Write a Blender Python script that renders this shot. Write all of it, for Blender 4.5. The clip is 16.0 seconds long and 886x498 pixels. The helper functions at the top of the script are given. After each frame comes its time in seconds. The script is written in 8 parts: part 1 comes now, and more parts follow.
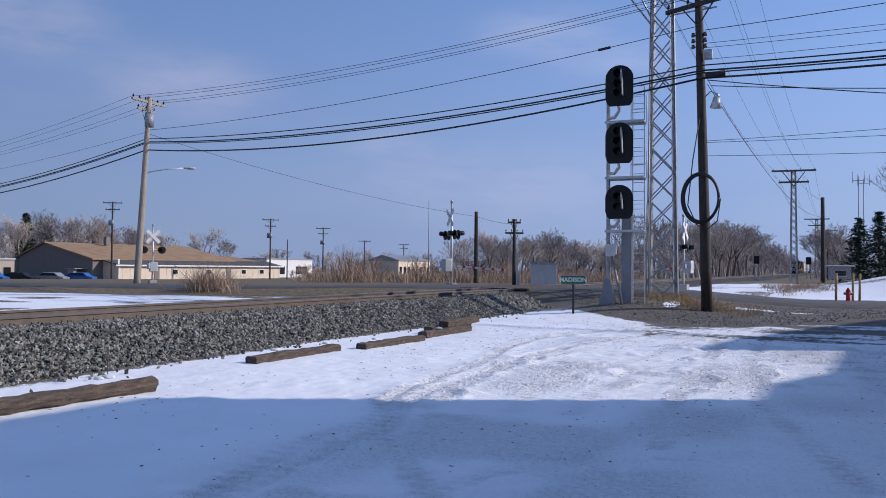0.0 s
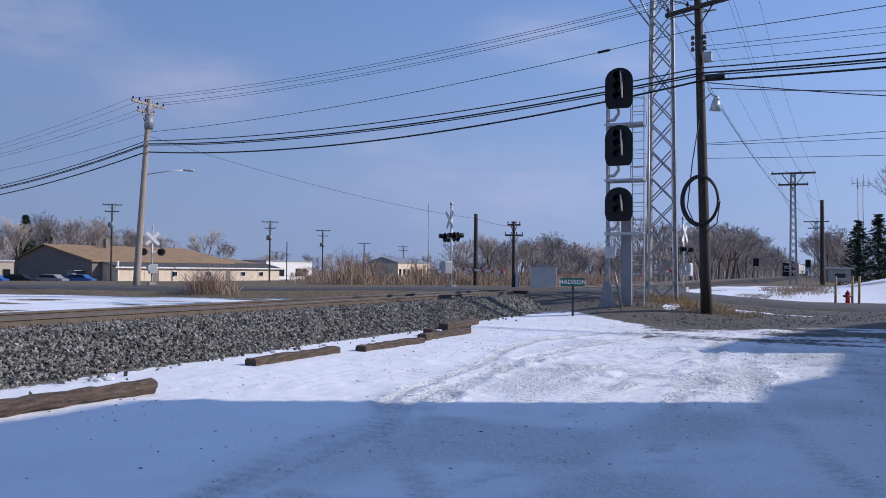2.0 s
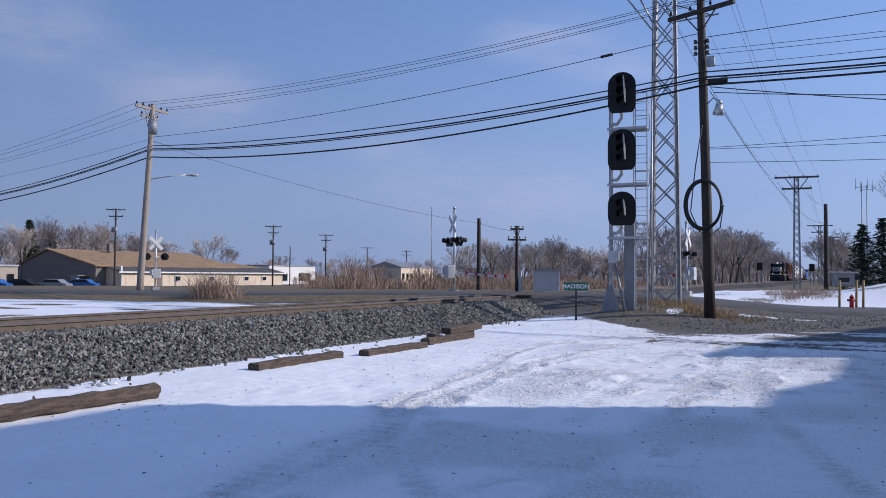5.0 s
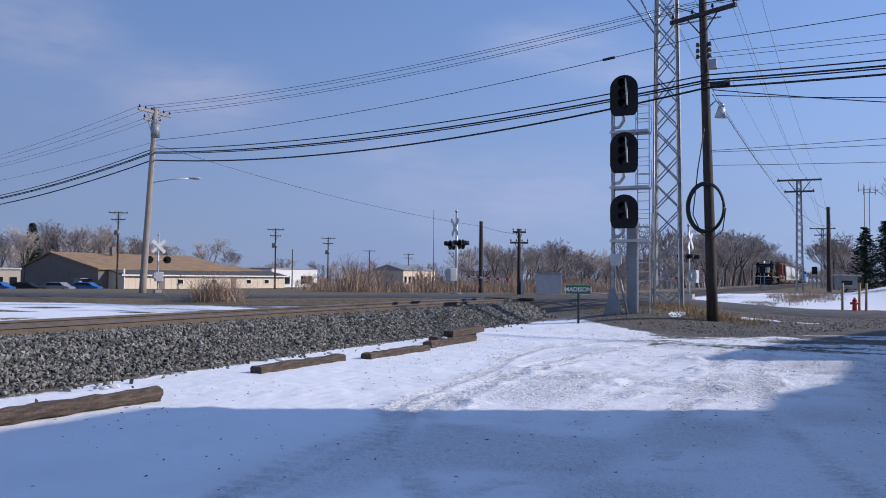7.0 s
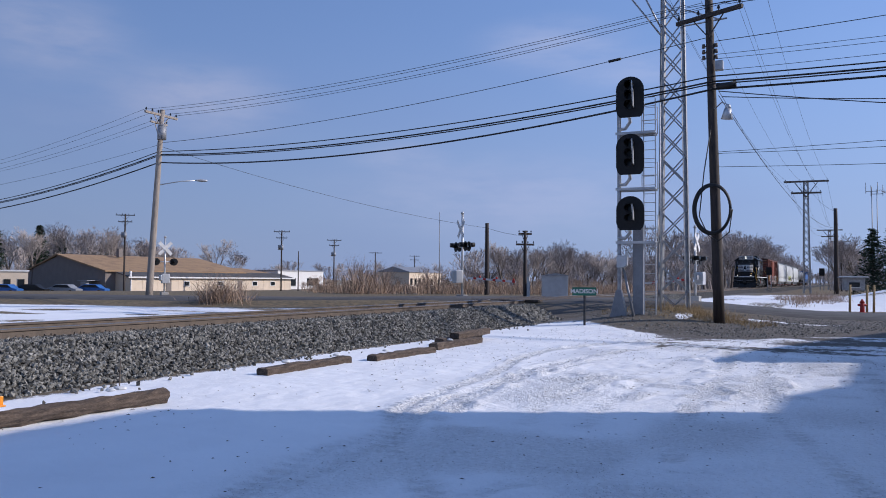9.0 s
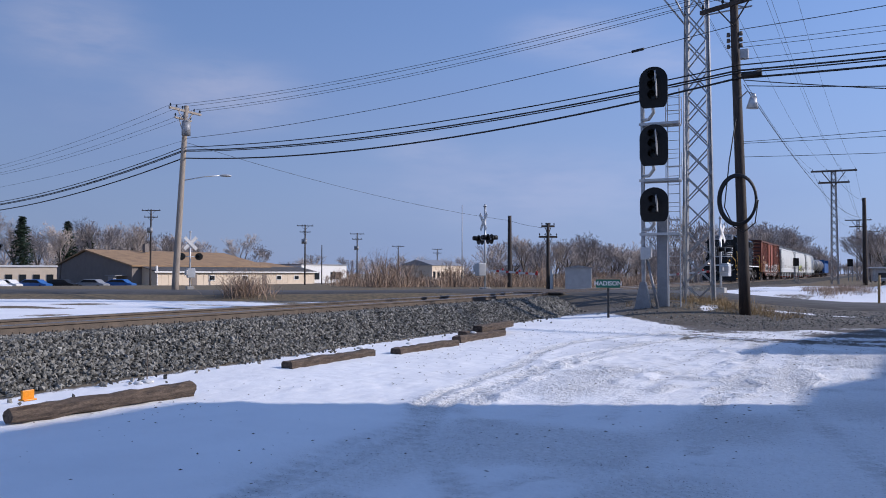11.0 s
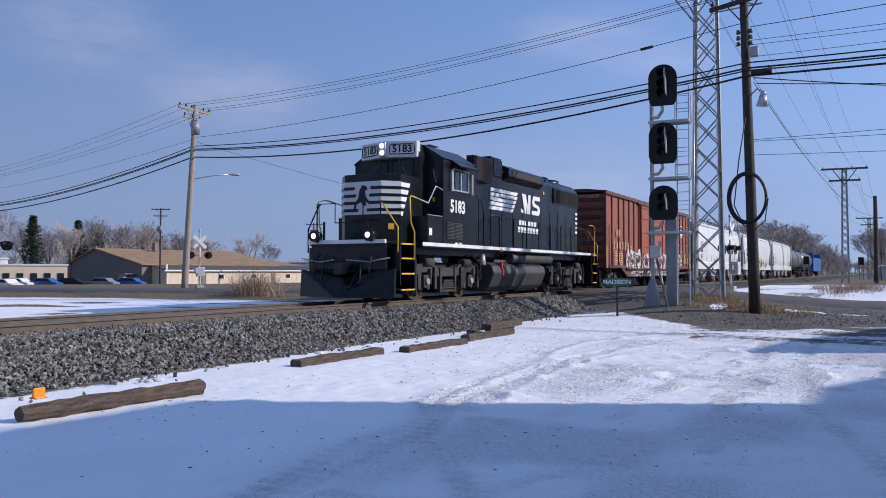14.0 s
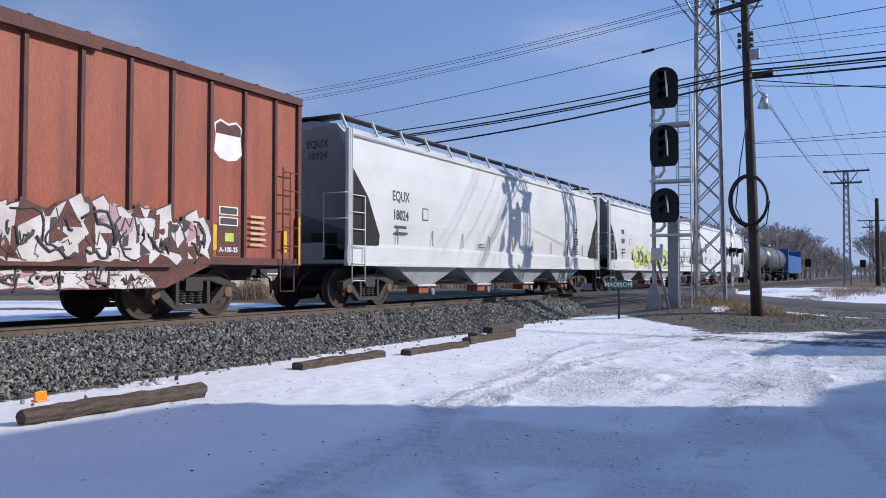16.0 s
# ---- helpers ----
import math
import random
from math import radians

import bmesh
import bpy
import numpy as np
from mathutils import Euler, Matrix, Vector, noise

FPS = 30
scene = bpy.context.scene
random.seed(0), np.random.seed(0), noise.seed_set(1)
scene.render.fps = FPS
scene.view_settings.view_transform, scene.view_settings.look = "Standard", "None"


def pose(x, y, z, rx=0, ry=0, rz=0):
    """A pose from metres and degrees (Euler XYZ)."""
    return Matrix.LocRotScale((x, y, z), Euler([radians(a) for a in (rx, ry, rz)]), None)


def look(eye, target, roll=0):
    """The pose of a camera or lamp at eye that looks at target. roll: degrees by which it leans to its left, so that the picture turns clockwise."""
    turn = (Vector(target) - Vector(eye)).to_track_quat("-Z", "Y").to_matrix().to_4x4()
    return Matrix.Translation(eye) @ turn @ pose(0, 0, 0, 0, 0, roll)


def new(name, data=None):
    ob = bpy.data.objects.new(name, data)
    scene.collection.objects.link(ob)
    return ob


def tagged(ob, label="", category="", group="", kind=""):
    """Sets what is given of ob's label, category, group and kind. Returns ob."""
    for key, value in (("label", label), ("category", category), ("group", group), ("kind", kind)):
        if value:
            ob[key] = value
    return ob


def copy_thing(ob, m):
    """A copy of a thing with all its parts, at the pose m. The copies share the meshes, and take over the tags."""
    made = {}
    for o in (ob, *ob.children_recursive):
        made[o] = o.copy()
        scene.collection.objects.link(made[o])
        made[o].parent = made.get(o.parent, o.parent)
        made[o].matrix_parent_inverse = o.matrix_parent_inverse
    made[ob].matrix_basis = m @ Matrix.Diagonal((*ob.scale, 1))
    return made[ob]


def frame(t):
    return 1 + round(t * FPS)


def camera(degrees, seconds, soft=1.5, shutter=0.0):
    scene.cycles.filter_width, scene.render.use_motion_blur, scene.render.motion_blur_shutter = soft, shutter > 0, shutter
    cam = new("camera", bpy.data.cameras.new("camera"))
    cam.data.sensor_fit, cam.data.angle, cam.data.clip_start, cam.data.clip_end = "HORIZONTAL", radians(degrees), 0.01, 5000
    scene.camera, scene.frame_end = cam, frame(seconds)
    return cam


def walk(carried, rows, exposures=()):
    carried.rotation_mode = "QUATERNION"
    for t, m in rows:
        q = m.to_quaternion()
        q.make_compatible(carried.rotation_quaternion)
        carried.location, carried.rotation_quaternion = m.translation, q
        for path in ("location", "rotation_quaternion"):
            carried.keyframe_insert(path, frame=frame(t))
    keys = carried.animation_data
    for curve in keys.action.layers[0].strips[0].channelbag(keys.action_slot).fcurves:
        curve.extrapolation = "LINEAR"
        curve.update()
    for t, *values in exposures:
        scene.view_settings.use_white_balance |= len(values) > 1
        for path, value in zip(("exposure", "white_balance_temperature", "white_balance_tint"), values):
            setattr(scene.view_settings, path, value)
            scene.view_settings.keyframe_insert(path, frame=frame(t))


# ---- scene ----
RAIL_Z, TRACK_X, BEND = 0.71, -12.15, 0.0243   # rail head height, track centre, far bearing
cam = camera(58.5, 16.0, soft=0.95)
WALK = [
    (0.0, pose(0, 0, 1.5, 91.441, -0.418, 25.110)),
    (0.5, pose(0, 0, 1.5, 91.506, -0.418, 25.093)),
    (1.0, pose(0, 0, 1.5, 91.535, -0.420, 25.095)),
    (1.5, pose(0, 0, 1.5, 91.559, -0.425, 25.090)),
    (2.0, pose(0, 0, 1.5, 91.602, -0.461, 25.077)),
    (2.5, pose(0, 0, 1.5, 91.637, -0.458, 25.065)),
    (3.0, pose(0, 0, 1.5, 91.669, -0.456, 25.065)),
    (3.5, pose(0, 0, 1.5, 91.727, -0.446, 25.132)),
    (4.0, pose(0, 0, 1.5, 91.792, -0.426, 25.216)),
    (6.5, pose(0, 0, 1.5, 92.095, -0.407, 25.387)),
    (7.0, pose(0, 0, 1.5, 92.140, -0.404, 25.461)),
    (7.5, pose(0, 0, 1.5, 92.185, -0.418, 25.585)),
    (8.0, pose(0, 0, 1.5, 92.220, -0.365, 25.747)),
    (8.5, pose(0, 0, 1.5, 92.273, -0.367, 25.805)),
    (9.0, pose(0, 0, 1.5, 92.275, -0.371, 25.887)),
    (11.5, pose(0, 0, 1.5, 91.713, 0.010, 27.727)),
    (12.0, pose(0, 0, 1.5, 91.768, 0.012, 27.735)),
    (12.5, pose(0, 0, 1.5, 91.806, 0.001, 27.752)),
    (13.0, pose(0, 0, 1.5, 91.768, -0.027, 27.869)),
    (13.5, pose(0, 0, 1.5, 91.661, -0.059, 28.116)),
    (14.0, pose(0, 0, 1.5, 91.654, -0.030, 28.163)),
    (14.5, pose(0, 0, 1.5, 91.709, 0.013, 28.224)),
    (15.0, pose(0, 0, 1.5, 91.760, 0.012, 28.246)),
    (15.5, pose(0, 0, 1.5, 91.800, -0.000, 28.262)),
    (16.0, pose(0, 0, 1.5, 91.859, 0.020, 28.264)),
]
walk(cam, WALK, [(0.0, -0.32, 5600, 18), (13.5, -0.32, 5600, 18), (14.5, -0.14, 5600, 18), (15.0, -0.02, 5650, 17), (15.5, 0.0, 5650, 16), (16.0, -0.23, 5600, 16)])

# ---- daylight: low winter sun ahead on the right, clear sky ----
SUN_AZ, SUN_EL = 64.0, 28.0
sun_dir = Vector((math.sin(radians(SUN_AZ)) * math.cos(radians(SUN_EL)), math.cos(radians(SUN_AZ)) * math.cos(radians(SUN_EL)), math.sin(radians(SUN_EL))))
sun = new("sun", bpy.data.lights.new("sun", "SUN"))
sun.data.energy, sun.data.angle, sun.data.color = 5.0, radians(0.53), (1.0, 0.87, 0.68)
sun.matrix_world = look(sun_dir * 50, (0, 0, 0))
world = bpy.data.worlds.new("world")
scene.world = world
world.use_nodes = True


def sky_nodes():
    nt = world.node_tree
    nt.nodes.clear()
    out, bg = nt.nodes.new("ShaderNodeOutputWorld"), nt.nodes.new("ShaderNodeBackground")
    sky = nt.nodes.new("ShaderNodeTexSky")
    sky.sky_type, sky.sun_disc = "NISHITA", False
    sky.sun_elevation, sky.sun_rotation = radians(SUN_EL), radians(SUN_AZ)
    sky.air_density, sky.dust_density, sky.ozone_density = 1.0, 0.15, 2.2
    # thin soft clouds low in the sky
    tc, mp = nt.nodes.new("ShaderNodeTexCoord"), nt.nodes.new("ShaderNodeMapping")
    mp.inputs["Scale"].default_value = (1.6, 1.6, 6.0)
    mp.inputs["Location"].default_value = (0.35, 0.1, 0.2)
    nz = nt.nodes.new("ShaderNodeTexNoise")
    nz.inputs["Scale"].default_value, nz.inputs["Detail"].default_value, nz.inputs["Roughness"].default_value = 1.7, 5.0, 0.5
    rmp = nt.nodes.new("ShaderNodeMapRange")
    rmp.inputs["From Min"].default_value, rmp.inputs["From Max"].default_value = 0.46, 0.78
    rmp.inputs["To Min"].default_value, rmp.inputs["To Max"].default_value = 0.55, 0.82
    mix = nt.nodes.new("ShaderNodeMix")
    mix.data_type = "RGBA"
    mix.inputs["B"].default_value = (1.7, 2.55, 4.35, 1)
    nt.links.new(tc.outputs["Generated"], mp.inputs["Vector"])
    nt.links.new(mp.outputs["Vector"], nz.inputs["Vector"])
    nt.links.new(nz.outputs["Fac"], rmp.inputs["Value"])
    nt.links.new(rmp.outputs["Result"], mix.inputs["Factor"])
    nt.links.new(sky.outputs["Color"], mix.inputs["A"])
    # pale lilac haze towards the horizon
    sep = nt.nodes.new("ShaderNodeSeparateXYZ")
    nt.links.new(tc.outputs["Generated"], sep.inputs["Vector"])
    low = nt.nodes.new("ShaderNodeMapRange")
    low.interpolation_type = "SMOOTHSTEP"
    low.inputs["From Min"].default_value, low.inputs["From Max"].default_value = 0.0, 0.36
    low.inputs["To Min"].default_value, low.inputs["To Max"].default_value = 0.8, 0.0
    haze = nt.nodes.new("ShaderNodeMix")
    haze.data_type = "RGBA"
    haze.inputs["B"].default_value = (2.3, 2.85, 3.95, 1)
    nt.links.new(sep.outputs["Z"], low.inputs["Value"])
    nt.links.new(low.outputs["Result"], haze.inputs["Factor"])
    nt.links.new(mix.outputs["Result"], haze.inputs["A"])
    # a few soft whiter banks, broken by fine noise
    wisp = nt.nodes.new("ShaderNodeTexNoise")
    wisp.inputs["Scale"].default_value, wisp.inputs["Detail"].default_value, wisp.inputs["Roughness"].default_value = 9.0, 6.0, 0.55
    nt.links.new(mp.outputs["Vector"], wisp.inputs["Vector"])
    wr = nt.nodes.new("ShaderNodeMapRange")
    wr.inputs["From Min"].default_value, wr.inputs["From Max"].default_value = 0.3, 0.62
    wr.inputs["To Min"].default_value, wr.inputs["To Max"].default_value = 0.35, 1.0
    nt.links.new(wisp.outputs["Fac"], wr.inputs["Value"])
    colour = haze.outputs["Result"]
    for c, size, strength in (((-0.768, 0.584, 0.268), (0.1, 0.1, 0.055), 0.45), ((-0.669, 0.711, 0.215), (0.115, 0.115, 0.05), 0.5), ((-0.71, 0.66, 0.19), (0.2, 0.2, 0.05), 0.12),
                              ((-0.48, 0.864, 0.154), (0.07, 0.07, 0.025), 0.3), ((-0.296, 0.911, 0.286), (0.1, 0.1, 0.035), 0.4), ((-0.208, 0.945, 0.253), (0.1, 0.1, 0.03), 0.3),
                              ((-0.36, 0.927, 0.104), (0.25, 0.25, 0.06), 0.34), ((0.6, 0.7, 0.3), (0.3, 0.3, 0.08), 0.4), ((0.5, -0.8, 0.3), (0.4, 0.4, 0.1), 0.4), ((-0.8, -0.5, 0.3), (0.3, 0.3, 0.08), 0.4)):
        sub, mul, ln = nt.nodes.new("ShaderNodeVectorMath"), nt.nodes.new("ShaderNodeVectorMath"), nt.nodes.new("ShaderNodeVectorMath")
        sub.operation, mul.operation, ln.operation = "SUBTRACT", "DIVIDE", "LENGTH"
        sub.inputs[1].default_value, mul.inputs[1].default_value = c, size
        nt.links.new(tc.outputs["Generated"], sub.inputs[0])
        nt.links.new(sub.outputs["Vector"], mul.inputs[0])
        nt.links.new(mul.outputs["Vector"], ln.inputs[0])
        fall = nt.nodes.new("ShaderNodeMapRange")
        fall.interpolation_type = "SMOOTHERSTEP"
        fall.inputs["From Min"].default_value, fall.inputs["From Max"].default_value = 0.0, 1.35
        fall.inputs["To Min"].default_value, fall.inputs["To Max"].default_value = strength * 1.15, 0.0
        nt.links.new(ln.outputs["Value"], fall.inputs["Value"])
        fac = nt.nodes.new("ShaderNodeMath")
        fac.operation = "MULTIPLY"
        nt.links.new(fall.outputs["Result"], fac.inputs[0])
        nt.links.new(wr.outputs["Result"], fac.inputs[1])
        bank = nt.nodes.new("ShaderNodeMix")
        bank.data_type = "RGBA"
        bank.inputs["B"].default_value = (3.9, 4.1, 4.9, 1)
        nt.links.new(fac.outputs[0], bank.inputs["Factor"])
        nt.links.new(colour, bank.inputs["A"])
        colour = bank.outputs["Result"]
    # the sky grows brighter towards the sun
    dot = nt.nodes.new("ShaderNodeVectorMath")
    dot.operation = "DOT_PRODUCT"
    dot.inputs[1].default_value = (math.sin(radians(SUN_AZ)), math.cos(radians(SUN_AZ)), 0.0)
    nt.links.new(tc.outputs["Generated"], dot.inputs[0])
    grow = nt.nodes.new("ShaderNodeMapRange")
    grow.inputs["From Min"].default_value, grow.inputs["From Max"].default_value = -0.55, 0.6
    grow.inputs["To Min"].default_value, grow.inputs["To Max"].default_value = 0.86, 1.3
    nt.links.new(dot.outputs["Value"], grow.inputs["Value"])
    bright = nt.nodes.new("ShaderNodeVectorMath")
    bright.operation = "SCALE"
    nt.links.new(colour, bright.inputs[0])
    nt.links.new(grow.outputs["Result"], bright.inputs["Scale"])
    nt.links.new(bright.outputs["Vector"], bg.inputs["Color"])
    bg.inputs["Strength"].default_value = 0.14
    nt.links.new(bg.outputs["Background"], out.inputs["Surface"])


sky_nodes()


# ---- materials ----
def mat(name, color, rough=0.6, metal=0.0, var=0.25, scale=6.0, fine=60.0, bump=0.15, color2=None, spot=0.5, dist=0.01, emit=None, island=0.0, stretch=None):
    """A surface with blotches at one scale, grain at another and fine relief; color2 shows through where the blotches are strong."""
    m = bpy.data.materials.new(name)
    m.use_nodes = True
    nt = m.node_tree
    b = nt.nodes["Principled BSDF"]
    b.inputs["Roughness"].default_value, b.inputs["Metallic"].default_value = rough, metal
    tc = nt.nodes.new("ShaderNodeTexCoord")
    vec = tc.outputs["Object"]
    if stretch:
        mp = nt.nodes.new("ShaderNodeMapping")
        mp.inputs["Scale"].default_value = stretch
        nt.links.new(vec, mp.inputs["Vector"])
        vec = mp.outputs["Vector"]
    n1, n2 = nt.nodes.new("ShaderNodeTexNoise"), nt.nodes.new("ShaderNodeTexNoise")
    n1.inputs["Scale"].default_value, n1.inputs["Detail"].default_value = scale, 6
    n2.inputs["Scale"].default_value, n2.inputs["Detail"].default_value = fine, 3
    nt.links.new(vec, n1.inputs["Vector"])
    nt.links.new(vec, n2.inputs["Vector"])
    r = nt.nodes.new("ShaderNodeMapRange")
    r.inputs["From Min"].default_value, r.inputs["From Max"].default_value = spot - 0.12, spot + 0.16
    nt.links.new(n1.outputs["Fac"], r.inputs["Value"])
    mx = nt.nodes.new("ShaderNodeMix")
    mx.data_type = "RGBA"
    c2 = color2 or tuple(c * (1 - var) for c in color)
    mx.inputs["A"].default_value, mx.inputs["B"].default_value = (*color, 1), (*c2, 1)
    nt.links.new(r.outputs["Result"], mx.inputs["Factor"])
    r2 = nt.nodes.new("ShaderNodeMapRange")
    r2.inputs["To Min"].default_value, r2.inputs["To Max"].default_value = 1 - var, 1 + var
    r2.inputs["From Min"].default_value, r2.inputs["From Max"].default_value = 0.3, 0.7
    nt.links.new(n2.outputs["Fac"], r2.inputs["Value"])
    mul = nt.nodes.new("ShaderNodeVectorMath")
    mul.operation = "SCALE"
    nt.links.new(mx.outputs["Result"], mul.inputs[0])
    scale_out = r2.outputs["Result"]
    if island:
        geo = nt.nodes.new("ShaderNodeNewGeometry")
        r3 = nt.nodes.new("ShaderNodeMapRange")
        r3.inputs["To Min"].default_value, r3.inputs["To Max"].default_value = 1 - island, 1 + island
        nt.links.new(geo.outputs["Random Per Island"], r3.inputs["Value"])
        mm = nt.nodes.new("ShaderNodeMath")
        mm.operation = "MULTIPLY"
        nt.links.new(r3.outputs["Result"], mm.inputs[0])
        nt.links.new(scale_out, mm.inputs[1])
        scale_out = mm.outputs[0]
    nt.links.new(scale_out, mul.inputs["Scale"])
    nt.links.new(mul.outputs["Vector"], b.inputs["Base Color"])
    if bump:
        bp = nt.nodes.new("ShaderNodeBump")
        bp.inputs["Strength"].default_value, bp.inputs["Distance"].default_value = bump, dist
        nt.links.new(n2.outputs["Fac"], bp.inputs["Height"])
        nt.links.new(bp.outputs["Normal"], b.inputs["Normal"])
    if emit:
        b.inputs["Emission Color"].default_value, b.inputs["Emission Strength"].default_value = (*emit[0], 1), emit[1]
    return m


def glass_mat(name, color, rough=0.03):
    m = bpy.data.materials.new(name)
    m.use_nodes = True
    b = m.node_tree.nodes["Principled BSDF"]
    b.inputs["Base Color"].default_value = (*color, 1)
    b.inputs["Roughness"].default_value, b.inputs["IOR"].default_value = rough, 1.5
    b.inputs["Transmission Weight"].default_value = 1.0
    return m


def ground_mat():
    """Snow, gravel and dry grass, laid by the sheet's own map (red: snow, green: gravel)."""
    m = bpy.data.materials.new("ground")
    m.use_nodes = True
    nt = m.node_tree
    b = nt.nodes["Principled BSDF"]
    tc = nt.nodes.new("ShaderNodeTexCoord")

    def nz(scale, detail=5):
        n = nt.nodes.new("ShaderNodeTexNoise")
        n.inputs["Scale"].default_value, n.inputs["Detail"].default_value = scale, detail
        nt.links.new(tc.outputs["Object"], n.inputs["Vector"])
        return n.outputs["Fac"]

    def ramp(v, a, c, lo=0.0, hi=1.0):
        r = nt.nodes.new("ShaderNodeMapRange")
        r.inputs["From Min"].default_value, r.inputs["From Max"].default_value = a, c
        r.inputs["To Min"].default_value, r.inputs["To Max"].default_value = lo, hi
        nt.links.new(v, r.inputs["Value"])
        return r.outputs["Result"]

    def mixc(f, a, c):
        x = nt.nodes.new("ShaderNodeMix")
        x.data_type = "RGBA"
        for slot, v in (("A", a), ("B", c)):
            if isinstance(v, tuple):
                x.inputs[slot].default_value = (*v, 1)
            else:
                nt.links.new(v, x.inputs[slot])
        nt.links.new(f, x.inputs["Factor"])
        return x.outputs["Result"]

    def math2(op, a, c):
        x = nt.nodes.new("ShaderNodeMath")
        x.operation = op
        for i, v in enumerate((a, c)):
            if isinstance(v, (int, float)):
                x.inputs[i].default_value = v
            else:
                nt.links.new(v, x.inputs[i])
        return x.outputs[0]

    at = nt.nodes.new("ShaderNodeAttribute")
    at.attribute_name = "cover"
    sep = nt.nodes.new("ShaderNodeSeparateColor")
    nt.links.new(at.outputs["Color"], sep.inputs["Color"])
    big, mid, fine, grit = nz(0.8), nz(5.0), nz(38.0), nz(160.0, 2)
    grass = mixc(ramp(mid, 0.35, 0.65), (0.2, 0.145, 0.075), (0.085, 0.07, 0.04))
    gravel = mixc(ramp(fine, 0.4, 0.62), (0.085, 0.074, 0.063), (0.155, 0.138, 0.118))
    gravel = mixc(ramp(big, 0.4, 0.7), gravel, (0.1, 0.085, 0.068))
    bare = mixc(sep.outputs["Green"], grass, gravel)
    snow = mixc(ramp(big, 0.42, 0.72), (0.9, 0.905, 0.915), (0.83, 0.835, 0.85))
    snow = mixc(ramp(grit, 0.7, 0.76, 0.0, 0.4), snow, (0.35, 0.32, 0.29))
    streak = nz(22.0, 3)
    snow = mixc(math2("MULTIPLY", sep.outputs["Blue"], ramp(streak, 0.3, 0.62, 0.35, 1.0)), snow, (0.36, 0.35, 0.34))
    speck = nz(14.0, 4)
    flecks = nz(60.0, 3)
    snow = mixc(math2("MULTIPLY", ramp(flecks, 0.64, 0.68, 0.0, 0.8), ramp(sep.outputs["Blue"], 0.04, 0.3)), snow, (0.16, 0.14, 0.125))
    # the snow's edge breaks up at two scales
    edge = math2("ADD", sep.outputs["Red"], math2("MULTIPLY", math2("SUBTRACT", mid, 0.5), 0.75))
    edge = math2("ADD", edge, math2("MULTIPLY", math2("SUBTRACT", fine, 0.5), 0.35))
    nt.links.new(mixc(ramp(edge, 0.42, 0.56), bare, snow), b.inputs["Base Color"])
    nt.links.new(ramp(sep.outputs["Red"], 0, 1, 0.92, 0.62), b.inputs["Roughness"])
    bp = nt.nodes.new("ShaderNodeBump")
    bp.inputs["Strength"].default_value, bp.inputs["Distance"].default_value = 0.9, 0.03
    relief = math2("ADD", math2("MULTIPLY", speck, 1.0), math2("MULTIPLY", fine, 0.7))
    rough = math2("MULTIPLY", relief, ramp(sep.outputs["Blue"], 0.0, 0.35, 0.2, 1.5))
    nt.links.new(math2("ADD", math2("MULTIPLY", mid, 0.5), rough), bp.inputs["Height"])
    nt.links.new(bp.outputs["Normal"], b.inputs["Normal"])
    return m


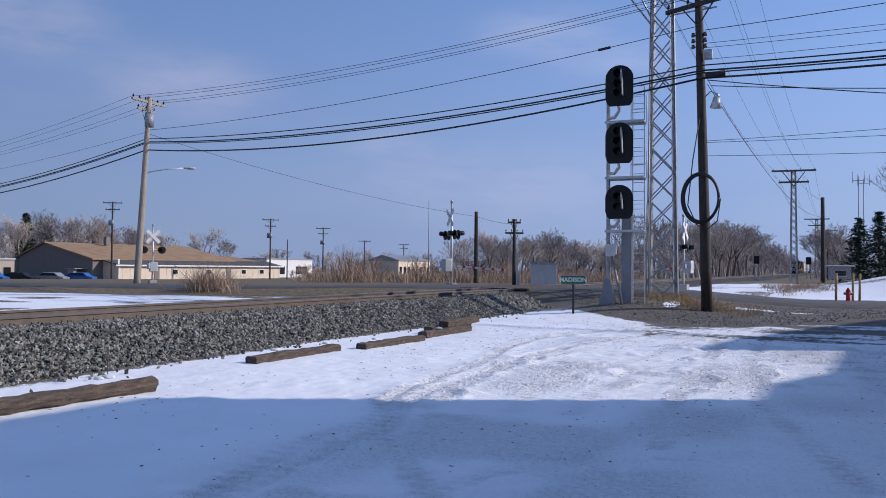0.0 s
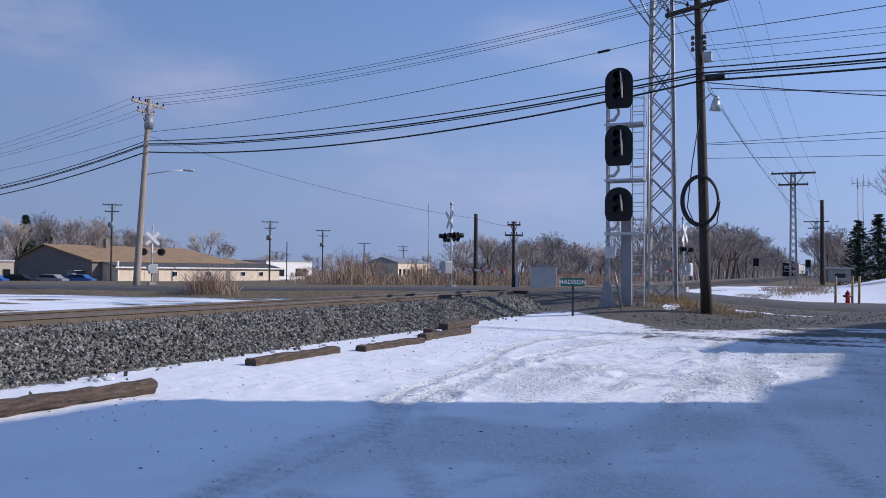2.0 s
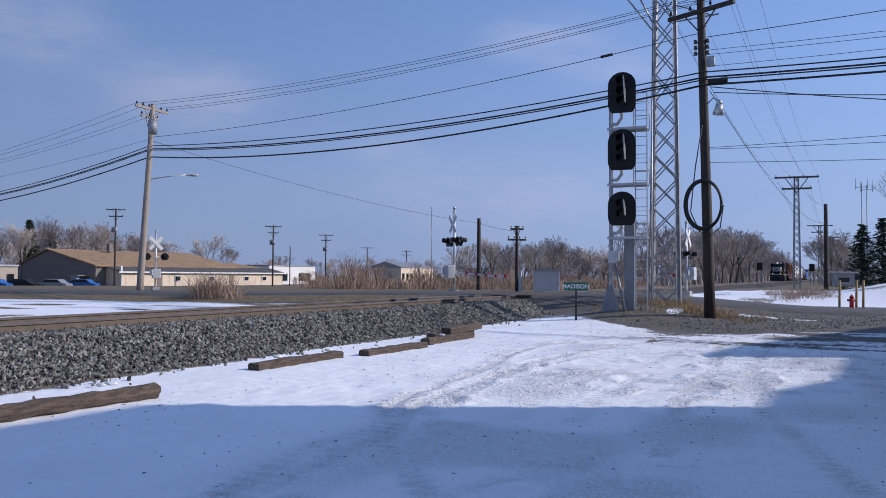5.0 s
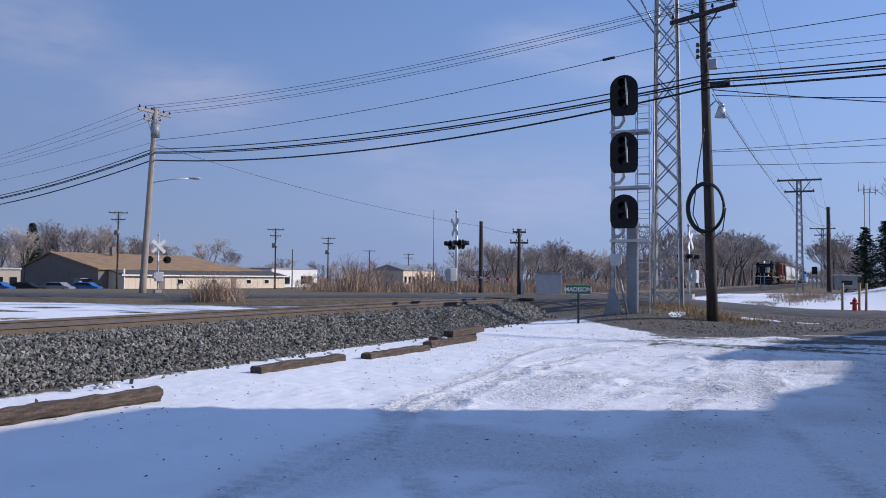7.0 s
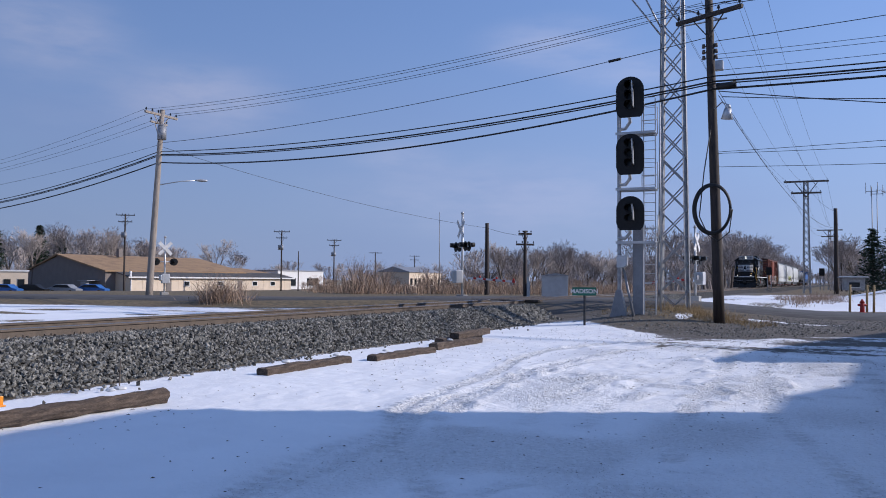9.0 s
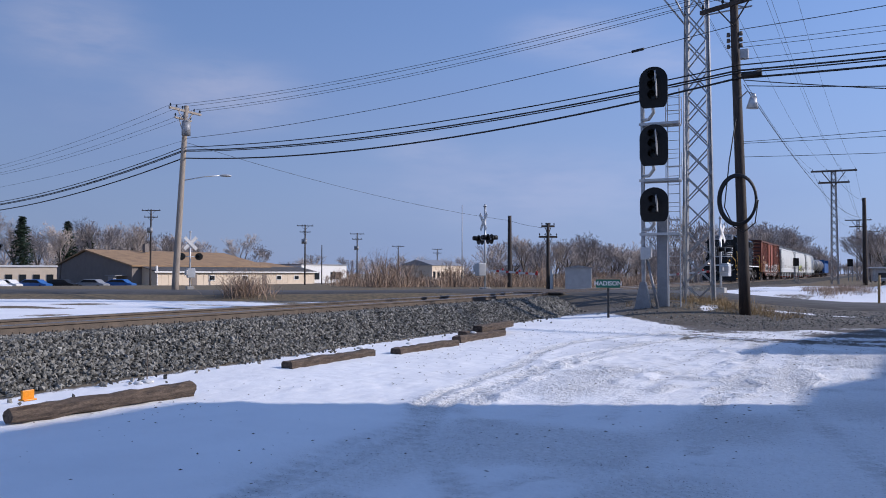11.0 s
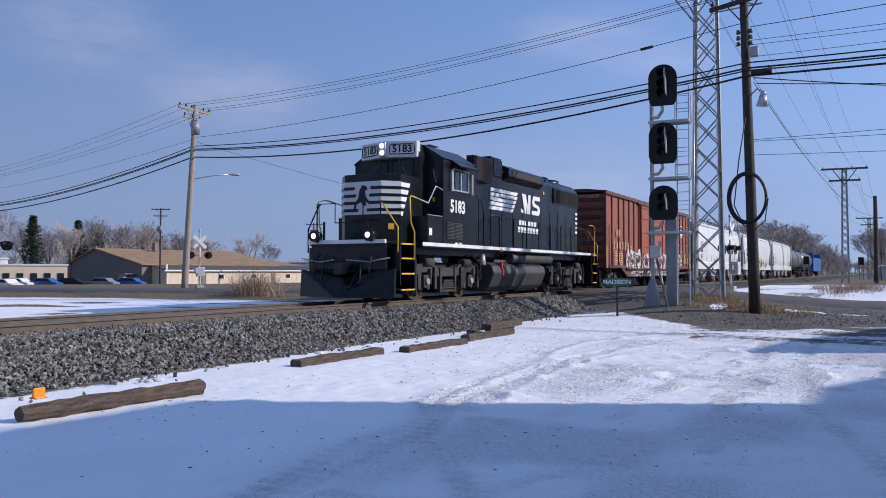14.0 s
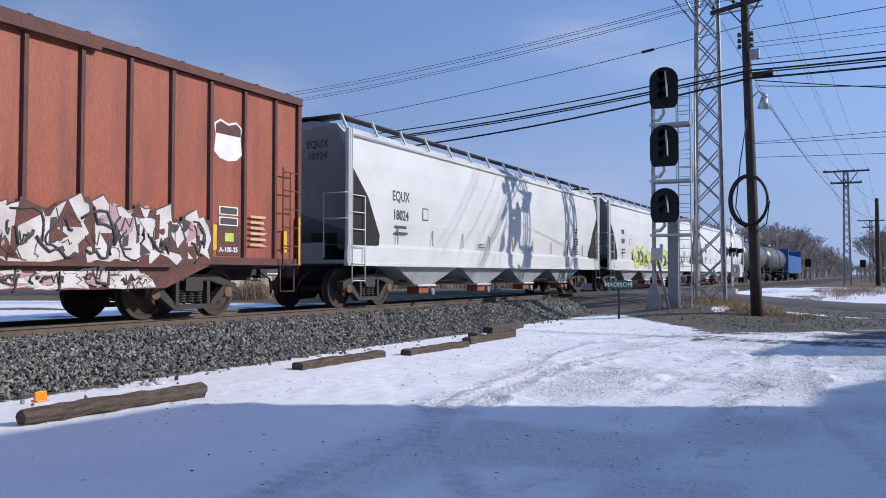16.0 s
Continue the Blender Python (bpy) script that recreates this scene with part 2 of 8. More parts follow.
M = {
    "ground": ground_mat(),
    "asphalt": mat("asphalt", (0.062, 0.058, 0.055), 0.88, var=0.25, scale=1.2, fine=120, color2=(0.095, 0.09, 0.086)),
    "stone": mat("ballast_stone", (0.195, 0.19, 0.17), 0.85, var=0.25, scale=8, fine=70, island=0.75, color2=(0.115, 0.112, 0.1)),
    # near-black: the shade in the gaps between stones is painted into the bed
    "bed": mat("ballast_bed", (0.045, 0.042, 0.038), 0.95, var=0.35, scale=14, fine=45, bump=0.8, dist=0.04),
    "rail": mat("rail_steel", (0.11, 0.09, 0.074), 0.7, 0.3, var=0.2, scale=5, fine=90, color2=(0.15, 0.12, 0.095)),
    "rail_top": mat("rail_head", (0.32, 0.31, 0.3), 0.3, 0.9, var=0.1),
    "tie": mat("creosoted_tie", (0.055, 0.042, 0.032), 0.9, var=0.35, scale=9, fine=60, color2=(0.12, 0.09, 0.065)),
    "oldwood": mat("weathered_timber", (0.115, 0.085, 0.062), 0.9, var=0.4, scale=5, fine=30, color2=(0.05, 0.036, 0.028), bump=0.6, dist=0.02, stretch=(6, 1, 6)),
    "pole": mat("pole_wood", (0.36, 0.31, 0.26), 0.9, var=0.25, scale=3, fine=40, bump=0.5, stretch=(5, 5, 0.6)),
    "pole_dark": mat("creosote_pole", (0.028, 0.022, 0.02), 0.75, var=0.35, scale=4, fine=40, bump=0.5, stretch=(5, 5, 0.6), color2=(0.055, 0.04, 0.032)),
    "galv": mat("galvanised_steel", (0.42, 0.43, 0.44), 0.5, 0.55, var=0.15, scale=5, fine=50, color2=(0.3, 0.3, 0.31), bump=0.05),
    "steel_grey": mat("grey_steel", (0.3, 0.31, 0.33), 0.55, 0.3, var=0.18, scale=4, fine=50, bump=0.05),
    "alu": mat("aluminium_paint", (0.55, 0.56, 0.57), 0.45, 0.4, var=0.12, scale=3, fine=60, bump=0.04),
    "black": mat("black_paint", (0.012, 0.012, 0.013), 0.5, var=0.3, bump=0.05),
    "rubber": mat("black_rubber", (0.014, 0.014, 0.015), 0.6, var=0.2),
    "white": mat("white_paint", (0.75, 0.75, 0.74), 0.5, var=0.08, scale=5, color2=(0.62, 0.61, 0.59), bump=0.04),
    "red": mat("red_paint", (0.5, 0.03, 0.025), 0.5, var=0.15),
    "yellow": mat("yellow_paint", (0.72, 0.42, 0.03), 0.5, var=0.15),
    "orange": mat("orange_plastic", (0.85, 0.3, 0.01), 0.35, var=0.1),
    "green": mat("sign_green", (0.008, 0.13, 0.085), 0.45, var=0.1, bump=0.02),
    "concrete": mat("concrete", (0.36, 0.35, 0.33), 0.85, var=0.15, scale=4, fine=70),
    "bark": mat("bark", (0.15, 0.125, 0.105), 0.95, var=0.3, scale=4, fine=40, bump=0.4, color2=(0.09, 0.075, 0.065)),
    "twig": mat("twigs", (0.37, 0.325, 0.3), 0.95, var=0.2, island=0.3, bump=0),
    "twig_red": mat("dry_brush", (0.38, 0.275, 0.195), 0.95, var=0.25, island=0.4, bump=0),
    "straw": mat("dry_grass", (0.36, 0.26, 0.13), 0.9, var=0.2, island=0.35, bump=0),
    "needle": mat("spruce_needles", (0.03, 0.055, 0.032), 0.9, var=0.3, island=0.45, bump=0),
    "shingle": mat("brown_shingles", (0.34, 0.22, 0.115), 0.9, var=0.2, scale=0.6, fine=6, color2=(0.25, 0.16, 0.09)),
    "cream": mat("cream_cladding", (0.66, 0.55, 0.42), 0.7, var=0.06, scale=1, fine=10),
    "brown_wall": mat("dark_siding", (0.2, 0.175, 0.16), 0.85, var=0.1, scale=1, fine=14),
    "glass_dark": mat("window_glass", (0.02, 0.025, 0.03), 0.08, var=0.1, bump=0),
}


# ---- mesh helpers ----
def box(bm, c, s, rot=None, taper=None):
    """A block with centre c and size s; taper scales its top."""
    vs = []
    for dz in (-0.5, 0.5):
        k = taper if (taper and dz > 0) else (1, 1)
        for dx, dy in ((-0.5, -0.5), (0.5, -0.5), (0.5, 0.5), (-0.5, 0.5)):
            v = Vector((dx * s[0] * k[0], dy * s[1] * k[1], dz * s[2]))
            if rot:
                v = rot @ v
            vs.append(bm.verts.new(v + Vector(c)))
    for f in ((3, 2, 1, 0), (4, 5, 6, 7), (0, 1, 5, 4), (1, 2, 6, 5), (2, 3, 7, 6), (3, 0, 4, 7)):
        bm.faces.new([vs[i] for i in f])
    return vs


def cyl(bm, a, b, r0, r1=None, n=8, caps=True):
    a, b = Vector(a), Vector(b)
    r1 = r0 if r1 is None else r1
    d = (b - a).normalized()
    u = d.orthogonal().normalized()
    w = d.cross(u)
    r = [[bm.verts.new(p + (u * math.cos(2 * math.pi * i / n) + w * math.sin(2 * math.pi * i / n)) * q) for i in range(n)] for p, q in ((a, r0), (b, r1))]
    for i in range(n):
        j = (i + 1) % n
        f = bm.faces.new((r[0][i], r[0][j], r[1][j], r[1][i]))
        f.smooth = n > 6
    if caps:
        bm.faces.new(r[0][::-1])
        bm.faces.new(r[1])


def tube(bm, pts, r, n=6):
    """A round bar along points, with mitred bends."""
    pts = [Vector(p) for p in pts]
    rings, u = [], None
    for i, p in enumerate(pts):
        d = (pts[min(i + 1, len(pts) - 1)] - pts[max(i - 1, 0)]).normalized()
        u = d.orthogonal().normalized() if u is None else (u - d * u.dot(d)).normalized()
        w = d.cross(u)
        rings.append([bm.verts.new(p + (u * math.cos(2 * math.pi * k / n) + w * math.sin(2 * math.pi * k / n)) * r) for k in range(n)])
    for a, b in zip(rings, rings[1:]):
        for k in range(n):
            f = bm.faces.new((a[k], a[(k + 1) % n], b[(k + 1) % n], b[k]))
            f.smooth = True
    bm.faces.new(rings[0][::-1])
    bm.faces.new(rings[-1])


def prism(bm, pts, axis, lo, hi):
    """A polygon given in the two other axes, drawn out along axis from lo to hi."""
    def place(p, h):
        q = list(p)
        q.insert("xyz".index(axis), h)
        return Vector(q)
    a = [bm.verts.new(place(p, lo)) for p in pts]
    b = [bm.verts.new(place(p, hi)) for p in pts]
    n = len(pts)
    for i in range(n):
        bm.faces.new((a[i], a[(i + 1) % n], b[(i + 1) % n], b[i]))
    bm.faces.new(a[::-1])
    bm.faces.new(b)


def bar(bm, a, b, w, h=None):
    """A square bar from a to b."""
    a, b = Vector(a), Vector(b)
    q = (b - a).to_track_quat("Z", "Y").to_matrix()
    box(bm, (a + b) / 2, (w, h or w, (b - a).length), q)


def mesh_of(name, bm, material):
    bmesh.ops.recalc_face_normals(bm, faces=bm.faces)
    me = bpy.data.meshes.new(name)
    bm.to_mesh(me)
    bm.free()
    me.materials.append(material)
    return me


def part(name, bm, material, parent=None, label="", bevel=0.0):
    ob = new(name, mesh_of(name, bm, material))
    ob.parent = parent
    if bevel:
        bv = ob.modifiers.new("bevel", "BEVEL")
        bv.width, bv.segments, bv.limit_method = bevel, 2, "ANGLE"
    return tagged(ob, label)


def made(draw, *a, **k):
    bm = bmesh.new()
    draw(bm, *a, **k)
    return bm


def blocks(*specs):
    bm = bmesh.new()
    for s in specs:
        box(bm, *s)
    return bm


def bars(r, *segs):
    bm = bmesh.new()
    for s in segs:
        tube(bm, s, r)
    return bm


def each(name, material, parent, *specs):
    for s in specs:
        part(name, blocks(s), material, parent)


def thing(name, m, label, category, group=""):
    ob = new(name)
    ob.empty_display_size = 0.3
    ob.matrix_world = m
    return tagged(ob, label, category, group)


def mesh_from(name, verts, faces, material, smooth=False):
    me = bpy.data.meshes.new(name)
    me.from_pydata(np.asarray(verts).tolist(), [], np.asarray(faces).tolist())
    if smooth:
        me.polygons.foreach_set("use_smooth", [True] * len(me.polygons))
    me.materials.append(material)
    me.update()
    return me


def lattice_noise(x, y, seed=0):
    """Smooth value noise on a plane, 0 to 1."""
    r = np.random.RandomState(seed).rand(256, 256)
    xi, yi = np.floor(x).astype(int), np.floor(y).astype(int)
    fx, fy = x - xi, y - yi
    fx, fy = fx * fx * (3 - 2 * fx), fy * fy * (3 - 2 * fy)
    g = lambda a, b: r[(xi + a) % 256, (yi + b) % 256]
    return (g(0, 0) * (1 - fx) + g(1, 0) * fx) * (1 - fy) + (g(0, 1) * (1 - fx) + g(1, 1) * fx) * fy


def track_x(y):
    """The track's centre line: straight beside the yard, bearing a little off beyond the crossing."""
    return TRACK_X + BEND * 15 * np.log1p(np.exp((np.asarray(y, float) - 45) / 15))


def near_line(x, y, pts):
    """Distance from points to a polyline."""
    best = np.full(x.shape, 1e9)
    for (ax, ay), (bx, by) in zip(pts, pts[1:]):
        dx, dy = bx - ax, by - ay
        k = np.clip(((x - ax) * dx + (y - ay) * dy) / (dx * dx + dy * dy), 0, 1)
        best = np.minimum(best, np.hypot(x - ax - k * dx, y - ay - k * dy))
    return best


def step(v, a, b):
    k = np.clip((v - a) / (b - a), 0, 1)
    return k * k * (3 - 2 * k)

M.update({
    "loco": mat("locomotive_black", (0.0075, 0.0085, 0.011), 0.27, var=0.25, scale=1.6, fine=50, bump=0.04, color2=(0.014, 0.015, 0.018)),
    "loco_white": mat("locomotive_white", (0.8, 0.8, 0.79), 0.45, var=0.06, scale=3, color2=(0.68, 0.67, 0.64), bump=0.03),
    # white of nose and number boards, greyed for the shade on the front
    "nose_shaded": mat("nose_stripe_white_shaded", (0.58, 0.585, 0.59), 0.5, var=0.06, scale=4, bump=0.03),
    "truck": mat("truck_grime", (0.05, 0.049, 0.047), 0.85, 0.1, var=0.35, scale=4, fine=40, bump=0.3, color2=(0.05, 0.044, 0.04)),
    "under": mat("underframe_black", (0.025, 0.023, 0.022), 0.8, var=0.35, scale=4, fine=40, bump=0.2),
    "tank": mat("fuel_tank_grime", (0.03, 0.03, 0.031), 0.6, var=0.3, scale=2.5, fine=30, bump=0.1, color2=(0.05, 0.05, 0.05)),
    "wheel": mat("wheel_steel", (0.075, 0.055, 0.045), 0.7, 0.4, var=0.25, scale=6),
    "grille": mat("grille_metal", (0.035, 0.035, 0.033), 0.7, 0.2, var=0.3, fine=80),
    "boxcar": mat("oxide_red_paint", (0.29, 0.076, 0.036), 0.62, var=0.2, scale=0.9, fine=18, color2=(0.19, 0.05, 0.03), spot=0.55, bump=0.1, stretch=(3, 3, 0.5)),
    "boxcar_dark": mat("rusty_brown", (0.12, 0.045, 0.032), 0.75, var=0.25, scale=3, fine=30, color2=(0.08, 0.035, 0.03), bump=0.2),
    "rust": mat("rust_streaks", (0.13, 0.07, 0.045), 0.85, var=0.3, scale=3, fine=30, color2=(0.2, 0.1, 0.06)),
    "hopper": mat("hopper_pale_grey", (0.59, 0.605, 0.59), 0.5, var=0.05, scale=0.8, fine=20, color2=(0.53, 0.545, 0.53), bump=0.03),
    # shaded copy of the hopper paint, for end sheets, platforms and bays
    "hopper_shade": mat("hopper_grey_shaded", (0.3, 0.32, 0.34), 0.6, var=0.1, scale=1.5, fine=20, bump=0.04),
    "tankcar": mat("tank_car_grey_black", (0.075, 0.08, 0.09), 0.4, var=0.2, scale=1.2, fine=20, color2=(0.12, 0.125, 0.135), bump=0.03),
    "blue": mat("blue_paint", (0.03, 0.12, 0.36), 0.5, var=0.15, scale=2, bump=0.03),
    "graf_white": mat("spray_white", (0.62, 0.6, 0.57), 0.7, var=0.1, scale=2.5, color2=(0.5, 0.45, 0.42), bump=0),
    "graf_mauve": mat("spray_mauve", (0.42, 0.27, 0.29), 0.7, var=0.15, scale=2, bump=0),
    "graf_dark": mat("spray_dark", (0.06, 0.055, 0.055), 0.7, var=0.2, bump=0),
    "graf_green": mat("spray_yellow_green", (0.5, 0.58, 0.1), 0.7, var=0.2, bump=0),
    "mark": mat("stencil_dark", (0.05, 0.05, 0.055), 0.6, var=0.1, bump=0),
    "mark_pale": mat("stencil_cream", (0.62, 0.42, 0.25), 0.7, var=0.2, bump=0),
    "lamp_on": mat("headlight_lit", (1, 0.95, 0.85), 0.3, var=0, bump=0, emit=((1.0, 0.84, 0.6), 1.9)),
    "chrome": mat("window_metal", (0.6, 0.6, 0.6), 0.35, 0.7, var=0.1, bump=0),
    "cab_dark": mat("cab_interior", (0.05, 0.055, 0.055), 0.8, var=0.2, bump=0),
})
CAB_GLASS = glass_mat("cab_glass", (0.75, 0.82, 0.82))
for key in ("loco", "black", "under", "glass_dark"):
    M[key].node_tree.nodes["Principled BSDF"].inputs["Specular IOR Level"].default_value = 0.28


# ---- ground: one sheet to the horizon ----
ROAD_SLOPE, ROAD_NEAR, ROAD_FAR = 0.29, 34.2, 42.4


def road_z(x):
    return 0.71 - 0.005 - 0.6 * step(x, -9.0, 1.5) - 0.13 * step(-x, 16.0, 26.0)


def ground_height(x, y):
    far = step(np.hypot(x, y), 75, 135)
    h = 0.34 * step(-x, 12.5, 14.5) * (1 - far) - 0.75 * far * step(-x, 5, 40)
    h += 0.45 * np.exp(-(((x + 5.6) / 2.6) ** 2 + ((y - 29.5) / 3.2) ** 2)) * step(x, -11.5, -8.0)
    h += 1.1 * np.exp(-(((x - 6.5) / 4.2) ** 2 + ((y - 58) / 7.0) ** 2)) + 0.45 * step(y, 44, 52) * step(x, -11, -7) * (1 - far)
    # road bank
    rn = ROAD_NEAR + ROAD_SLOPE * x
    into = np.minimum(y - rn + 2.2, (rn + 8.2) - y + 3.0)
    h = h + (road_z(x) - 0.05 - h) * step(into, 0.0, 2.4) * (1 - 0.0 * far) * step(-x, -60, -20)
    h += 0.03 * (lattice_noise(x * 0.3, y * 0.3, 3) - 0.5) + 0.012 * (lattice_noise(x * 1.7, y * 1.7, 4) - 0.5)
    return h


RUTS = [
    [(-3.6, 3.6), (-3.76, 4.51), (-3.93, 5.19), (-4.04, 5.98), (-3.95, 6.83), (-4.09, 7.3), (-4.48, 8.01), (-4.65, 8.9), (-4.78, 10.36), (-4.88, 11.88), (-5.38, 14.22), (-5.5, 16.25), (-4.83, 18.94), (-3.87, 21.01)],
    [(-3.3, 3.4), (-3.51, 4.16), (-3.63, 4.94), (-3.67, 5.78), (-3.69, 6.6), (-3.9, 7.2), (-4.2, 8.04), (-4.36, 9.03), (-4.38, 10.24), (-4.48, 11.85), (-4.49, 13.57), (-4.2, 16.0), (-3.4, 19.0)],
    [(-3.91, 8.31), (-4.15, 9.17), (-4.28, 10.43), (-4.35, 11.75), (-4.1, 14.0)],
    [(-4.95, 12.3), (-5.48, 14.81), (-5.51, 17.06), (-4.8, 19.36), (-3.2, 21.5)],
    [(-3.73, 6.56), (-3.29, 5.98), (-2.8, 5.36), (-2.37, 4.88), (-1.9, 4.2)],
    [(-1.2, 7.0), (-1.51, 10.06), (-1.53, 11.79), (-1.48, 13.33), (-1.9, 18.0)],
    [(0.4, 6.0), (-0.5, 9.4), (-0.9, 12.6), (-1.0, 16.0), (-0.9, 20.0)],
]


ARCS = [
    [(-2.9, 8.0), (-3.2, 9.6), (-3.1, 11.4), (-2.6, 14.0), (-2.4, 18.0)],
    [(-2.3, 8.2), (-2.5, 10.2), (-2.4, 12.0), (-1.9, 14.0), (-1.6, 18.0)],
    [(-4.0, 17.6), (-2.8, 18.6), (-1.2, 18.9), (0.6, 18.6)],
    [(-3.9, 19.6), (-2.6, 20.2), (-1.2, 20.4), (0.2, 20.2)],
    [(-2.6, 4.0), (-2.2, 5.4), (-1.4, 6.4), (-0.2, 7.0)],
    [(-4.4, 15.0), (-3.4, 15.8), (-2.2, 16.0), (-1.0, 15.6)],
    [(-4.6, 13.2), (-3.6, 13.0), (-2.4, 12.4), (-1.2, 11.4)],
]


def build_ground():
    def axis(fine_lo, fine_hi, d, lo, hi):
        v = list(np.arange(fine_lo, fine_hi, d))
        a, s = fine_lo, d
        while a > lo:
            s *= 1.16
            a -= s
            v.insert(0, a)
        a, s = fine_hi, d
        while a < hi:
            v.append(a)
            s *= 1.16
            a += s
        return np.array(v)
    xs, ys = axis(-9.6, 3.2, 0.055, -2600, 2600), axis(2.4, 30, 0.075, -800, 4200)
    X, Y = np.meshgrid(xs, ys)
    x, y = X.ravel(), Y.ravel()
    z = ground_height(x, y)
    lot = (1 - step(y, 24, 30)) * step(x, -9.6, -8.6) * (1 - step(x, 8, 14)) * step(y, -12, -4)
    # ruts with pressed edges and a tread
    dip, berm, tread = np.zeros_like(x), np.zeros_like(x), np.zeros_like(x)
    for i, r in enumerate(RUTS + ARCS):
        d = near_line(x, y, r) + 0.05 * (lattice_noise(x * 1.3, y * 1.3, 20 + i) - 0.5)
        deep = 1.0 if i < 4 else 0.35
        inside = np.exp(-(d / 0.12) ** 4)
        tread = np.where(inside > dip, np.sin((y + np.abs(d) * 0.9) * 2 * np.pi / 0.2), tread)
        dip = np.maximum(dip, deep * inside)
        berm = np.maximum(berm, deep * np.exp(-((d - 0.2) / 0.07) ** 2) * (0.3 + 1.2 * lattice_noise(x * 2.2, y * 2.2, 60 + i)))
    z += lot * (-0.026 * dip + 0.012 * berm * (1 - dip) + 0.008 * tread * dip)
    # trodden and thrown clods
    rs = np.random.RandomState(7)
    for _ in range(900):
        cx, cy = rs.uniform(-7.5, 3), rs.uniform(2.5, 25)
        rx, ry, up = rs.uniform(0.04, 0.2), rs.uniform(0.04, 0.18), rs.choice([-1, -1, 1]) * rs.uniform(0.005, 0.018)
        near = np.abs(x - cx) < 0.8
        near &= np.abs(y - cy) < 0.8
        z[near] += up * np.exp(-((x[near] - cx) / rx) ** 2 - ((y[near] - cy) / ry) ** 2)
    # broken slabs of pressed snow thrown up beside the ruts
    for _ in range(80):
        line = (RUTS + ARCS)[rs.randint(len(RUTS + ARCS))]
        k = rs.randint(len(line) - 1)
        (ax, ay), (bx, by) = line[k], line[k + 1]
        u, off, turn = rs.rand(), rs.choice([-1, 1]) * rs.uniform(0.15, 0.55), math.atan2(by - ay, bx - ax) + rs.normal() * 0.3
        cx, cy = ax + (bx - ax) * u - math.sin(turn) * off, ay + (by - ay) * u + math.cos(turn) * off
        near = (np.abs(x - cx) < 0.8) & (np.abs(y - cy) < 0.8)
        p, q = x[near] - cx, y[near] - cy
        a, b = p * math.cos(turn) + q * math.sin(turn), q * math.cos(turn) - p * math.sin(turn)
        ring = np.maximum(np.abs(a) / rs.uniform(0.12, 0.4), np.abs(b) / rs.uniform(0.06, 0.16)) + 0.5 * (lattice_noise(p * 9 + 50, q * 9 + 50, 77) - 0.5)
        z[near] += rs.uniform(0.01, 0.032) * (1 - step(ring, 0.75, 1.05)) * (1 + 0.5 * b / 0.12 * rs.uniform(-1, 1))
    z += lot * 0.012 * (lattice_noise(x * 4, y * 3, 9) - 0.5) + lot * 0.016 * (lattice_noise(x * 11, y * 11, 10) - 0.5)
    # what lies on it
    n1, n2 = lattice_noise(x * 0.35, y * 0.35, 11), lattice_noise(x * 1.1, y * 0.7, 12)
    snow = lot * 1.0
    packed = np.zeros_like(x)
    for i, r in enumerate(RUTS + ARCS):
        d = near_line(x, y, r)
        packed = np.maximum(packed, (0.85 if i < len(RUTS) else 0.4) * np.exp(-(d / 0.14) ** 4) * (0.3 + 0.7 * lattice_noise(x * 2, y * 2, 40 + i)) * (0.7 + 0.3 * tread))
    trodden = step(x + 0.2 * np.minimum(y, 12) * 0.4, -4.4, -2.4)
    packed = np.maximum(packed, (0.06 + 0.3 * step(lattice_noise(x * 0.9, y * 0.6, 16), 0.35, 0.75) + 0.22 * step(x, -3.0, 2.0) + 0.34 * step(lattice_noise(x * 3.1, y * 2.3, 18), 0.5, 0.85) * step(lattice_noise(x * 0.5, y * 0.5, 19), 0.3, 0.6)) * trodden)
    packed *= lot
    edge_y = np.interp(x, [-9, -6.5, -5, -3.85, -2.96, -1.9, -0.6, 1, 4], [31, 26.2, 24.4, 23.7, 23.0, 22.8, 24.4, 28, 32]) + 1.2 * (n1 - 0.5)
    snow *= 1 - step(y, edge_y - 1.2, edge_y + 0.4)
    worn = step(y, 14.5, 21) * step(x, -5.2, -3.4)
    snow -= worn * (0.26 + 0.85 * lattice_noise(x * 0.8 + y * 0.3, y * 1.7, 14) * (0.5 + 0.5 * step(y, 17, 21)))
    for i, r in enumerate(RUTS):
        snow -= 0.16 * np.exp(-(near_line(x, y, r) / 0.14) ** 2) * step(y, 8, 14)
    for cx, cy, rx, ry in ((-4.5, 28.6, 0.3, 1.1), (-2.1, 31.6, 1.2, 0.6), (-3.2, 30.6, 0.7, 0.4), (-0.2, 31.0, 0.8, 0.4)):
        snow = np.maximum(snow, 0.95 * np.exp(-(((x - cx) / rx) ** 2 + ((y - cy) / ry) ** 2) ** 2))
    left = step(-x, 13.4, 14.4) * (1 - step(y, ROAD_NEAR + ROAD_SLOPE * x - 3.4, ROAD_NEAR + ROAD_SLOPE * x - 1.2))
    snow = np.maximum(snow, left * (0.95 - 0.75 * step(n2, 0.52, 0.8)))
    verge = step(y, ROAD_FAR + ROAD_SLOPE * x + 0.8, ROAD_FAR + ROAD_SLOPE * x + 3) * (1 - step(y, 62, 82)) * step(x, -8.2, -6.4)
    snow = np.maximum(snow, verge * (0.9 - 0.5 * step(n1, 0.55, 0.85)))
    farl = step(np.hypot(x, y), 60, 90) * step(-x, 30, 60)
    snow = np.maximum(snow, farl * 0.55 * n1)
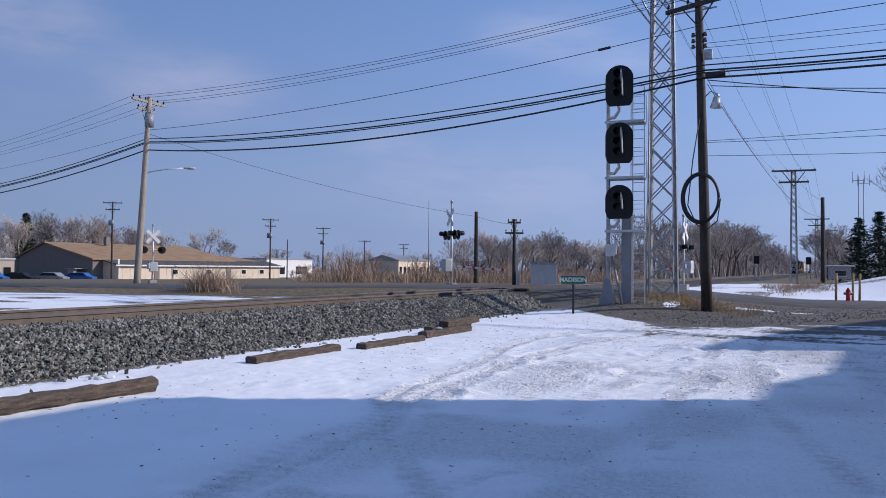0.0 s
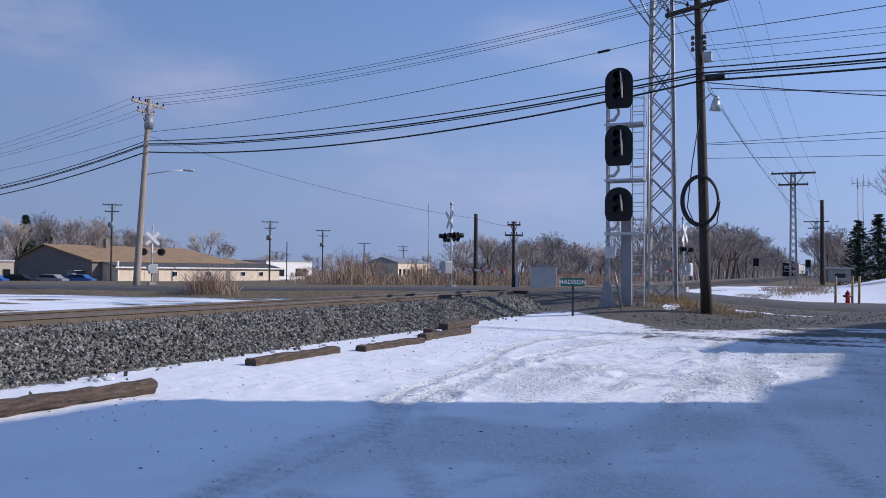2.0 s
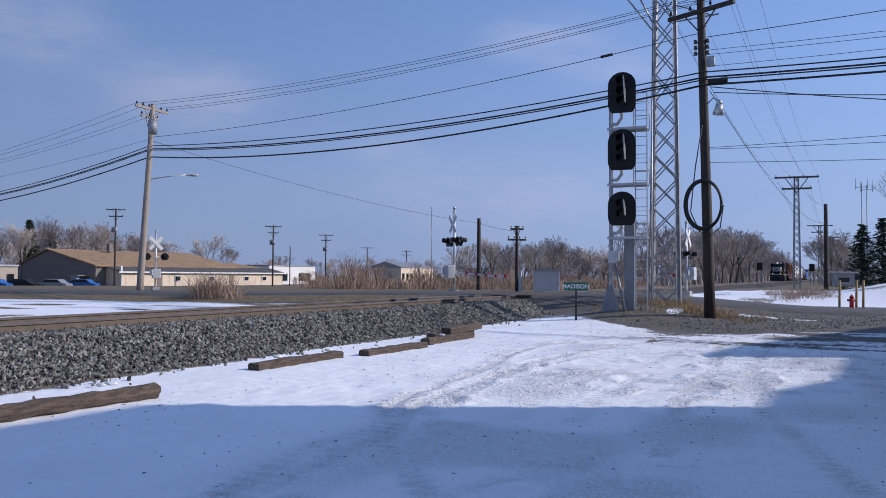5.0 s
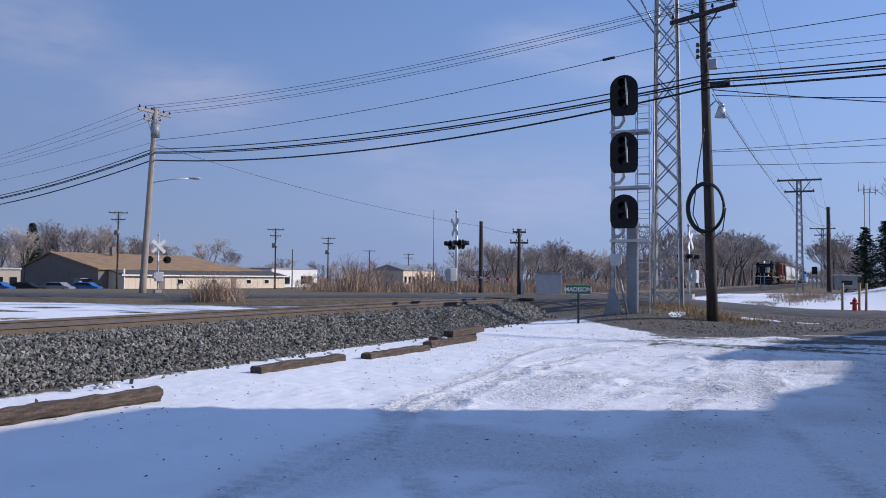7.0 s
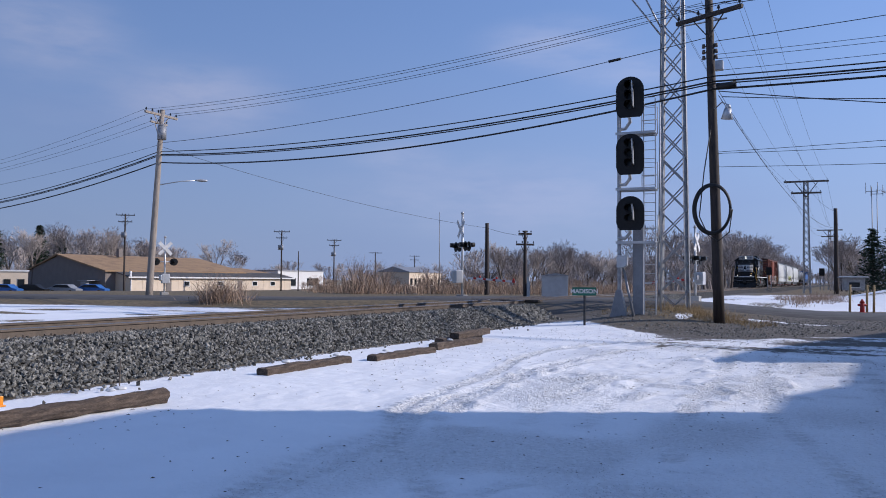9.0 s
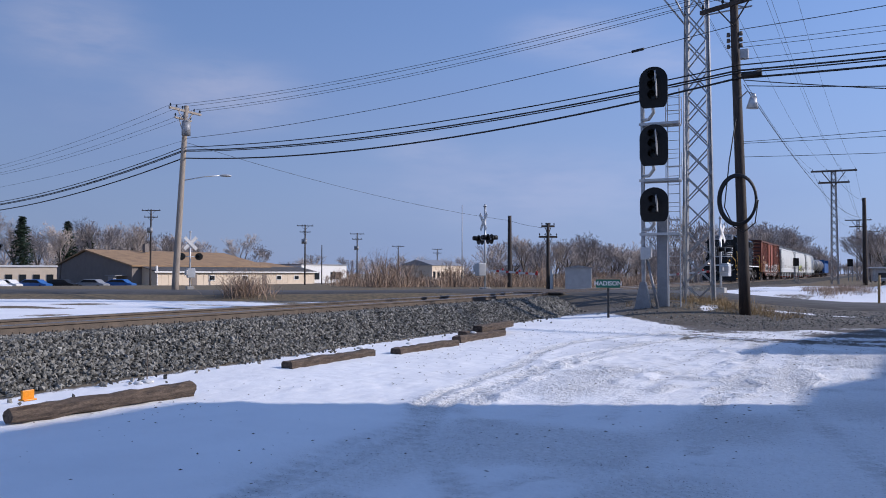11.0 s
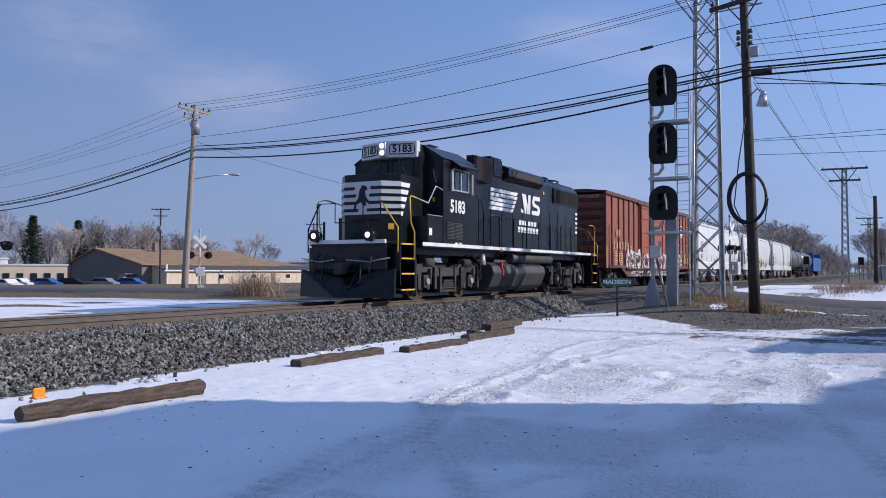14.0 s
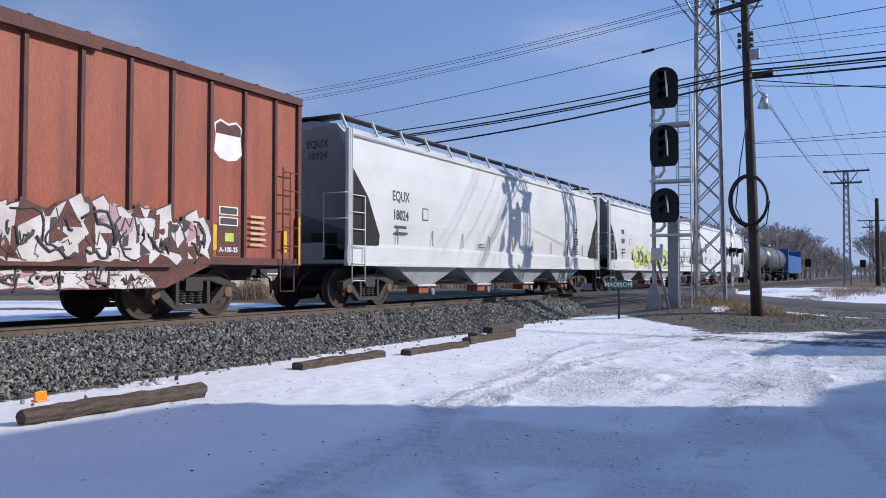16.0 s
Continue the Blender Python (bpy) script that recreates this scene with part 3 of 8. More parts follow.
    gravel = np.clip(step(y, 22, 26) * (1 - step(y, 34, 36)) * step(x, -5, -1) + lot + 0.5 * verge + step(x, -11.5, -9.5) * (1 - step(x, -7.0, -4.8)) * step(y, 26, 28), 0, 1)
    nx, ny = len(xs), len(ys)
    idx = np.arange(nx * ny).reshape(ny, nx)
    faces = np.stack([idx[:-1, :-1], idx[:-1, 1:], idx[1:, 1:], idx[1:, :-1]], -1).reshape(-1, 4)
    me = mesh_from("ground", np.stack([x, y, z], 1), faces, M["ground"], smooth=True)
    col = me.color_attributes.new("cover", "FLOAT_COLOR", "POINT")
    rgba = np.stack([np.clip(snow, 0, 1), gravel, np.clip(packed, 0, 1), np.ones_like(x)], 1).astype(np.float32)
    col.data.foreach_set("color", rgba.ravel())
    tagged(new("ground", me), "snow-covered yard with tyre ruts, gravel and dry grass", "ground", kind="structure")


build_ground()


def build_road():
    nx = 260
    xs = np.linspace(-230, 120, nx)
    verts, across = [], (0.0, 0.3, 4.1, 7.9, 8.2)
    for x in xs:
        for k in across:
            crown = 0.07 * (1 - ((k - 4.1) / 4.1) ** 2)
            drop = -0.12 if k in (0.0, 8.2) else 0.0
            if abs(x - TRACK_X) < 3.2:
                crown = 0.0
            verts.append((x, ROAD_NEAR + ROAD_SLOPE * x + k, float(road_z(np.array(x))) + crown * 0.6 + drop))
    n = len(across)
    faces = [(i * n + j, (i + 1) * n + j, (i + 1) * n + j + 1, i * n + j + 1) for i in range(nx - 1) for j in range(n - 1)]
    road = tagged(new("road", mesh_from("road", verts, faces, M["asphalt"], True)), "worn grey asphalt road over the railway crossing", "road", kind="structure")
    # crossing panels between and beside the rails
    for k in range(12):
        y0 = ROAD_NEAR + ROAD_SLOPE * TRACK_X + 0.2 + k * 0.66
        for dx, w in ((0.0, 1.24), (-1.15, 0.72), (1.15, 0.72)):
            part("panel", blocks(((TRACK_X + dx, y0 + 0.33, RAIL_Z - 0.03), (w, 0.64, 0.08))), M["tie"], road)


build_road()


# ---- railway ----
def build_track():
    ys = np.concatenate([np.arange(-60, 120, 3.0), np.arange(120, 900, 15.0)])
    prof = [(-0.075, -0.18), (0.075, -0.18), (0.075, -0.165), (0.012, -0.145), (0.012, -0.05), (0.037, -0.04), (0.037, -0.006), (0.03, 0.0), (-0.03, 0.0), (-0.037, -0.006), (-0.037, -0.04), (-0.012, -0.05), (-0.012, -0.145), (-0.075, -0.165)]
    track = thing("railway_track", pose(0, 0, 0), "single railway track on dark ballast with rusty rails", "railway track")
    tagged(track, kind="structure")
    for side in (-1, 1):
        verts, faces, n = [], [], len(prof)
        for y in ys:
            for px, pz in prof:
                verts.append((float(track_x(y)) + side * 0.755 + px, y, RAIL_Z + pz))
        for i in range(len(ys) - 1):
            for j in range(n):
                faces.append((i * n + j, i * n + (j + 1) % n, (i + 1) * n + (j + 1) % n, (i + 1) * n + j))
        rail = new("rail", mesh_from("rail", verts, faces, M["rail"]))
        rail.data.materials.append(M["rail_top"])
        for p in rail.data.polygons:
            if p.index % n in (6, 7, 8):
                p.material_index = 1
        rail.parent = track
    # ballast bed
    prof = [(-3.3, -0.1), (-1.65, 0.52), (-1.3, 0.55), (1.3, 0.55), (1.62, 0.52), (2.75, -0.05)]
    verts, faces, n = [], [], len(prof)
    yb = np.concatenate([np.arange(-60, 60, 0.4), np.arange(60, 900, 10.0)])
    rs = np.random.RandomState(3)
    for y in yb:
        for i, (px, pz) in enumerate(prof):
            verts.append((float(track_x(y)) + px + rs.uniform(-0.06, 0.06) * (i in (0, 5)), y, pz + rs.uniform(-0.02, 0.02)))
    for i in range(len(yb) - 1):
        for j in range(n - 1):
            faces.append((i * n + j, i * n + j + 1, (i + 1) * n + j + 1, (i + 1) * n + j))
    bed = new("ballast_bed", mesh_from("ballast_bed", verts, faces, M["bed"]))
    bed.parent = track
    # loose stones, thickest beside the yard
    V0 = np.array([(1, 0, 0), (-1, 0, 0), (0, 1, 0), (0, -1, 0), (0, 0, 1), (0, 0, -1)], float)
    F0 = np.array([(0, 2, 4), (2, 1, 4), (1, 3, 4), (3, 0, 4), (2, 0, 5), (1, 2, 5), (3, 1, 5), (0, 3, 5)])
    N = 56000
    u = rs.rand(N)
    y = 1.5 + (u ** 1.5) * 60
    w = rs.rand(N)
    px = 0.85 + w * 1.98
    pz = np.where(px < 1.62, 0.53, 0.53 - (px - 1.62) / 1.13 * 0.56)
    # a few down on the snow at the toe
    stray = rs.rand(N) < 0.02
    px = np.where(stray, 2.75 + rs.exponential(0.25, N), px)
    pz = np.where(stray, 0.01, pz)
    keep = ~((y > ROAD_NEAR + ROAD_SLOPE * (TRACK_X + 2) - 1.5) & (y < ROAD_FAR + ROAD_SLOPE * TRACK_X + 0.5))
    y, px, pz = y[keep], px[keep], pz[keep]
    N = len(y)
    size = rs.uniform(0.018, 0.044, (N, 1, 1)) * (1 + 0.6 * (y[:, None, None] > 25))
    jitter = 1 + rs.uniform(-0.45, 0.45, (N, 6, 3))
    q = rs.normal(size=(N, 4))
    q /= np.linalg.norm(q, axis=1, keepdims=True)
    a, b, c, d = q.T
    R = np.array([[1 - 2 * (c * c + d * d), 2 * (b * c - a * d), 2 * (b * d + a * c)], [2 * (b * c + a * d), 1 - 2 * (b * b + d * d), 2 * (c * d - a * b)], [2 * (b * d - a * c), 2 * (c * d + a * b), 1 - 2 * (b * b + c * c)]]).transpose(2, 0, 1)
    pts = np.einsum("nij,nkj->nki", R, V0[None] * jitter * size * np.array([1.25, 1, 0.85]))
    pts += np.stack([track_x(y) + px, y, pz + 0.012], 1)[:, None]
    faces = (F0[None] + (np.arange(N) * 6)[:, None, None]).reshape(-1, 3)
    stones = new("ballast_stones", mesh_from("ballast_stones", pts.reshape(-1, 3), faces, M["stone"]))
    stones.parent = track
    tagged(stones, "loose angular dark grey crushed stone", kind="stuff")
    # ties, with plates and spikes on the outer side of each rail
    tie = mesh_of("tie", blocks(((0, 0, 0), (2.6, 0.22, 0.18))), M["tie"])
    plate = bmesh.new()
    for s in (-1, 1):
        box(plate, (s * 0.78, 0, 0.0), (0.36, 0.19, 0.025))
        for e in (-1, 1):
            for g in (-0.06, 0.06):
                box(plate, (s * 0.755 + e * 0.095, g, 0.035), (0.025, 0.022, 0.06))
        box(plate, (s * 0.755 + s * 0.09, 0.14, 0.01), (0.05, 0.035, 0.075))
    plate = mesh_of("tie_plate", plate, M["rail"])
    for k in range(190):
        y = -4 + k * 0.53
        if ROAD_NEAR + ROAD_SLOPE * TRACK_X < y < ROAD_FAR + ROAD_SLOPE * TRACK_X:
            continue
        o = new("tie", tie)
        o.parent, o.location = track, (float(track_x(y)), y + rs.uniform(-0.03, 0.03), 0.44 + rs.uniform(-0.006, 0.012))
        o.rotation_euler = (0, 0, rs.uniform(-0.012, 0.012))
        if k < 110:
            o2 = new("tie_plate", plate)
            o2.parent, o2.location = track, (float(track_x(y)), o.location[1], 0.54)


build_track()


def yard_litter():
    """Grit, bark and leaf scraps strewn over the packed snow."""
    r = np.random.RandomState(21)
    N = 5000
    x, y = r.uniform(-7.6, 3.5, N), 2.6 + 24 * r.rand(N) ** 0.8
    clump = lattice_noise(x * 0.9, y * 0.7, 31) + 0.25 * step(y, 9, 16)
    keep = clump > r.uniform(0.25, 0.95, N)
    x, y = x[keep], y[keep]
    N = len(x)
    z = ground_height(x, y)
    V0 = np.array([(1, 0, 0), (0, 1, 0), (-1, 0, 0), (0, -1, 0), (0, 0, 0.6)], float)
    F0 = np.array([(0, 1, 4), (1, 2, 4), (2, 3, 4), (3, 0, 4)])
    size = r.uniform(0.004, 0.013, (N, 1, 1))
    q = r.uniform(0, 6.28, N)
    v = V0[None] * (1 + r.uniform(-0.5, 0.6, (N, 5, 3))) * size * np.array([1.8, 0.8, 1.0])
    v = np.stack([v[..., 0] * np.cos(q)[:, None] - v[..., 1] * np.sin(q)[:, None], v[..., 0] * np.sin(q)[:, None] + v[..., 1] * np.cos(q)[:, None], v[..., 2]], -1)
    v += np.stack([x, y, z + 0.012], 1)[:, None]
    ob = new("yard_litter", mesh_from("yard_litter", v.reshape(-1, 3), (F0[None] + (np.arange(N) * 5)[:, None, None]).reshape(-1, 3), M["tie"]))
    tagged(ob, "dark grit and leaf scraps on the packed snow", "litter", kind="stuff")


yard_litter()


def shoulder_gravel():
    """Loose stones on the bare mound and shoulder between the yard and the road."""
    r = np.random.RandomState(22)
    N = 11000
    x, y = r.uniform(-9.6, 4.5, N), r.uniform(22, 34.5, N)
    snow_edge = np.interp(x, [-9, -6.5, -5, -3.85, -2.96, -1.9, -0.6, 1, 4], [31, 26.2, 24.4, 23.7, 23.0, 22.8, 24.4, 28, 32])
    keep = (y > snow_edge + r.normal(size=N) * 0.5) & (y < ROAD_NEAR + ROAD_SLOPE * x - 0.3)
    x, y = x[keep], y[keep]
    N = len(x)
    V0 = np.array([(1, 0, 0), (0, 1, 0), (-1, 0, 0), (0, -1, 0), (0, 0, 0.8)], float)
    F0 = np.array([(0, 1, 4), (1, 2, 4), (2, 3, 4), (3, 0, 4)])
    size = (0.012 + 0.035 * r.rand(N) ** 2)[:, None, None]
    v = V0[None] * (1 + r.uniform(-0.45, 0.5, (N, 5, 3))) * size
    q = r.uniform(0, 6.28, N)
    v = np.stack([v[..., 0] * np.cos(q)[:, None] - v[..., 1] * np.sin(q)[:, None], v[..., 0] * np.sin(q)[:, None] + v[..., 1] * np.cos(q)[:, None], v[..., 2]], -1)
    v += np.stack([x, y, ground_height(x, y) + 0.004], 1)[:, None]
    ob = new("shoulder_gravel", mesh_from("shoulder_gravel", v.reshape(-1, 3), (F0[None] + (np.arange(N) * 5)[:, None, None]).reshape(-1, 3), M["stone"]))
    tagged(ob, "loose grey-brown gravel on the road shoulder", "gravel", kind="stuff")


shoulder_gravel()


# ---- loose old ties along the yard's edge ----
def old_tie(a, b, z=0.0, log=False):
    a, b = Vector((*a, z)), Vector((*b, z))
    L, bm, rs = (b - a).length, bmesh.new(), random.Random(int(a.y * 100))
    n, w, h = 16, 0.23, 0.15
    rings = []
    for i in range(n + 1):
        t = i / n
        j = lambda s: rs.uniform(-s, s)
        if log:
            ring = [(0.09 * math.cos(q) + j(0.016), 0.112 + 0.086 * math.sin(q) + j(0.014)) for q in [2 * math.pi * k / 10 for k in range(10)]]
        else:
            ring = [(-w / 2, 0.0), (w / 2, 0.0), (w / 2 + 0.004, h - 0.03), (w / 2 - 0.03, h), (0.0, h - 0.008), (-w / 2 + 0.03, h), (-w / 2, h - 0.03)]
            ring = [(x + j(0.010), q + (j(0.012) if q > 0.01 else 0)) for x, q in ring]
        rings.append([bm.verts.new((x, (t - 0.5) * L + j(0.01), q)) for x, q in ring])
    for r0, r1 in zip(rings, rings[1:]):
        for k in range(len(r0)):
            bm.faces.new((r0[k], r0[(k + 1) % len(r0)], r1[(k + 1) % len(r0)], r1[k]))
    bm.faces.new(rings[0][::-1])
    bm.faces.new(rings[-1])
    ob = new("railroad_tie", mesh_of("railroad_tie", bm, M["oldwood"]))
    ang = math.atan2(b.y - a.y, b.x - a.x) - math.pi / 2
    ob.matrix_world = Matrix.Translation((a + b) / 2) @ Matrix.Rotation(ang, 4, "Z")
    tagged(ob, "weathered round log with a dark cut end on the snow" if log else "weathered square timber railroad tie lying on the snow", "railroad tie", "old ties along the yard")
    return ob


old_tie((-7.44, 4.98), (-7.28, 7.25), -0.03, log=True)
old_tie((-8.0, 10.0), (-7.92, 12.3), -0.04)
old_tie((-7.65, 12.75), (-7.55, 15.0), -0.05)
old_tie((-7.75, 15.5), (-7.72, 17.9), -0.02)
old_tie((-8.15, 16.6), (-8.2, 19.0), 0.0)
old_tie((-7.9, 16.9), (-8.05, 19.2), 0.12)


def small_snow(x, y, z, s):
    bm = bmesh.new()
    bmesh.ops.create_icosphere(bm, subdivisions=2, radius=1)
    rs = random.Random(int(x * 1000))
    for v in bm.verts:
        v.co = Vector((v.co.x * s * 1.3, v.co.y * s, max(v.co.z, -0.3) * s * 0.6)) * rs.uniform(0.85, 1.15)
    ob = new("snow_clump", mesh_of("snow_clump", bm, M["white"]))
    ob.location = (x, y, z)
    tagged(ob, "small clump of snow on a timber", "snow")


for sx, sy, sz, ss in ((-7.3, 6.45, 0.235, 0.05), (-7.31, 6.6, 0.235, 0.06), (-8.0, 10.6, 0.15, 0.06), (-7.94, 12.0, 0.15, 0.055), (-7.62, 13.2, 0.15, 0.05), (-7.72, 16.3, 0.15, 0.06)):
    small_snow(sx, sy, sz, ss)
marker = part("reflector_marker", blocks(((-7.36, 5.13, 0.235), (0.1, 0.14, 0.018)), ((-7.36, 5.13, 0.285), (0.03, 0.13, 0.09))), M["orange"], None, bevel=0.006)
tagged(marker, "orange plastic reflector block on the log", "marker")
stake = part("wire_stake", made(cyl, (-8.6, 7.75, -0.1), (-8.62, 7.78, 0.42), 0.008, 0.006, 6), M["rail"])
tagged(stake, "thin rusty wire stake in the snow", "stake")


# ---- the building out of view whose shade lies over the yard ----
def shade_building():
    bm = bmesh.new()
    prism(bm, [(8.25, 14.25), (14.6, 17.35), (30, 17.35), (30, -6), (7.2, -6), (7.95, 12.1)], "z", -0.2, 9.0)
    prism(bm, [(14.6, 17.36), (14.65, 18.8), (15.35, 20.26), (15.68, 24.13), (13.08, 22.89), (13.62, 25.96), (14.68, 29.35), (17.15, 36.14), (36, 36.14), (36, 17.36)], "z", -0.2, 9.0)
    ob = tagged(new("warehouse", mesh_of("warehouse", bm, M["cream"])), "plain cream warehouse beside the yard", "building")
    return ob


shade_building()


# ---- poles ----
def pole(name, x, y, z, top, r0, r1, material, label, lean=(0, 0), category="utility pole"):
    t = thing(name, pose(x, y, z), label, category)
    bm = bmesh.new()
    h = top - z
    rings = []
    for i in range(10):
        u, r = i / 9, r0 + (r1 - r0) * i / 9
        c = Vector((lean[0] * u, lean[1] * u, h * u - (0.3 if i == 0 else 0)))
        rings.append([bm.verts.new(c + Vector((math.cos(2 * math.pi * k / 14) * r, math.sin(2 * math.pi * k / 14) * r, 0))) for k in range(14)])
    for a, b in zip(rings, rings[1:]):
        for k in range(14):
            f = bm.faces.new((a[k], a[(k + 1) % 14], b[(k + 1) % 14], b[k]))
            f.smooth = True
    bm.faces.new(rings[0][::-1])
    bm.faces.new(rings[-1])
    part("pole", bm, material, t)
    return t, h


def crossarm(parent, at, half, ang, material, n=4, size=0.11, ins="glass_dark", brace=True):
    c, s = math.cos(ang), math.sin(ang)
    d = Vector((c, s, 0))
    at = Vector(at)
    arm = part("crossarm", made(bar, at - d * half, at + d * half, size, size * 1.1), material, parent)
    for i in range(n):
        k = -1 + 2 * i / (n - 1)
        p = at + d * half * 0.93 * k + Vector((0, 0, size * 0.5))
        bm = bmesh.new()
        cyl(bm, p, p + Vector((0, 0, 0.09)), 0.016, n=6)
        cyl(bm, p + Vector((0, 0, 0.07)), p + Vector((0, 0, 0.13)), 0.055, 0.05, 8)
        cyl(bm, p + Vector((0, 0, 0.13)), p + Vector((0, 0, 0.2)), 0.045, 0.025, 8)
        part("insulator", bm, M[ins], arm)
    if brace:
        for k in (-1, 1):
            part("brace", made(bar, at + d * half * 0.5 * k, at - Vector((0, 0, 0.75)), 0.035), material, parent)
    return arm


def street_light(parent, at, ang, length, material):
    d = Vector((math.cos(ang), math.sin(ang), 0))
    at = Vector(at)
    end = at + d * length + Vector((0, 0, length * 0.17))
    arm = part("lamp_arm", bars(0.03, [at, at + d * length * 0.6 + Vector((0, 0, length * 0.13)), end]), material, parent)
    bm = bmesh.new()
    bmesh.ops.create_icosphere(bm, subdivisions=2, radius=1)
    R = Matrix.Rotation(ang, 3, "Z")
    for v in bm.verts:
        w = 1 - 0.35 * (v.co.x < 0)
        v.co = R @ Vector((v.co.x * 0.36, v.co.y * 0.15 * w, v.co.z * (0.09 if v.co.z > 0 else 0.07))) + end + d * 0.28
    part("lamp_head", bm, M["alu"], arm, "grey cobra-head street light")


def transformer(parent, at, r=0.24, h=0.75):
    bm = bmesh.new()
    a = Vector(at)
    cyl(bm, a, a + Vector((0, 0, h)), r, r, 14)
    cyl(bm, a + Vector((0, 0, h)), a + Vector((0, 0, h + 0.07)), r * 1.04, r * 0.7, 14)
    cyl(bm, a + Vector((0.08, 0, h)), a + Vector((0.08, 0, h + 0.25)), 0.04, 0.03, 8)
    return part("transformer", bm, M["steel_grey"], parent, "grey pole transformer")


# pole across the tracks, with street light
PL = Vector((-33.97, 32.5, 0.16))
poleL, hL = pole("utility_pole", PL.x, PL.y, PL.z, 10.95, 0.2, 0.13, M["pole"], "weathered grey wooden utility pole with street light", lean=(0.55, 0.2))
road_ang = math.atan(ROAD_SLOPE)
crossarm(poleL, (0.5, 0.18, hL - 0.3), 1.2, road_ang + 1.3, M["pole"], 6)
crossarm(poleL, (0.35, 0.15, hL - 0.75), 0.65, road_ang + 1.35, M["pole"], 3, 0.09)
transformer(poleL, (0.85, -0.1, hL - 1.75))
street_light(poleL, (0.35, 0.1, 6.55), 0.75, 2.1, M["alu"])

# dark pole beside the lattice tower
PR = Vector((-3.25, 27.8, 0.3))
poleR, hR = pole("utility_pole", PR.x, PR.y, PR.z, 11.6, 0.185, 0.125, M["pole_dark"], "dark creosoted utility pole with a coiled cable", lean=(-0.28, 0.0))
crossarm(poleR, (-0.26, -0.18, 10.2), 1.25, -0.45, M["pole_dark"], 4, 0.12)
for k in range(3):
    bm = bmesh.new()
    for s in (-1, 1):
        cyl(bm, (-0.24 + s * 0.2, 0, 8.75 + k * 0.2), (-0.24 + s * 0.2, 0, 8.88 + k * 0.2), 0.06, 0.05, 8)
    box(bm, (-0.24, 0, 8.8 + k * 0.2), (0.42, 0.04, 0.03))
    part("spool_rack", bm, M["rail"], poleR)
part("junction_box", blocks(((0.08, -0.18, 8.45), (0.26, 0.24, 0.32))), M["galv"], poleR, "grey metal junction box", bevel=0.02)
part("splice_case", made(cyl, (0.0, -0.25, 7.72), (0.62, -0.3, 7.76), 0.1, 0.1, 10), M["rubber"], poleR, "black cable splice case")
bm = bmesh.new()
cyl(bm, (0.32, -0.3, 6.6), (0.36, -0.32, 6.95), 0.19, 0.11, 12)
cyl(bm, (0.36, -0.32, 6.95), (0.37, -0.32, 7.08), 0.11, 0.06, 12)
yard_lamp = part("lamp_head", bm, M["alu"], poleR, "aluminium yard light")
part("lamp_arm", bars(0.022, [(-0.1, -0.1, 7.0), (0.15, -0.2, 7.2), (0.36, -0.32, 7.08)]), M["galv"], yard_lamp)
bm = bmesh.new()
for r, dx in ((0.63, 0.0), (0.6, 0.02), (0.645, -0.015)):
    pts = [(-0.17 + dx + r * math.cos(q) * 0.92, -0.26 - dx, 3.63 + r * 1.3 * math.sin(q)) for q in [2 * math.pi * i / 40 for i in range(41)]]
    tube(bm, pts, 0.04, 8)
part("cable_coil", bm, M["rubber"], poleR, "large black coil of spare cable")
part("riser_cable", bars(0.02, [(-0.2, -0.24, 6.3), (-0.42, -0.26, 4.9), (-0.58, -0.26, 3.4), (-0.3, -0.26, 2.75), (0.0, -0.26, 2.55), (0.36, -0.26, 2.85), (0.47, -0.26, 3.6)]), M["rubber"], poleR)


# ---- lattice towers ----
def lattice_tower(x, y, z, h, w0, w1, bays, label, ang=0.0, full=True):
    t = thing("lattice_tower", pose(x, y, z, 0, 0, math.degrees(ang)), label, "transmission tower", "lattice towers along the line")
    def corner(k, u):
        w = (w0 + (w1 - w0) * u) / 2
        return Vector(((-w, w, w, -w)[k], (-w, -w, w, w)[k], h * u))
    for k in range(4):
        bm = bmesh.new()
        a, b = corner(k, 0) - Vector((0, 0, 0.4)), corner(k, 1)
        s = Vector((1 if k in (0, 3) else -1, 1 if k in (0, 1) else -1, 0))
        bar(bm, a + Vector((0, s.y * 0.07, 0)), b + Vector((0, s.y * 0.055, 0)), 0.016, 0.14)
        bar(bm, a + Vector((s.x * 0.07, 0, 0)), b + Vector((s.x * 0.055, 0, 0)), 0.14, 0.016)
        part("leg", bm, M["galv"], t)
    for k in range(4):
        for i in range(bays):
            u0, u1 = i / bays, (i + 1) / bays
            part("brace", made(bar, corner(k, u0), corner((k + 1) % 4, u1), 0.05, 0.05), M["galv"], t)
            if full:
                part("brace", made(bar, corner((k + 1) % 4, u0), corner(k, u1), 0.05, 0.05), M["galv"], t)
    return t, h


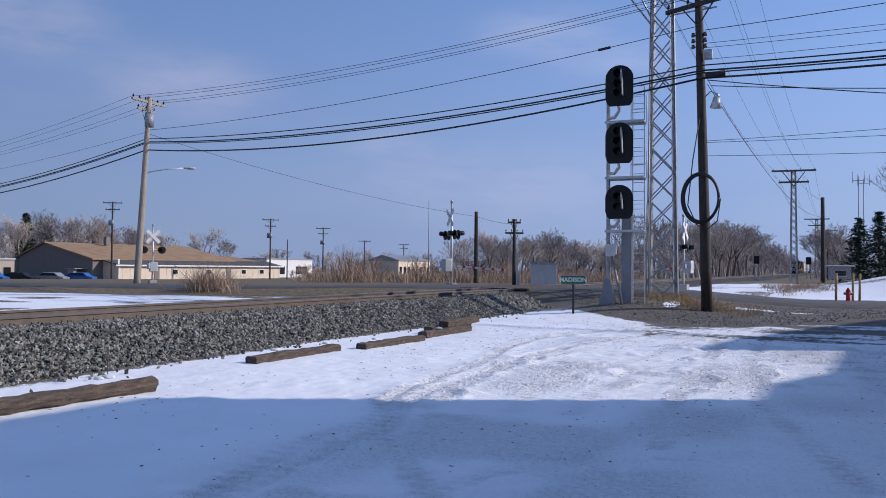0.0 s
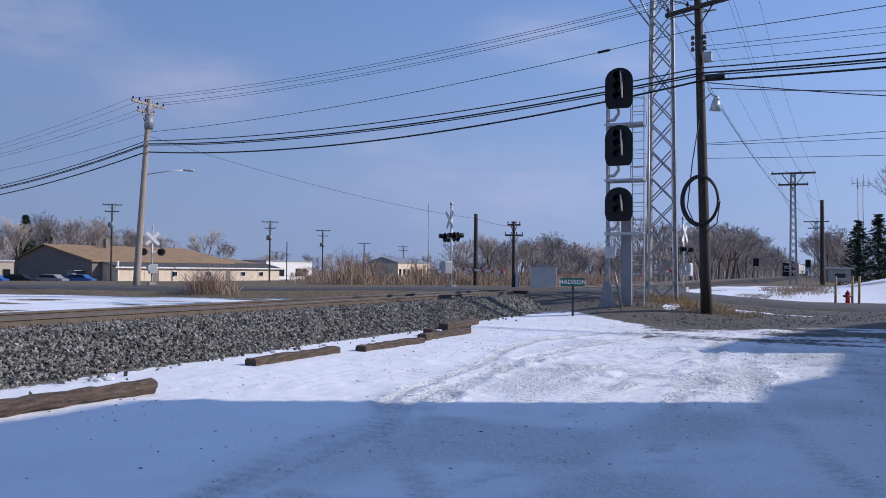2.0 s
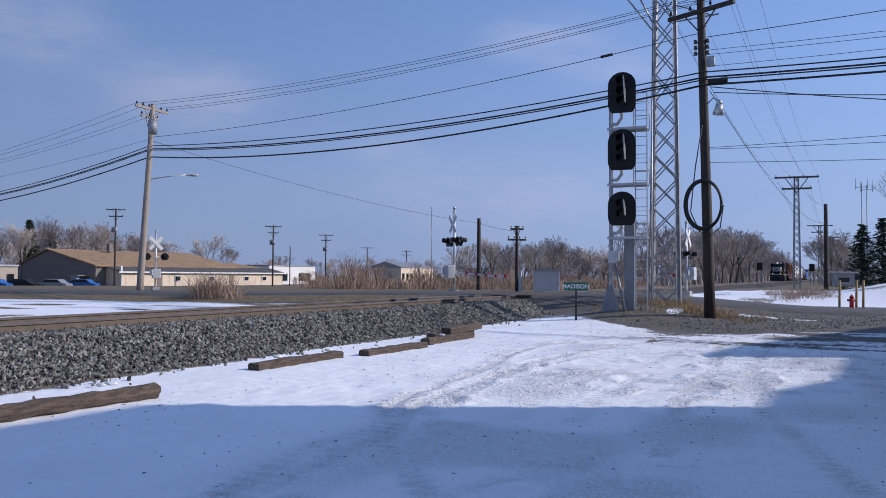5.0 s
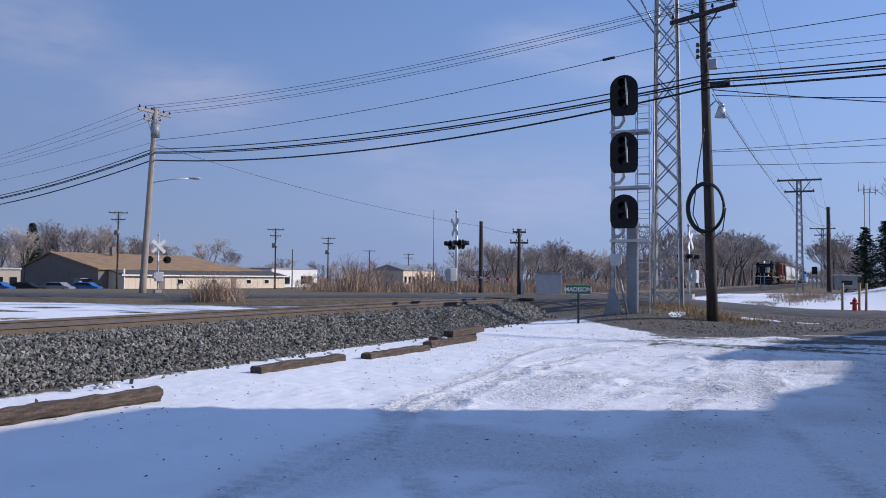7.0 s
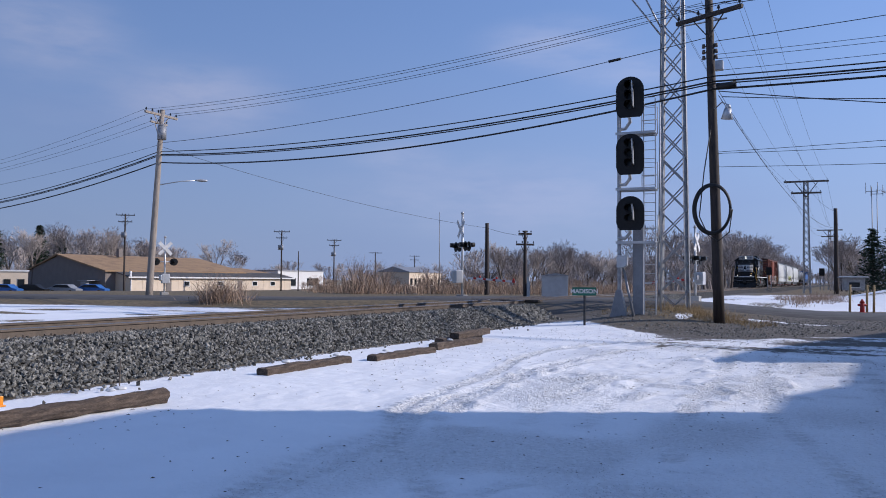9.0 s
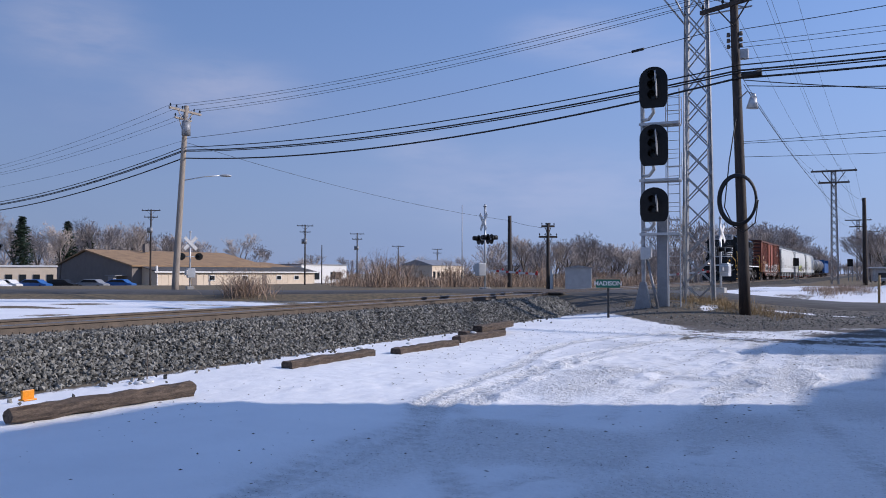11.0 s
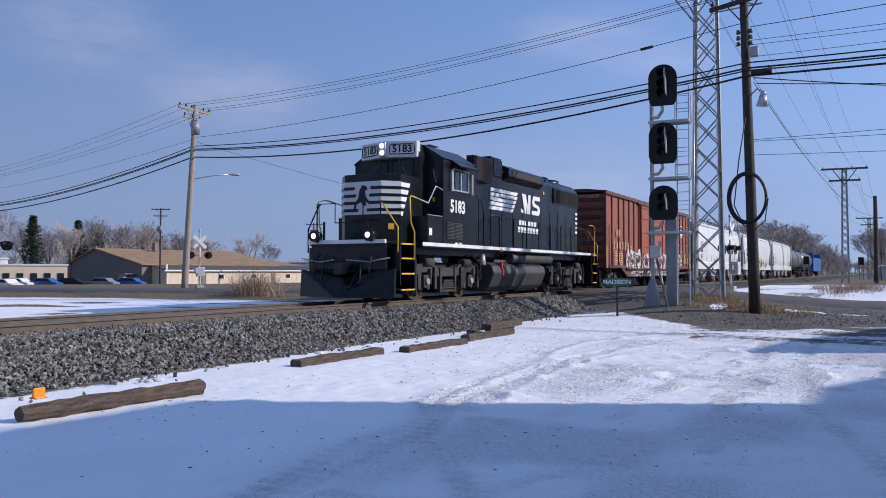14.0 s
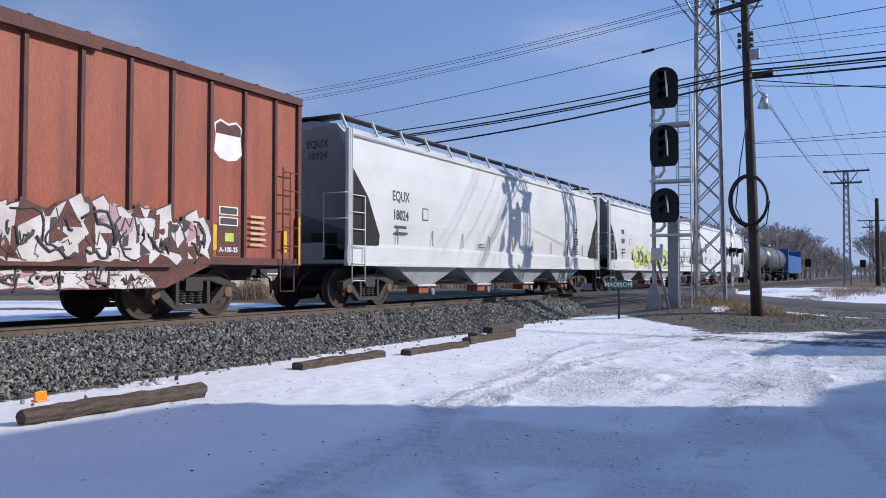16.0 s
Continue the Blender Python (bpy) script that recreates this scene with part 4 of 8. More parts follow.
tower, hT = lattice_tower(-5.55, 32.8, 0.0, 18.5, 1.15, 0.67, 17, "tall galvanised steel lattice tower beside the signal", 0.12)
part("strut", bars(0.035, [(-0.4, 0, 11.5), (-1.66, 0.15, 13.3)], [(-0.4, -0.3, 11.7), (-1.07, -0.4, 13.1)]), M["galv"], tower)
part("tie_bar", bars(0.03, [(0.4, -0.3, 11.8), (2.0, -4.6, 10.6)], [(0.4, -0.3, 12.5), (1.8, -4.2, 10.7)]), M["galv"], tower)
for x, y, z, h in ((-2.3, 110, 0.45, 14.0), (0.6, 196, 0.2, 13.2), (3.6, 285, 0.2, 13.6)):
    t2, h2 = lattice_tower(x, y, z, h, 0.85, 0.5, 16, "slim steel lattice tower with two crossarms", 0.1)
    for zz, half in ((h - 0.15, 2.6), (h - 1.6, 1.75)):
        crossarm(t2, (0, -0.4, zz), half, 0.0, M["rail"], 4, 0.2, brace=False)
    for s in (-1, 1):
        part("brace", made(bar, (s * 1.3, -0.4, h - 0.3), (0, -0.4, h - 2.1), 0.1), M["rail"], t2)


# ---- signal mast with three heads ----
def signal_mast():
    S = thing("railway_signal", pose(-6.17, 27.86, 0.45, 0, 0, 3), "three-headed railway signal mast with ladder and platforms", "railway signal")
    x0 = -0.42
    H = 7.15
    for y in (-0.12, 0.12):
        part("post", made(bar, (x0, y, -0.4), (x0, y, H - 0.2), 0.09, 0.05), M["galv"], S)
    bm = bmesh.new()
    for k in range(12):
        z = 0.3 + k * 0.6
        bar(bm, (x0, -0.12, z), (x0, 0.12, z + 0.3), 0.03)
        bar(bm, (x0, 0.12, z + 0.3), (x0, -0.12, z + 0.6), 0.03)
    part("lacing", bm, M["galv"], S)
    bm = bmesh.new()
    prism(bm, [(x0 - 0.34, -0.3), (x0 + 0.3, -0.3), (x0 + 0.07, 0.75), (x0 - 0.1, 0.75)], "y", -0.16, 0.16)
    part("base", bm, M["steel_grey"], S)
    part("brace", bars(0.05, [(x0 + 0.15, -0.1, 1.55), (x0 + 0.55, -0.3, -0.2)]), M["steel_grey"], S)
    # ladder with safety rails
    lx = 0.62
    for dx in (-0.2, 0.2):
        part("ladder_rail", made(bar, (lx + dx, 0.1, -0.2), (lx + dx, 0.1, H + 0.35), 0.035, 0.05), M["alu"], S)
    for k in range(25):
        part("rung", made(cyl, (lx - 0.2, 0.1, 0.1 + k * 0.31), (lx + 0.2, 0.1, 0.1 + k * 0.31), 0.012, n=6), M["alu"], S)
    part("conduit", bars(0.022, [(lx + 0.34, 0.3, 0.0), (lx + 0.34, 0.3, H + 0.3)]), M["alu"], S)
    part("cable_tray", blocks(((0.2, 0.2, 1.6), (0.36, 0.14, 4.0))), M["steel_grey"], S, "grey sheet metal cable duct", bevel=0.01)
    part("relay_box", blocks(((x0 + 0.12, -0.28, 1.75), (0.3, 0.24, 0.42)), ((x0 + 0.3, -0.3, 1.85), (0.08, 0.2, 0.5))), M["alu"], S, "small grey relay case", bevel=0.015)
    for z in (2.45, 4.33, 6.3):
        bm = bmesh.new()
        box(bm, (0.16, 0.15, z), (1.34, 0.62, 0.03))
        box(bm, (0.16, -0.16, z - 0.03), (1.36, 0.03, 0.09))
        box(bm, (0.16, 0.46, z - 0.03), (1.36, 0.03, 0.09))
        part("platform", bm, M["alu"], S, "steel grating platform")
        part("handrail", bars(0.018, [(0.3, 0.46, z), (0.3, 0.46, z + 0.95), (0.85, 0.46, z + 0.95), (0.85, 0.46, z)], [(0.3, 0.46, z + 0.5), (0.85, 0.46, z + 0.5)]), M["alu"], S)
        bm = bmesh.new()
        tube(bm, [(x0, -0.1, z + 0.12), (x0 + 0.25, -0.2, z + 0.12), (x0 + 0.46, -0.45, z + 0.3), (x0 + 0.44, -0.62, z + 0.55)], 0.06, 8)
        part("bracket", bm, M["alu"], S)
    for z, lamps in ((3.38, 2), (5.44, 3), (7.42, 3)):
        hh = 0.4 if lamps == 3 else 0.25
        r = 0.475
        pts = []
        for i in range(13):
            q = math.pi * i / 12
            pts.append((r * math.cos(q), hh * 0.6 + r * 0.95 * math.sin(q)))
        low = [(-r, -hh - 0.05), (-r * 0.9, -hh - 0.22), (-r * 0.72, -hh - 0.32), (r * 0.72, -hh - 0.32), (r * 0.9, -hh - 0.22), (r, -hh - 0.05)]
        pts = [(a + 0.0, b + z) for a, b in pts + low]
        bm = bmesh.new()
        prism(bm, [(a + 0.09, b) for a, b in pts], "y", -0.79, -0.75)
        head = part("signal_head", bm, M["black"], S, "black oval signal backboard")
        part("lamp_case", blocks(((0.09, -0.64, z), (0.34, 0.24, hh * 2 + 0.2))), M["black"], head, bevel=0.03)
        # added pale fin that draws the sunlit strip along the hoods
        bm = bmesh.new()
        prism(bm, [(-0.81, z - hh), (-1.07, z - hh + 0.02), (-1.37, z + hh * 0.9), (-1.25, z + hh + 0.05), (-0.95, z + 0.05)], "x", 0.22, 0.24)
        part("hood_sunlit_strip", bm, M["alu"], head, "added pale plate for the sunlit side of the hoods")
        for i in range(lamps):
            zz = z + (i - (lamps - 1) / 2) * 0.34
            bm = bmesh.new()
            n = 14
            for i2 in range(n):
                q0, q1 = math.radians(-35 + 250 * i2 / n), math.radians(-35 + 250 * (i2 + 1) / n)
                vs = [bm.verts.new((0.09 + 0.135 * math.cos(q), yy, zz + 0.135 * math.sin(q))) for q, yy in ((q0, -0.79), (q1, -0.79), (q1, -1.25), (q0, -1.25))]
                bm.faces.new(vs)
            bmesh.ops.remove_doubles(bm, verts=bm.verts, dist=1e-4)
            ob = part("hood", bm, M["black"], head)
            so = ob.modifiers.new("solid", "SOLIDIFY")
            so.thickness = 0.006
            part("lens", made(cyl, (0.09, -0.795, zz), (0.09, -0.805, zz), 0.1, 0.09, 14), M["glass_dark"], head)
    return S


signal_mast()


# ---- place-name sign ----
sign = thing("name_sign", pose(-7.2, 25.5, -0.03, 0, 0, 10), "green railway place-name sign on a thin steel post in the snow", "sign")
part("post", blocks(((0, 0, 0.48), (0.06, 0.05, 1.5)), ((0.035, 0, 0.48), (0.012, 0.07, 1.5))), M["tank"], sign)
part("board", blocks(((0, -0.035, 1.2), (0.78, 0.012, 0.27))), M["green"], sign, bevel=0.004)


def lettering(text, size, material, parent, m, extrude=0.003, bold=0.0, squeeze=1.0, align="CENTER", name="lettering"):
    cu = bpy.data.curves.new(name, "FONT")
    cu.body, cu.size, cu.extrude, cu.offset = text, size, extrude, bold
    cu.align_x, cu.align_y = align, "CENTER"
    cu.resolution_u = 3
    cu.materials.append(material)
    ob = new(name, cu)
    ob.parent = parent
    ob.matrix_local = m @ Matrix.Diagonal((squeeze, 1, 1, 1))
    return ob


lettering("MADISON", 0.2, M["white"], sign, pose(0, -0.045, 1.2, 90, 0, 0), bold=0.004)


# ---- crossing signals ----
def gate_arm(parent, a, b):
    a, b = Vector(a), Vector(b)
    n = 10
    arm = part("gate_arm", made(bar, a, b, 0.1, 0.1), M["white"], parent, "red and white striped gate arm")
    for i in range(n):
        p, q = a.lerp(b, i / n + 0.02), a.lerp(b, (i + 1) / n - 0.02)
        if i % 2:
            part("stripe", made(bar, p, q, 0.108, 0.108), M["red"], arm)
    for u in (0.25, 0.6, 0.95):
        p = a.lerp(b, u)
        part("arm_lamp", made(cyl, p + Vector((0, 0, 0.05)), p + Vector((0, 0, 0.16)), 0.05, n=8), M["red"], arm)


def crossing_signal(x, y, z, ang, arm_to=None, height=4.6, label="railway crossing signal with crossbuck and lowered gate"):
    t = thing("crossing_signal", pose(x, y, z, 0, 0, ang), label, "crossing signal", "crossing signals")
    part("mast", made(cyl, (0, 0, 0), (0, 0, height), 0.065, 0.06, 10), M["alu"], t)
    part("base", blocks(((0, 0, 0.1), (0.5, 0.5, 0.4))), M["concrete"], t, bevel=0.03)
    cb = bmesh.new()
    for s in (-1, 1):
        box(cb, (0, -0.1 - 0.02 * s, height - 0.8), (1.22, 0.015, 0.23), Matrix.Rotation(s * radians(45), 3, "Y"))
    part("crossbuck", cb, M["white"], t, "white crossbuck boards")
    part("lamp_bar", bars(0.04, [(-0.75, 0, height - 1.75), (0.75, 0, height - 1.75)]), M["alu"], t)
    for s in (-1, 1):
        for f in (-1, 1):
            bm = bmesh.new()
            cyl(bm, (s * 0.62, f * 0.08, height - 1.75), (s * 0.62, f * 0.12, height - 1.75), 0.26, 0.26, 18)
            cyl(bm, (s * 0.62, f * 0.12, height - 1.68), (s * 0.62, f * 0.42, height - 1.66), 0.13, 0.12, 12)
            lamp = part("lamp", bm, M["black"], t, "black flashing-light unit")
            part("lens", made(cyl, (s * 0.62, f * 0.425, height - 1.66), (s * 0.62, f * 0.43, height - 1.66), 0.1, n=12), M["glass_dark"], lamp)
    part("gate_mechanism", blocks(((0.0, -0.28, 1.25), (0.55, 0.4, 0.68)), ((-0.34, -0.28, 1.3), (0.12, 0.5, 0.4))), M["alu"], t, "grey gate mechanism box", bevel=0.04)
    part("bell", made(cyl, (0, 0, height), (0, 0, height + 0.12), 0.1, 0.05, 12), M["alu"], t)
    if arm_to:
        gate_arm(t, (0.1 * arm_to[0], 0.25, 1.2), arm_to)
        part("counterweight", blocks(((-0.55, -0.3, 1.3), (0.5, 0.05, 0.22))), M["steel_grey"], t)
    return t


crossing_signal(-17.43, 38.25, 0.45, -42, (1.55, 2.4, 1.0))
crossing_signal(-6.4, 44.4, 0.45, 82, (-0.3, 2.9, 0.95), 4.0, "railway crossing signal with its gate down by the road")
crossing_signal(-42.6, 42.2, 0.25, 58, None, 4.2, "crossing signal by the far road")
gate = thing("raised_gate", pose(-43.25, 41.75, 0.2), "upright red and white crossing gate arm", "crossing gate")
gate_arm(gate, (0, 0, 2.0), (-0.1, 0, 6.2))
crossing_signal(-41.5, 26.3, 0.25, 20, None, 4.4, "crossing signal beside the snowy verge")

# equipment shed and poles by the crossing
shed = thing("equipment_shed", pose(-18.4, 57.1, 0.2, 0, 0, 20), "grey metal railway equipment shed", "shed")
part("wall", blocks(((0, 0, 0.85), (1.9, 1.7, 1.7))), M["alu"], shed, bevel=0.02)
bm = bmesh.new()
prism(bm, [(-1.0, 1.68), (1.0, 1.68), (1.0, 1.74), (0, 1.9), (-1.0, 1.74)], "y", -0.95, 0.95)
part("roof", bm, M["galv"], shed)
part("door", blocks(((0.955, 0, 0.82), (0.02, 0.8, 1.5))), M["alu"], shed)


# ---- wires ----
def wire(label, a, b, sag, r, n=24):
    a, b = Vector(a), Vector(b)
    pts = []
    for i in range(n + 1):
        t = i / n
        p = a.lerp(b, t)
        p.z -= sag * 4 * t * (1 - t)
        pts.append(p)
    ob = part("overhead_wire", bars(r, pts), M["rubber"])
    return tagged(ob, label, "cable", "overhead wires")


THICK, THIN = "thick black overhead telephone cable between poles", "thin overhead power wire between poles"
pl, pr = Vector((-33.6, 32.7, 0)), Vector((-3.4, 27.65, 0))
for zl, zr, sag, r in ((8.62, 8.42, 0.55, 0.022), (8.45, 8.24, 0.62, 0.03), (8.38, 8.16, 0.62, 0.022), (8.0, 7.98, 0.8, 0.034)):
    wire(THICK, pl + Vector((0, 0, zl)), pr + Vector((0, 0, zr)), sag, r)
    wire(THICK, pl + Vector((0, 0, zl)), (-84, 42, zl - 0.5), 1.6, r)
    wire(THICK, pr + Vector((0, 0, zr)), (32, 22.5, zr + 0.2), 0.6, r)
for k, zl, zr in ((-0.9, 10.85, 10.55), (-0.3, 10.85, 10.55), (0.5, 10.8, 10.5), (1.0, 10.8, 10.5)):
    wire(THIN, pl + Vector((0.3 * k, k, zl)), pr + Vector((0.9 * k, -0.2, zr + 0.35)), 0.5, 0.009)
    wire(THIN, pl + Vector((0.3 * k, k, zl)), (-90, 44 + k, 10.4), 1.4, 0.008)
    wire(THIN, pr + Vector((0.9 * k, -0.2, zr + 0.25)), (32, 22 + k, 11.4), 0.5, 0.009)
wire(THIN, pl + Vector((0.2, 0, 9.1)), pr + Vector((-0.2, 0, 9.75)), 0.45, 0.012)
wire(THIN, pl + Vector((0, 0, 9.0)), (-88, 43, 8.8), 1.0, 0.008)
wire(THIN, pr + Vector((0.1, 0, 9.6)), (30, 22.0, 10.8), 0.5, 0.012)
for zr, zb in ((9.15, 9.4), (9.0, 9.15), (8.6, 8.9), (5.85, 6.9), (5.8, 5.95), (5.35, 5.1)):
    wire(THIN, pr + Vector((0.15, 0, zr)), (28, 24.0, zb), 0.4, 0.008)
wire(THICK, pr + Vector((0.2, 0, 7.9)), (24, 33, 6.6), 0.7, 0.016)
wire(THICK, pr + Vector((0.3, 0, 7.7)), (26, 26, 7.2), 0.9, 0.014)
wire(THICK, pr + Vector((0.2, 0, 7.75)), (0.8, 85, 6.9), 1.3, 0.012)
wire(THIN, (0.8, 85, 8.4), (-2.3, 110, 14.2), 0.6, 0.012)
wire(THIN, pl + Vector((0.1, 0, 8.9)), (-25.5, 60.9, 5.9), 0.5, 0.012)
wire(THIN, (-25.5, 60.9, 5.9), (-20.5, 56.4, 4.9), 0.1, 0.012)
for dx, zt, zf in ((-2.4, 16.6, 14.6), (-0.8, 16.6, 14.6), (0.9, 16.6, 14.6), (2.4, 16.6, 14.6), (-1.6, 15.1, 13.1), (1.6, 15.1, 13.1)):
    wire(THIN, (-5.55 + dx, 32.8, zt + 1.2), (-2.3 + dx, 109.6, zf), 1.7, 0.009)
    wire(THIN, (-2.3 + dx, 109.6, zf), (0.6 + dx, 195.6, zf - 0.9), 1.9, 0.012)
    wire(THIN, (-5.55 + dx, 32.8, zt + 1.2), (-14 + dx, -40, zt), 1.2, 0.009)
for u in (0.92,):
    ob = part("strain_insulator", made(cyl, pr.lerp(pl, 0.1) + Vector((-0.18, 0, 9.52)), pr.lerp(pl, 0.115) + Vector((-0.18, 0, 9.49)), 0.05, 0.05, 8), M["rubber"])
    tagged(ob, "black strain insulator on an overhead wire", "insulator")


# ---- far poles ----
def far_pole(x, y, z, top, arms, material="pole_dark", r=0.16, ang=0.6, box_at=None, label="dark wooden utility pole with crossarms"):
    t, h = pole("utility_pole", x, y, z - 0.3, top, r, r * 0.75, M[material], label)
    for dz, half in arms:
        crossarm(t, (0, 0, h - dz), half, ang, M[material], 4, 0.13)
    if box_at:
        transformer(t, (0.25, -0.25, h - box_at), 0.28, 0.8)
        transformer(t, (-0.4, -0.1, h - box_at), 0.28, 0.8)
    return t


far_pole(-103.8, 94.0, -0.62, 12.1, ((0.2, 1.5), (1.3, 1.1)), box_at=3.9)
far_pole(-91.2, 119.1, -0.6, 10.6, ((0.25, 1.5), (1.4, 1.0)), box_at=3.6)
far_pole(-94.6, 129.0, -0.6, 7.1, (), r=0.12, label="slim dark light pole")
far_pole(-100, 149.7, -0.6, 10.6, ((0.2, 1.6), (1.4, 1.1)), box_at=3.8)
far_pole(-112.6, 189, -0.7, 9.2, ((0.2, 1.7),))
far_pole(-117.2, 220.8, -0.7, 9.3, ((0.2, 1.6), (1.4, 1.3)))
far_pole(-25.5, 60.9, 0.1, 6.3, (), r=0.2, label="cut-off dark wooden pole beside the crossing")
pk = far_pole(-20.5, 56.4, 0.2, 5.3, ((0.25, 0.5), (1.05, 0.7)), r=0.15, label="short dark pole with small crossarms and a meter")
part("meter_box", blocks(((0.35, -0.2, 1.1), (0.2, 0.2, 1.6))), M["alu"], pk)
far_pole(0.8, 85, 0.7, 8.7, (), r=0.22, label="thick dark wooden pole beside the track")
far_pole(2.4, 165, 0.2, 9.5, ((0.3, 2.0), (1.8, 2.0)))
for x, y, z0, z1 in ((-52.9, 107.7, -0.6, 11.9), (5.5, 119.9, 0.4, 14.4), (6.1, 119.8, 0.4, 14.0)):
    ob = thing("antenna_mast", pose(x, y, z0), "thin grey steel antenna mast", "mast")
    part("mast", made(cyl, (0, 0, -0.3), (0, 0, z1 - z0), 0.09, 0.05, 8), M["steel_grey"], ob)
    if x > 0:
        part("aerial", bars(0.04, [(-0.7, 0, z1 - z0 - 0.6), (0.7, 0, z1 - z0 - 0.6)], [(-0.7, 0, z1 - z0 - 0.9), (-0.7, 0, z1 - z0 + 0.6)], [(0.7, 0, z1 - z0 - 0.9), (0.7, 0, z1 - z0 + 0.6)]), M["steel_grey"], ob)
for x, y in ((-7.3, 119.8), (-0.7, 130)):
    s2 = thing("railway_signal", pose(x, y, 0.4), "distant two-light railway signal seen from behind", "railway signal")
    part("post", blocks(((-0.25, 0, 1.4), (0.12, 0.12, 2.8)), ((0.25, 0, 1.4), (0.12, 0.12, 2.8))), M["steel_grey"], s2)
    part("signal_head", blocks(((0, -0.2, 2.7), (0.75, 0.1, 1.1))), M["black"], s2, bevel=0.04)


# ---- trees: bare winter crowns ----
def bare_tree(seed, height, levels=5, spread=0.55, kids=3, least=0.009, full=True):
    """Trunk and crown of a leafless tree as arrays: limbs taper and fork, ending in fine twigs."""
    rs = random.Random(seed)
    tv, tf, cv, cf = [], [], [], []

    def limb(a, b, r0, r1, V, F, n):
        d = (b - a).normalized()
        u = d.orthogonal().normalized()
        w = d.cross(u)
        base = len(V)
        r0, r1 = max(r0, least), max(r1, least)
        for p, r in ((a, r0), (b, r1)):
            for i in range(n):
                q = 2 * math.pi * i / n
                V.append(tuple(p + (u * math.cos(q) + w * math.sin(q)) * r))
        for i in range(n):
            F.append((base + i, base + (i + 1) % n, base + n + (i + 1) % n, base + n + i))

    def grow(p, d, length, r, lv):
        if lv == 0:
            # a fine twig: one slim blade
            d = (d + Vector((rs.uniform(-1, 1), rs.uniform(-1, 1), rs.uniform(-0.3, 0.6))) * 0.2).normalized()
            w = d.orthogonal().normalized() * max(r, least) * 1.3
            m = p + d * length * 0.35
            base = len(cv)
            cv.extend((tuple(p), tuple(m + w), tuple(p + d * length), tuple(m - w)))
            cf.append((base, base + 1, base + 2, base + 3))
            return
        segs = 2
        q = p
        for s in range(segs):
            d = (d + Vector((rs.uniform(-1, 1), rs.uniform(-1, 1), rs.uniform(-0.3, 0.6))) * 0.16).normalized()
            e = q + d * length / segs
            rr = r * (1 - 0.3 * (s + 1) / segs)
            V, F = (tv, tf) if lv >= levels - 1 else (cv, cf)
            limb(q, e, r * (1 - 0.3 * s / segs), rr, V, F, 6 if lv >= levels - 1 else 3)
            q = e
            if lv < levels and (full or s == 0):
                grow(q, (d + Vector((rs.uniform(-1, 1), rs.uniform(-1, 1), rs.uniform(0, 0.4))) * spread * 1.3).normalized(), length * 0.6, rr * 0.55, lv - 1)
        if lv > 0:
            for k in range(kids + (lv == levels)):
                nd = (d + Vector((rs.uniform(-1, 1), rs.uniform(-1, 1), rs.uniform(-0.15, 0.55))) * spread).normalized()
                grow(q, nd, length * rs.uniform(0.6, 0.82), rr * 0.66, lv - 1)

    grow(Vector((0, 0, -0.2)), Vector((rs.uniform(-0.05, 0.05), rs.uniform(-0.05, 0.05), 1)), height * 0.27, height * 0.018, levels)
    return tv, tf, cv, cf


PROTO = []
for i, (h, lv, sp) in enumerate(((10, 5, 0.6), (11, 5, 0.5), (9, 5, 0.7), (10, 5, 0.65))):
    tv, tf, cv, cf = bare_tree(40 + i, h, lv, sp)
    PROTO.append((mesh_from("trunk", tv, tf, M["bark"]), mesh_from("crown", cv, cf, M["twig"]), max(v[2] for v in cv)))


def tree(x, y, z, h, k, rot, label="bare deciduous tree with fine grey-brown twigs"):
    t = thing("tree", pose(x, y, z, 0, 0, rot), label, "tree", "bare trees round the crossing")
    s = h / PROTO[k][2]
    for name, me in (("trunk", PROTO[k][0]), ("crown", PROTO[k][1])):
        o = new(name, me)
        o.parent, o.scale = t, (s * 1.15, s * 1.15, s)
    return t


def at(bearing, d):
    """A place d metres off, bearing degrees left of the track's line."""
    return -math.sin(radians(bearing)) * d, math.cos(radians(bearing)) * d


rs = random.Random(5)
# behind the long building
for b, d, h in ((56, 178, 14), (54.6, 190, 13), (53.4, 170, 12.5), (52.2, 196, 14.5), (51.0, 182, 14.5), (50.0, 200, 15), (49.0, 188, 14), (47.8, 205, 12.5), (46.8, 192, 12), (45.9, 214, 11), (45.0, 198, 10.5), (44.1, 225, 9.5), (57.5, 160, 14), (59, 150, 14), (60.5, 165, 14), (62, 150, 13)):
    tree(*at(b, d), -0.8, h, rs.randrange(4), rs.uniform(0, 360))
tree(*at(41.6, 255), -0.6, 15, 0, 40)
tree(*at(40.9, 262), -0.6, 12, 2, 140)
# round the crossing, beyond the brush
for b, d, h in ((22.6, 108, 6.5), (21.8, 104, 7.6), (20.6, 112, 7.8), (19.4, 106, 6.8), (18.6, 118, 8.0), (17.6, 110, 8.0), (16.8, 120, 7.0), (15.6, 126, 6.6), (14.6, 118, 6.2), (13.8, 130, 6.8), (12.6, 124, 6.2), (11.4, 132, 7.4), (10.2, 140, 8.0)):
    tree(*at(b, d), -0.5, h, rs.randrange(4), rs.uniform(0, 360))
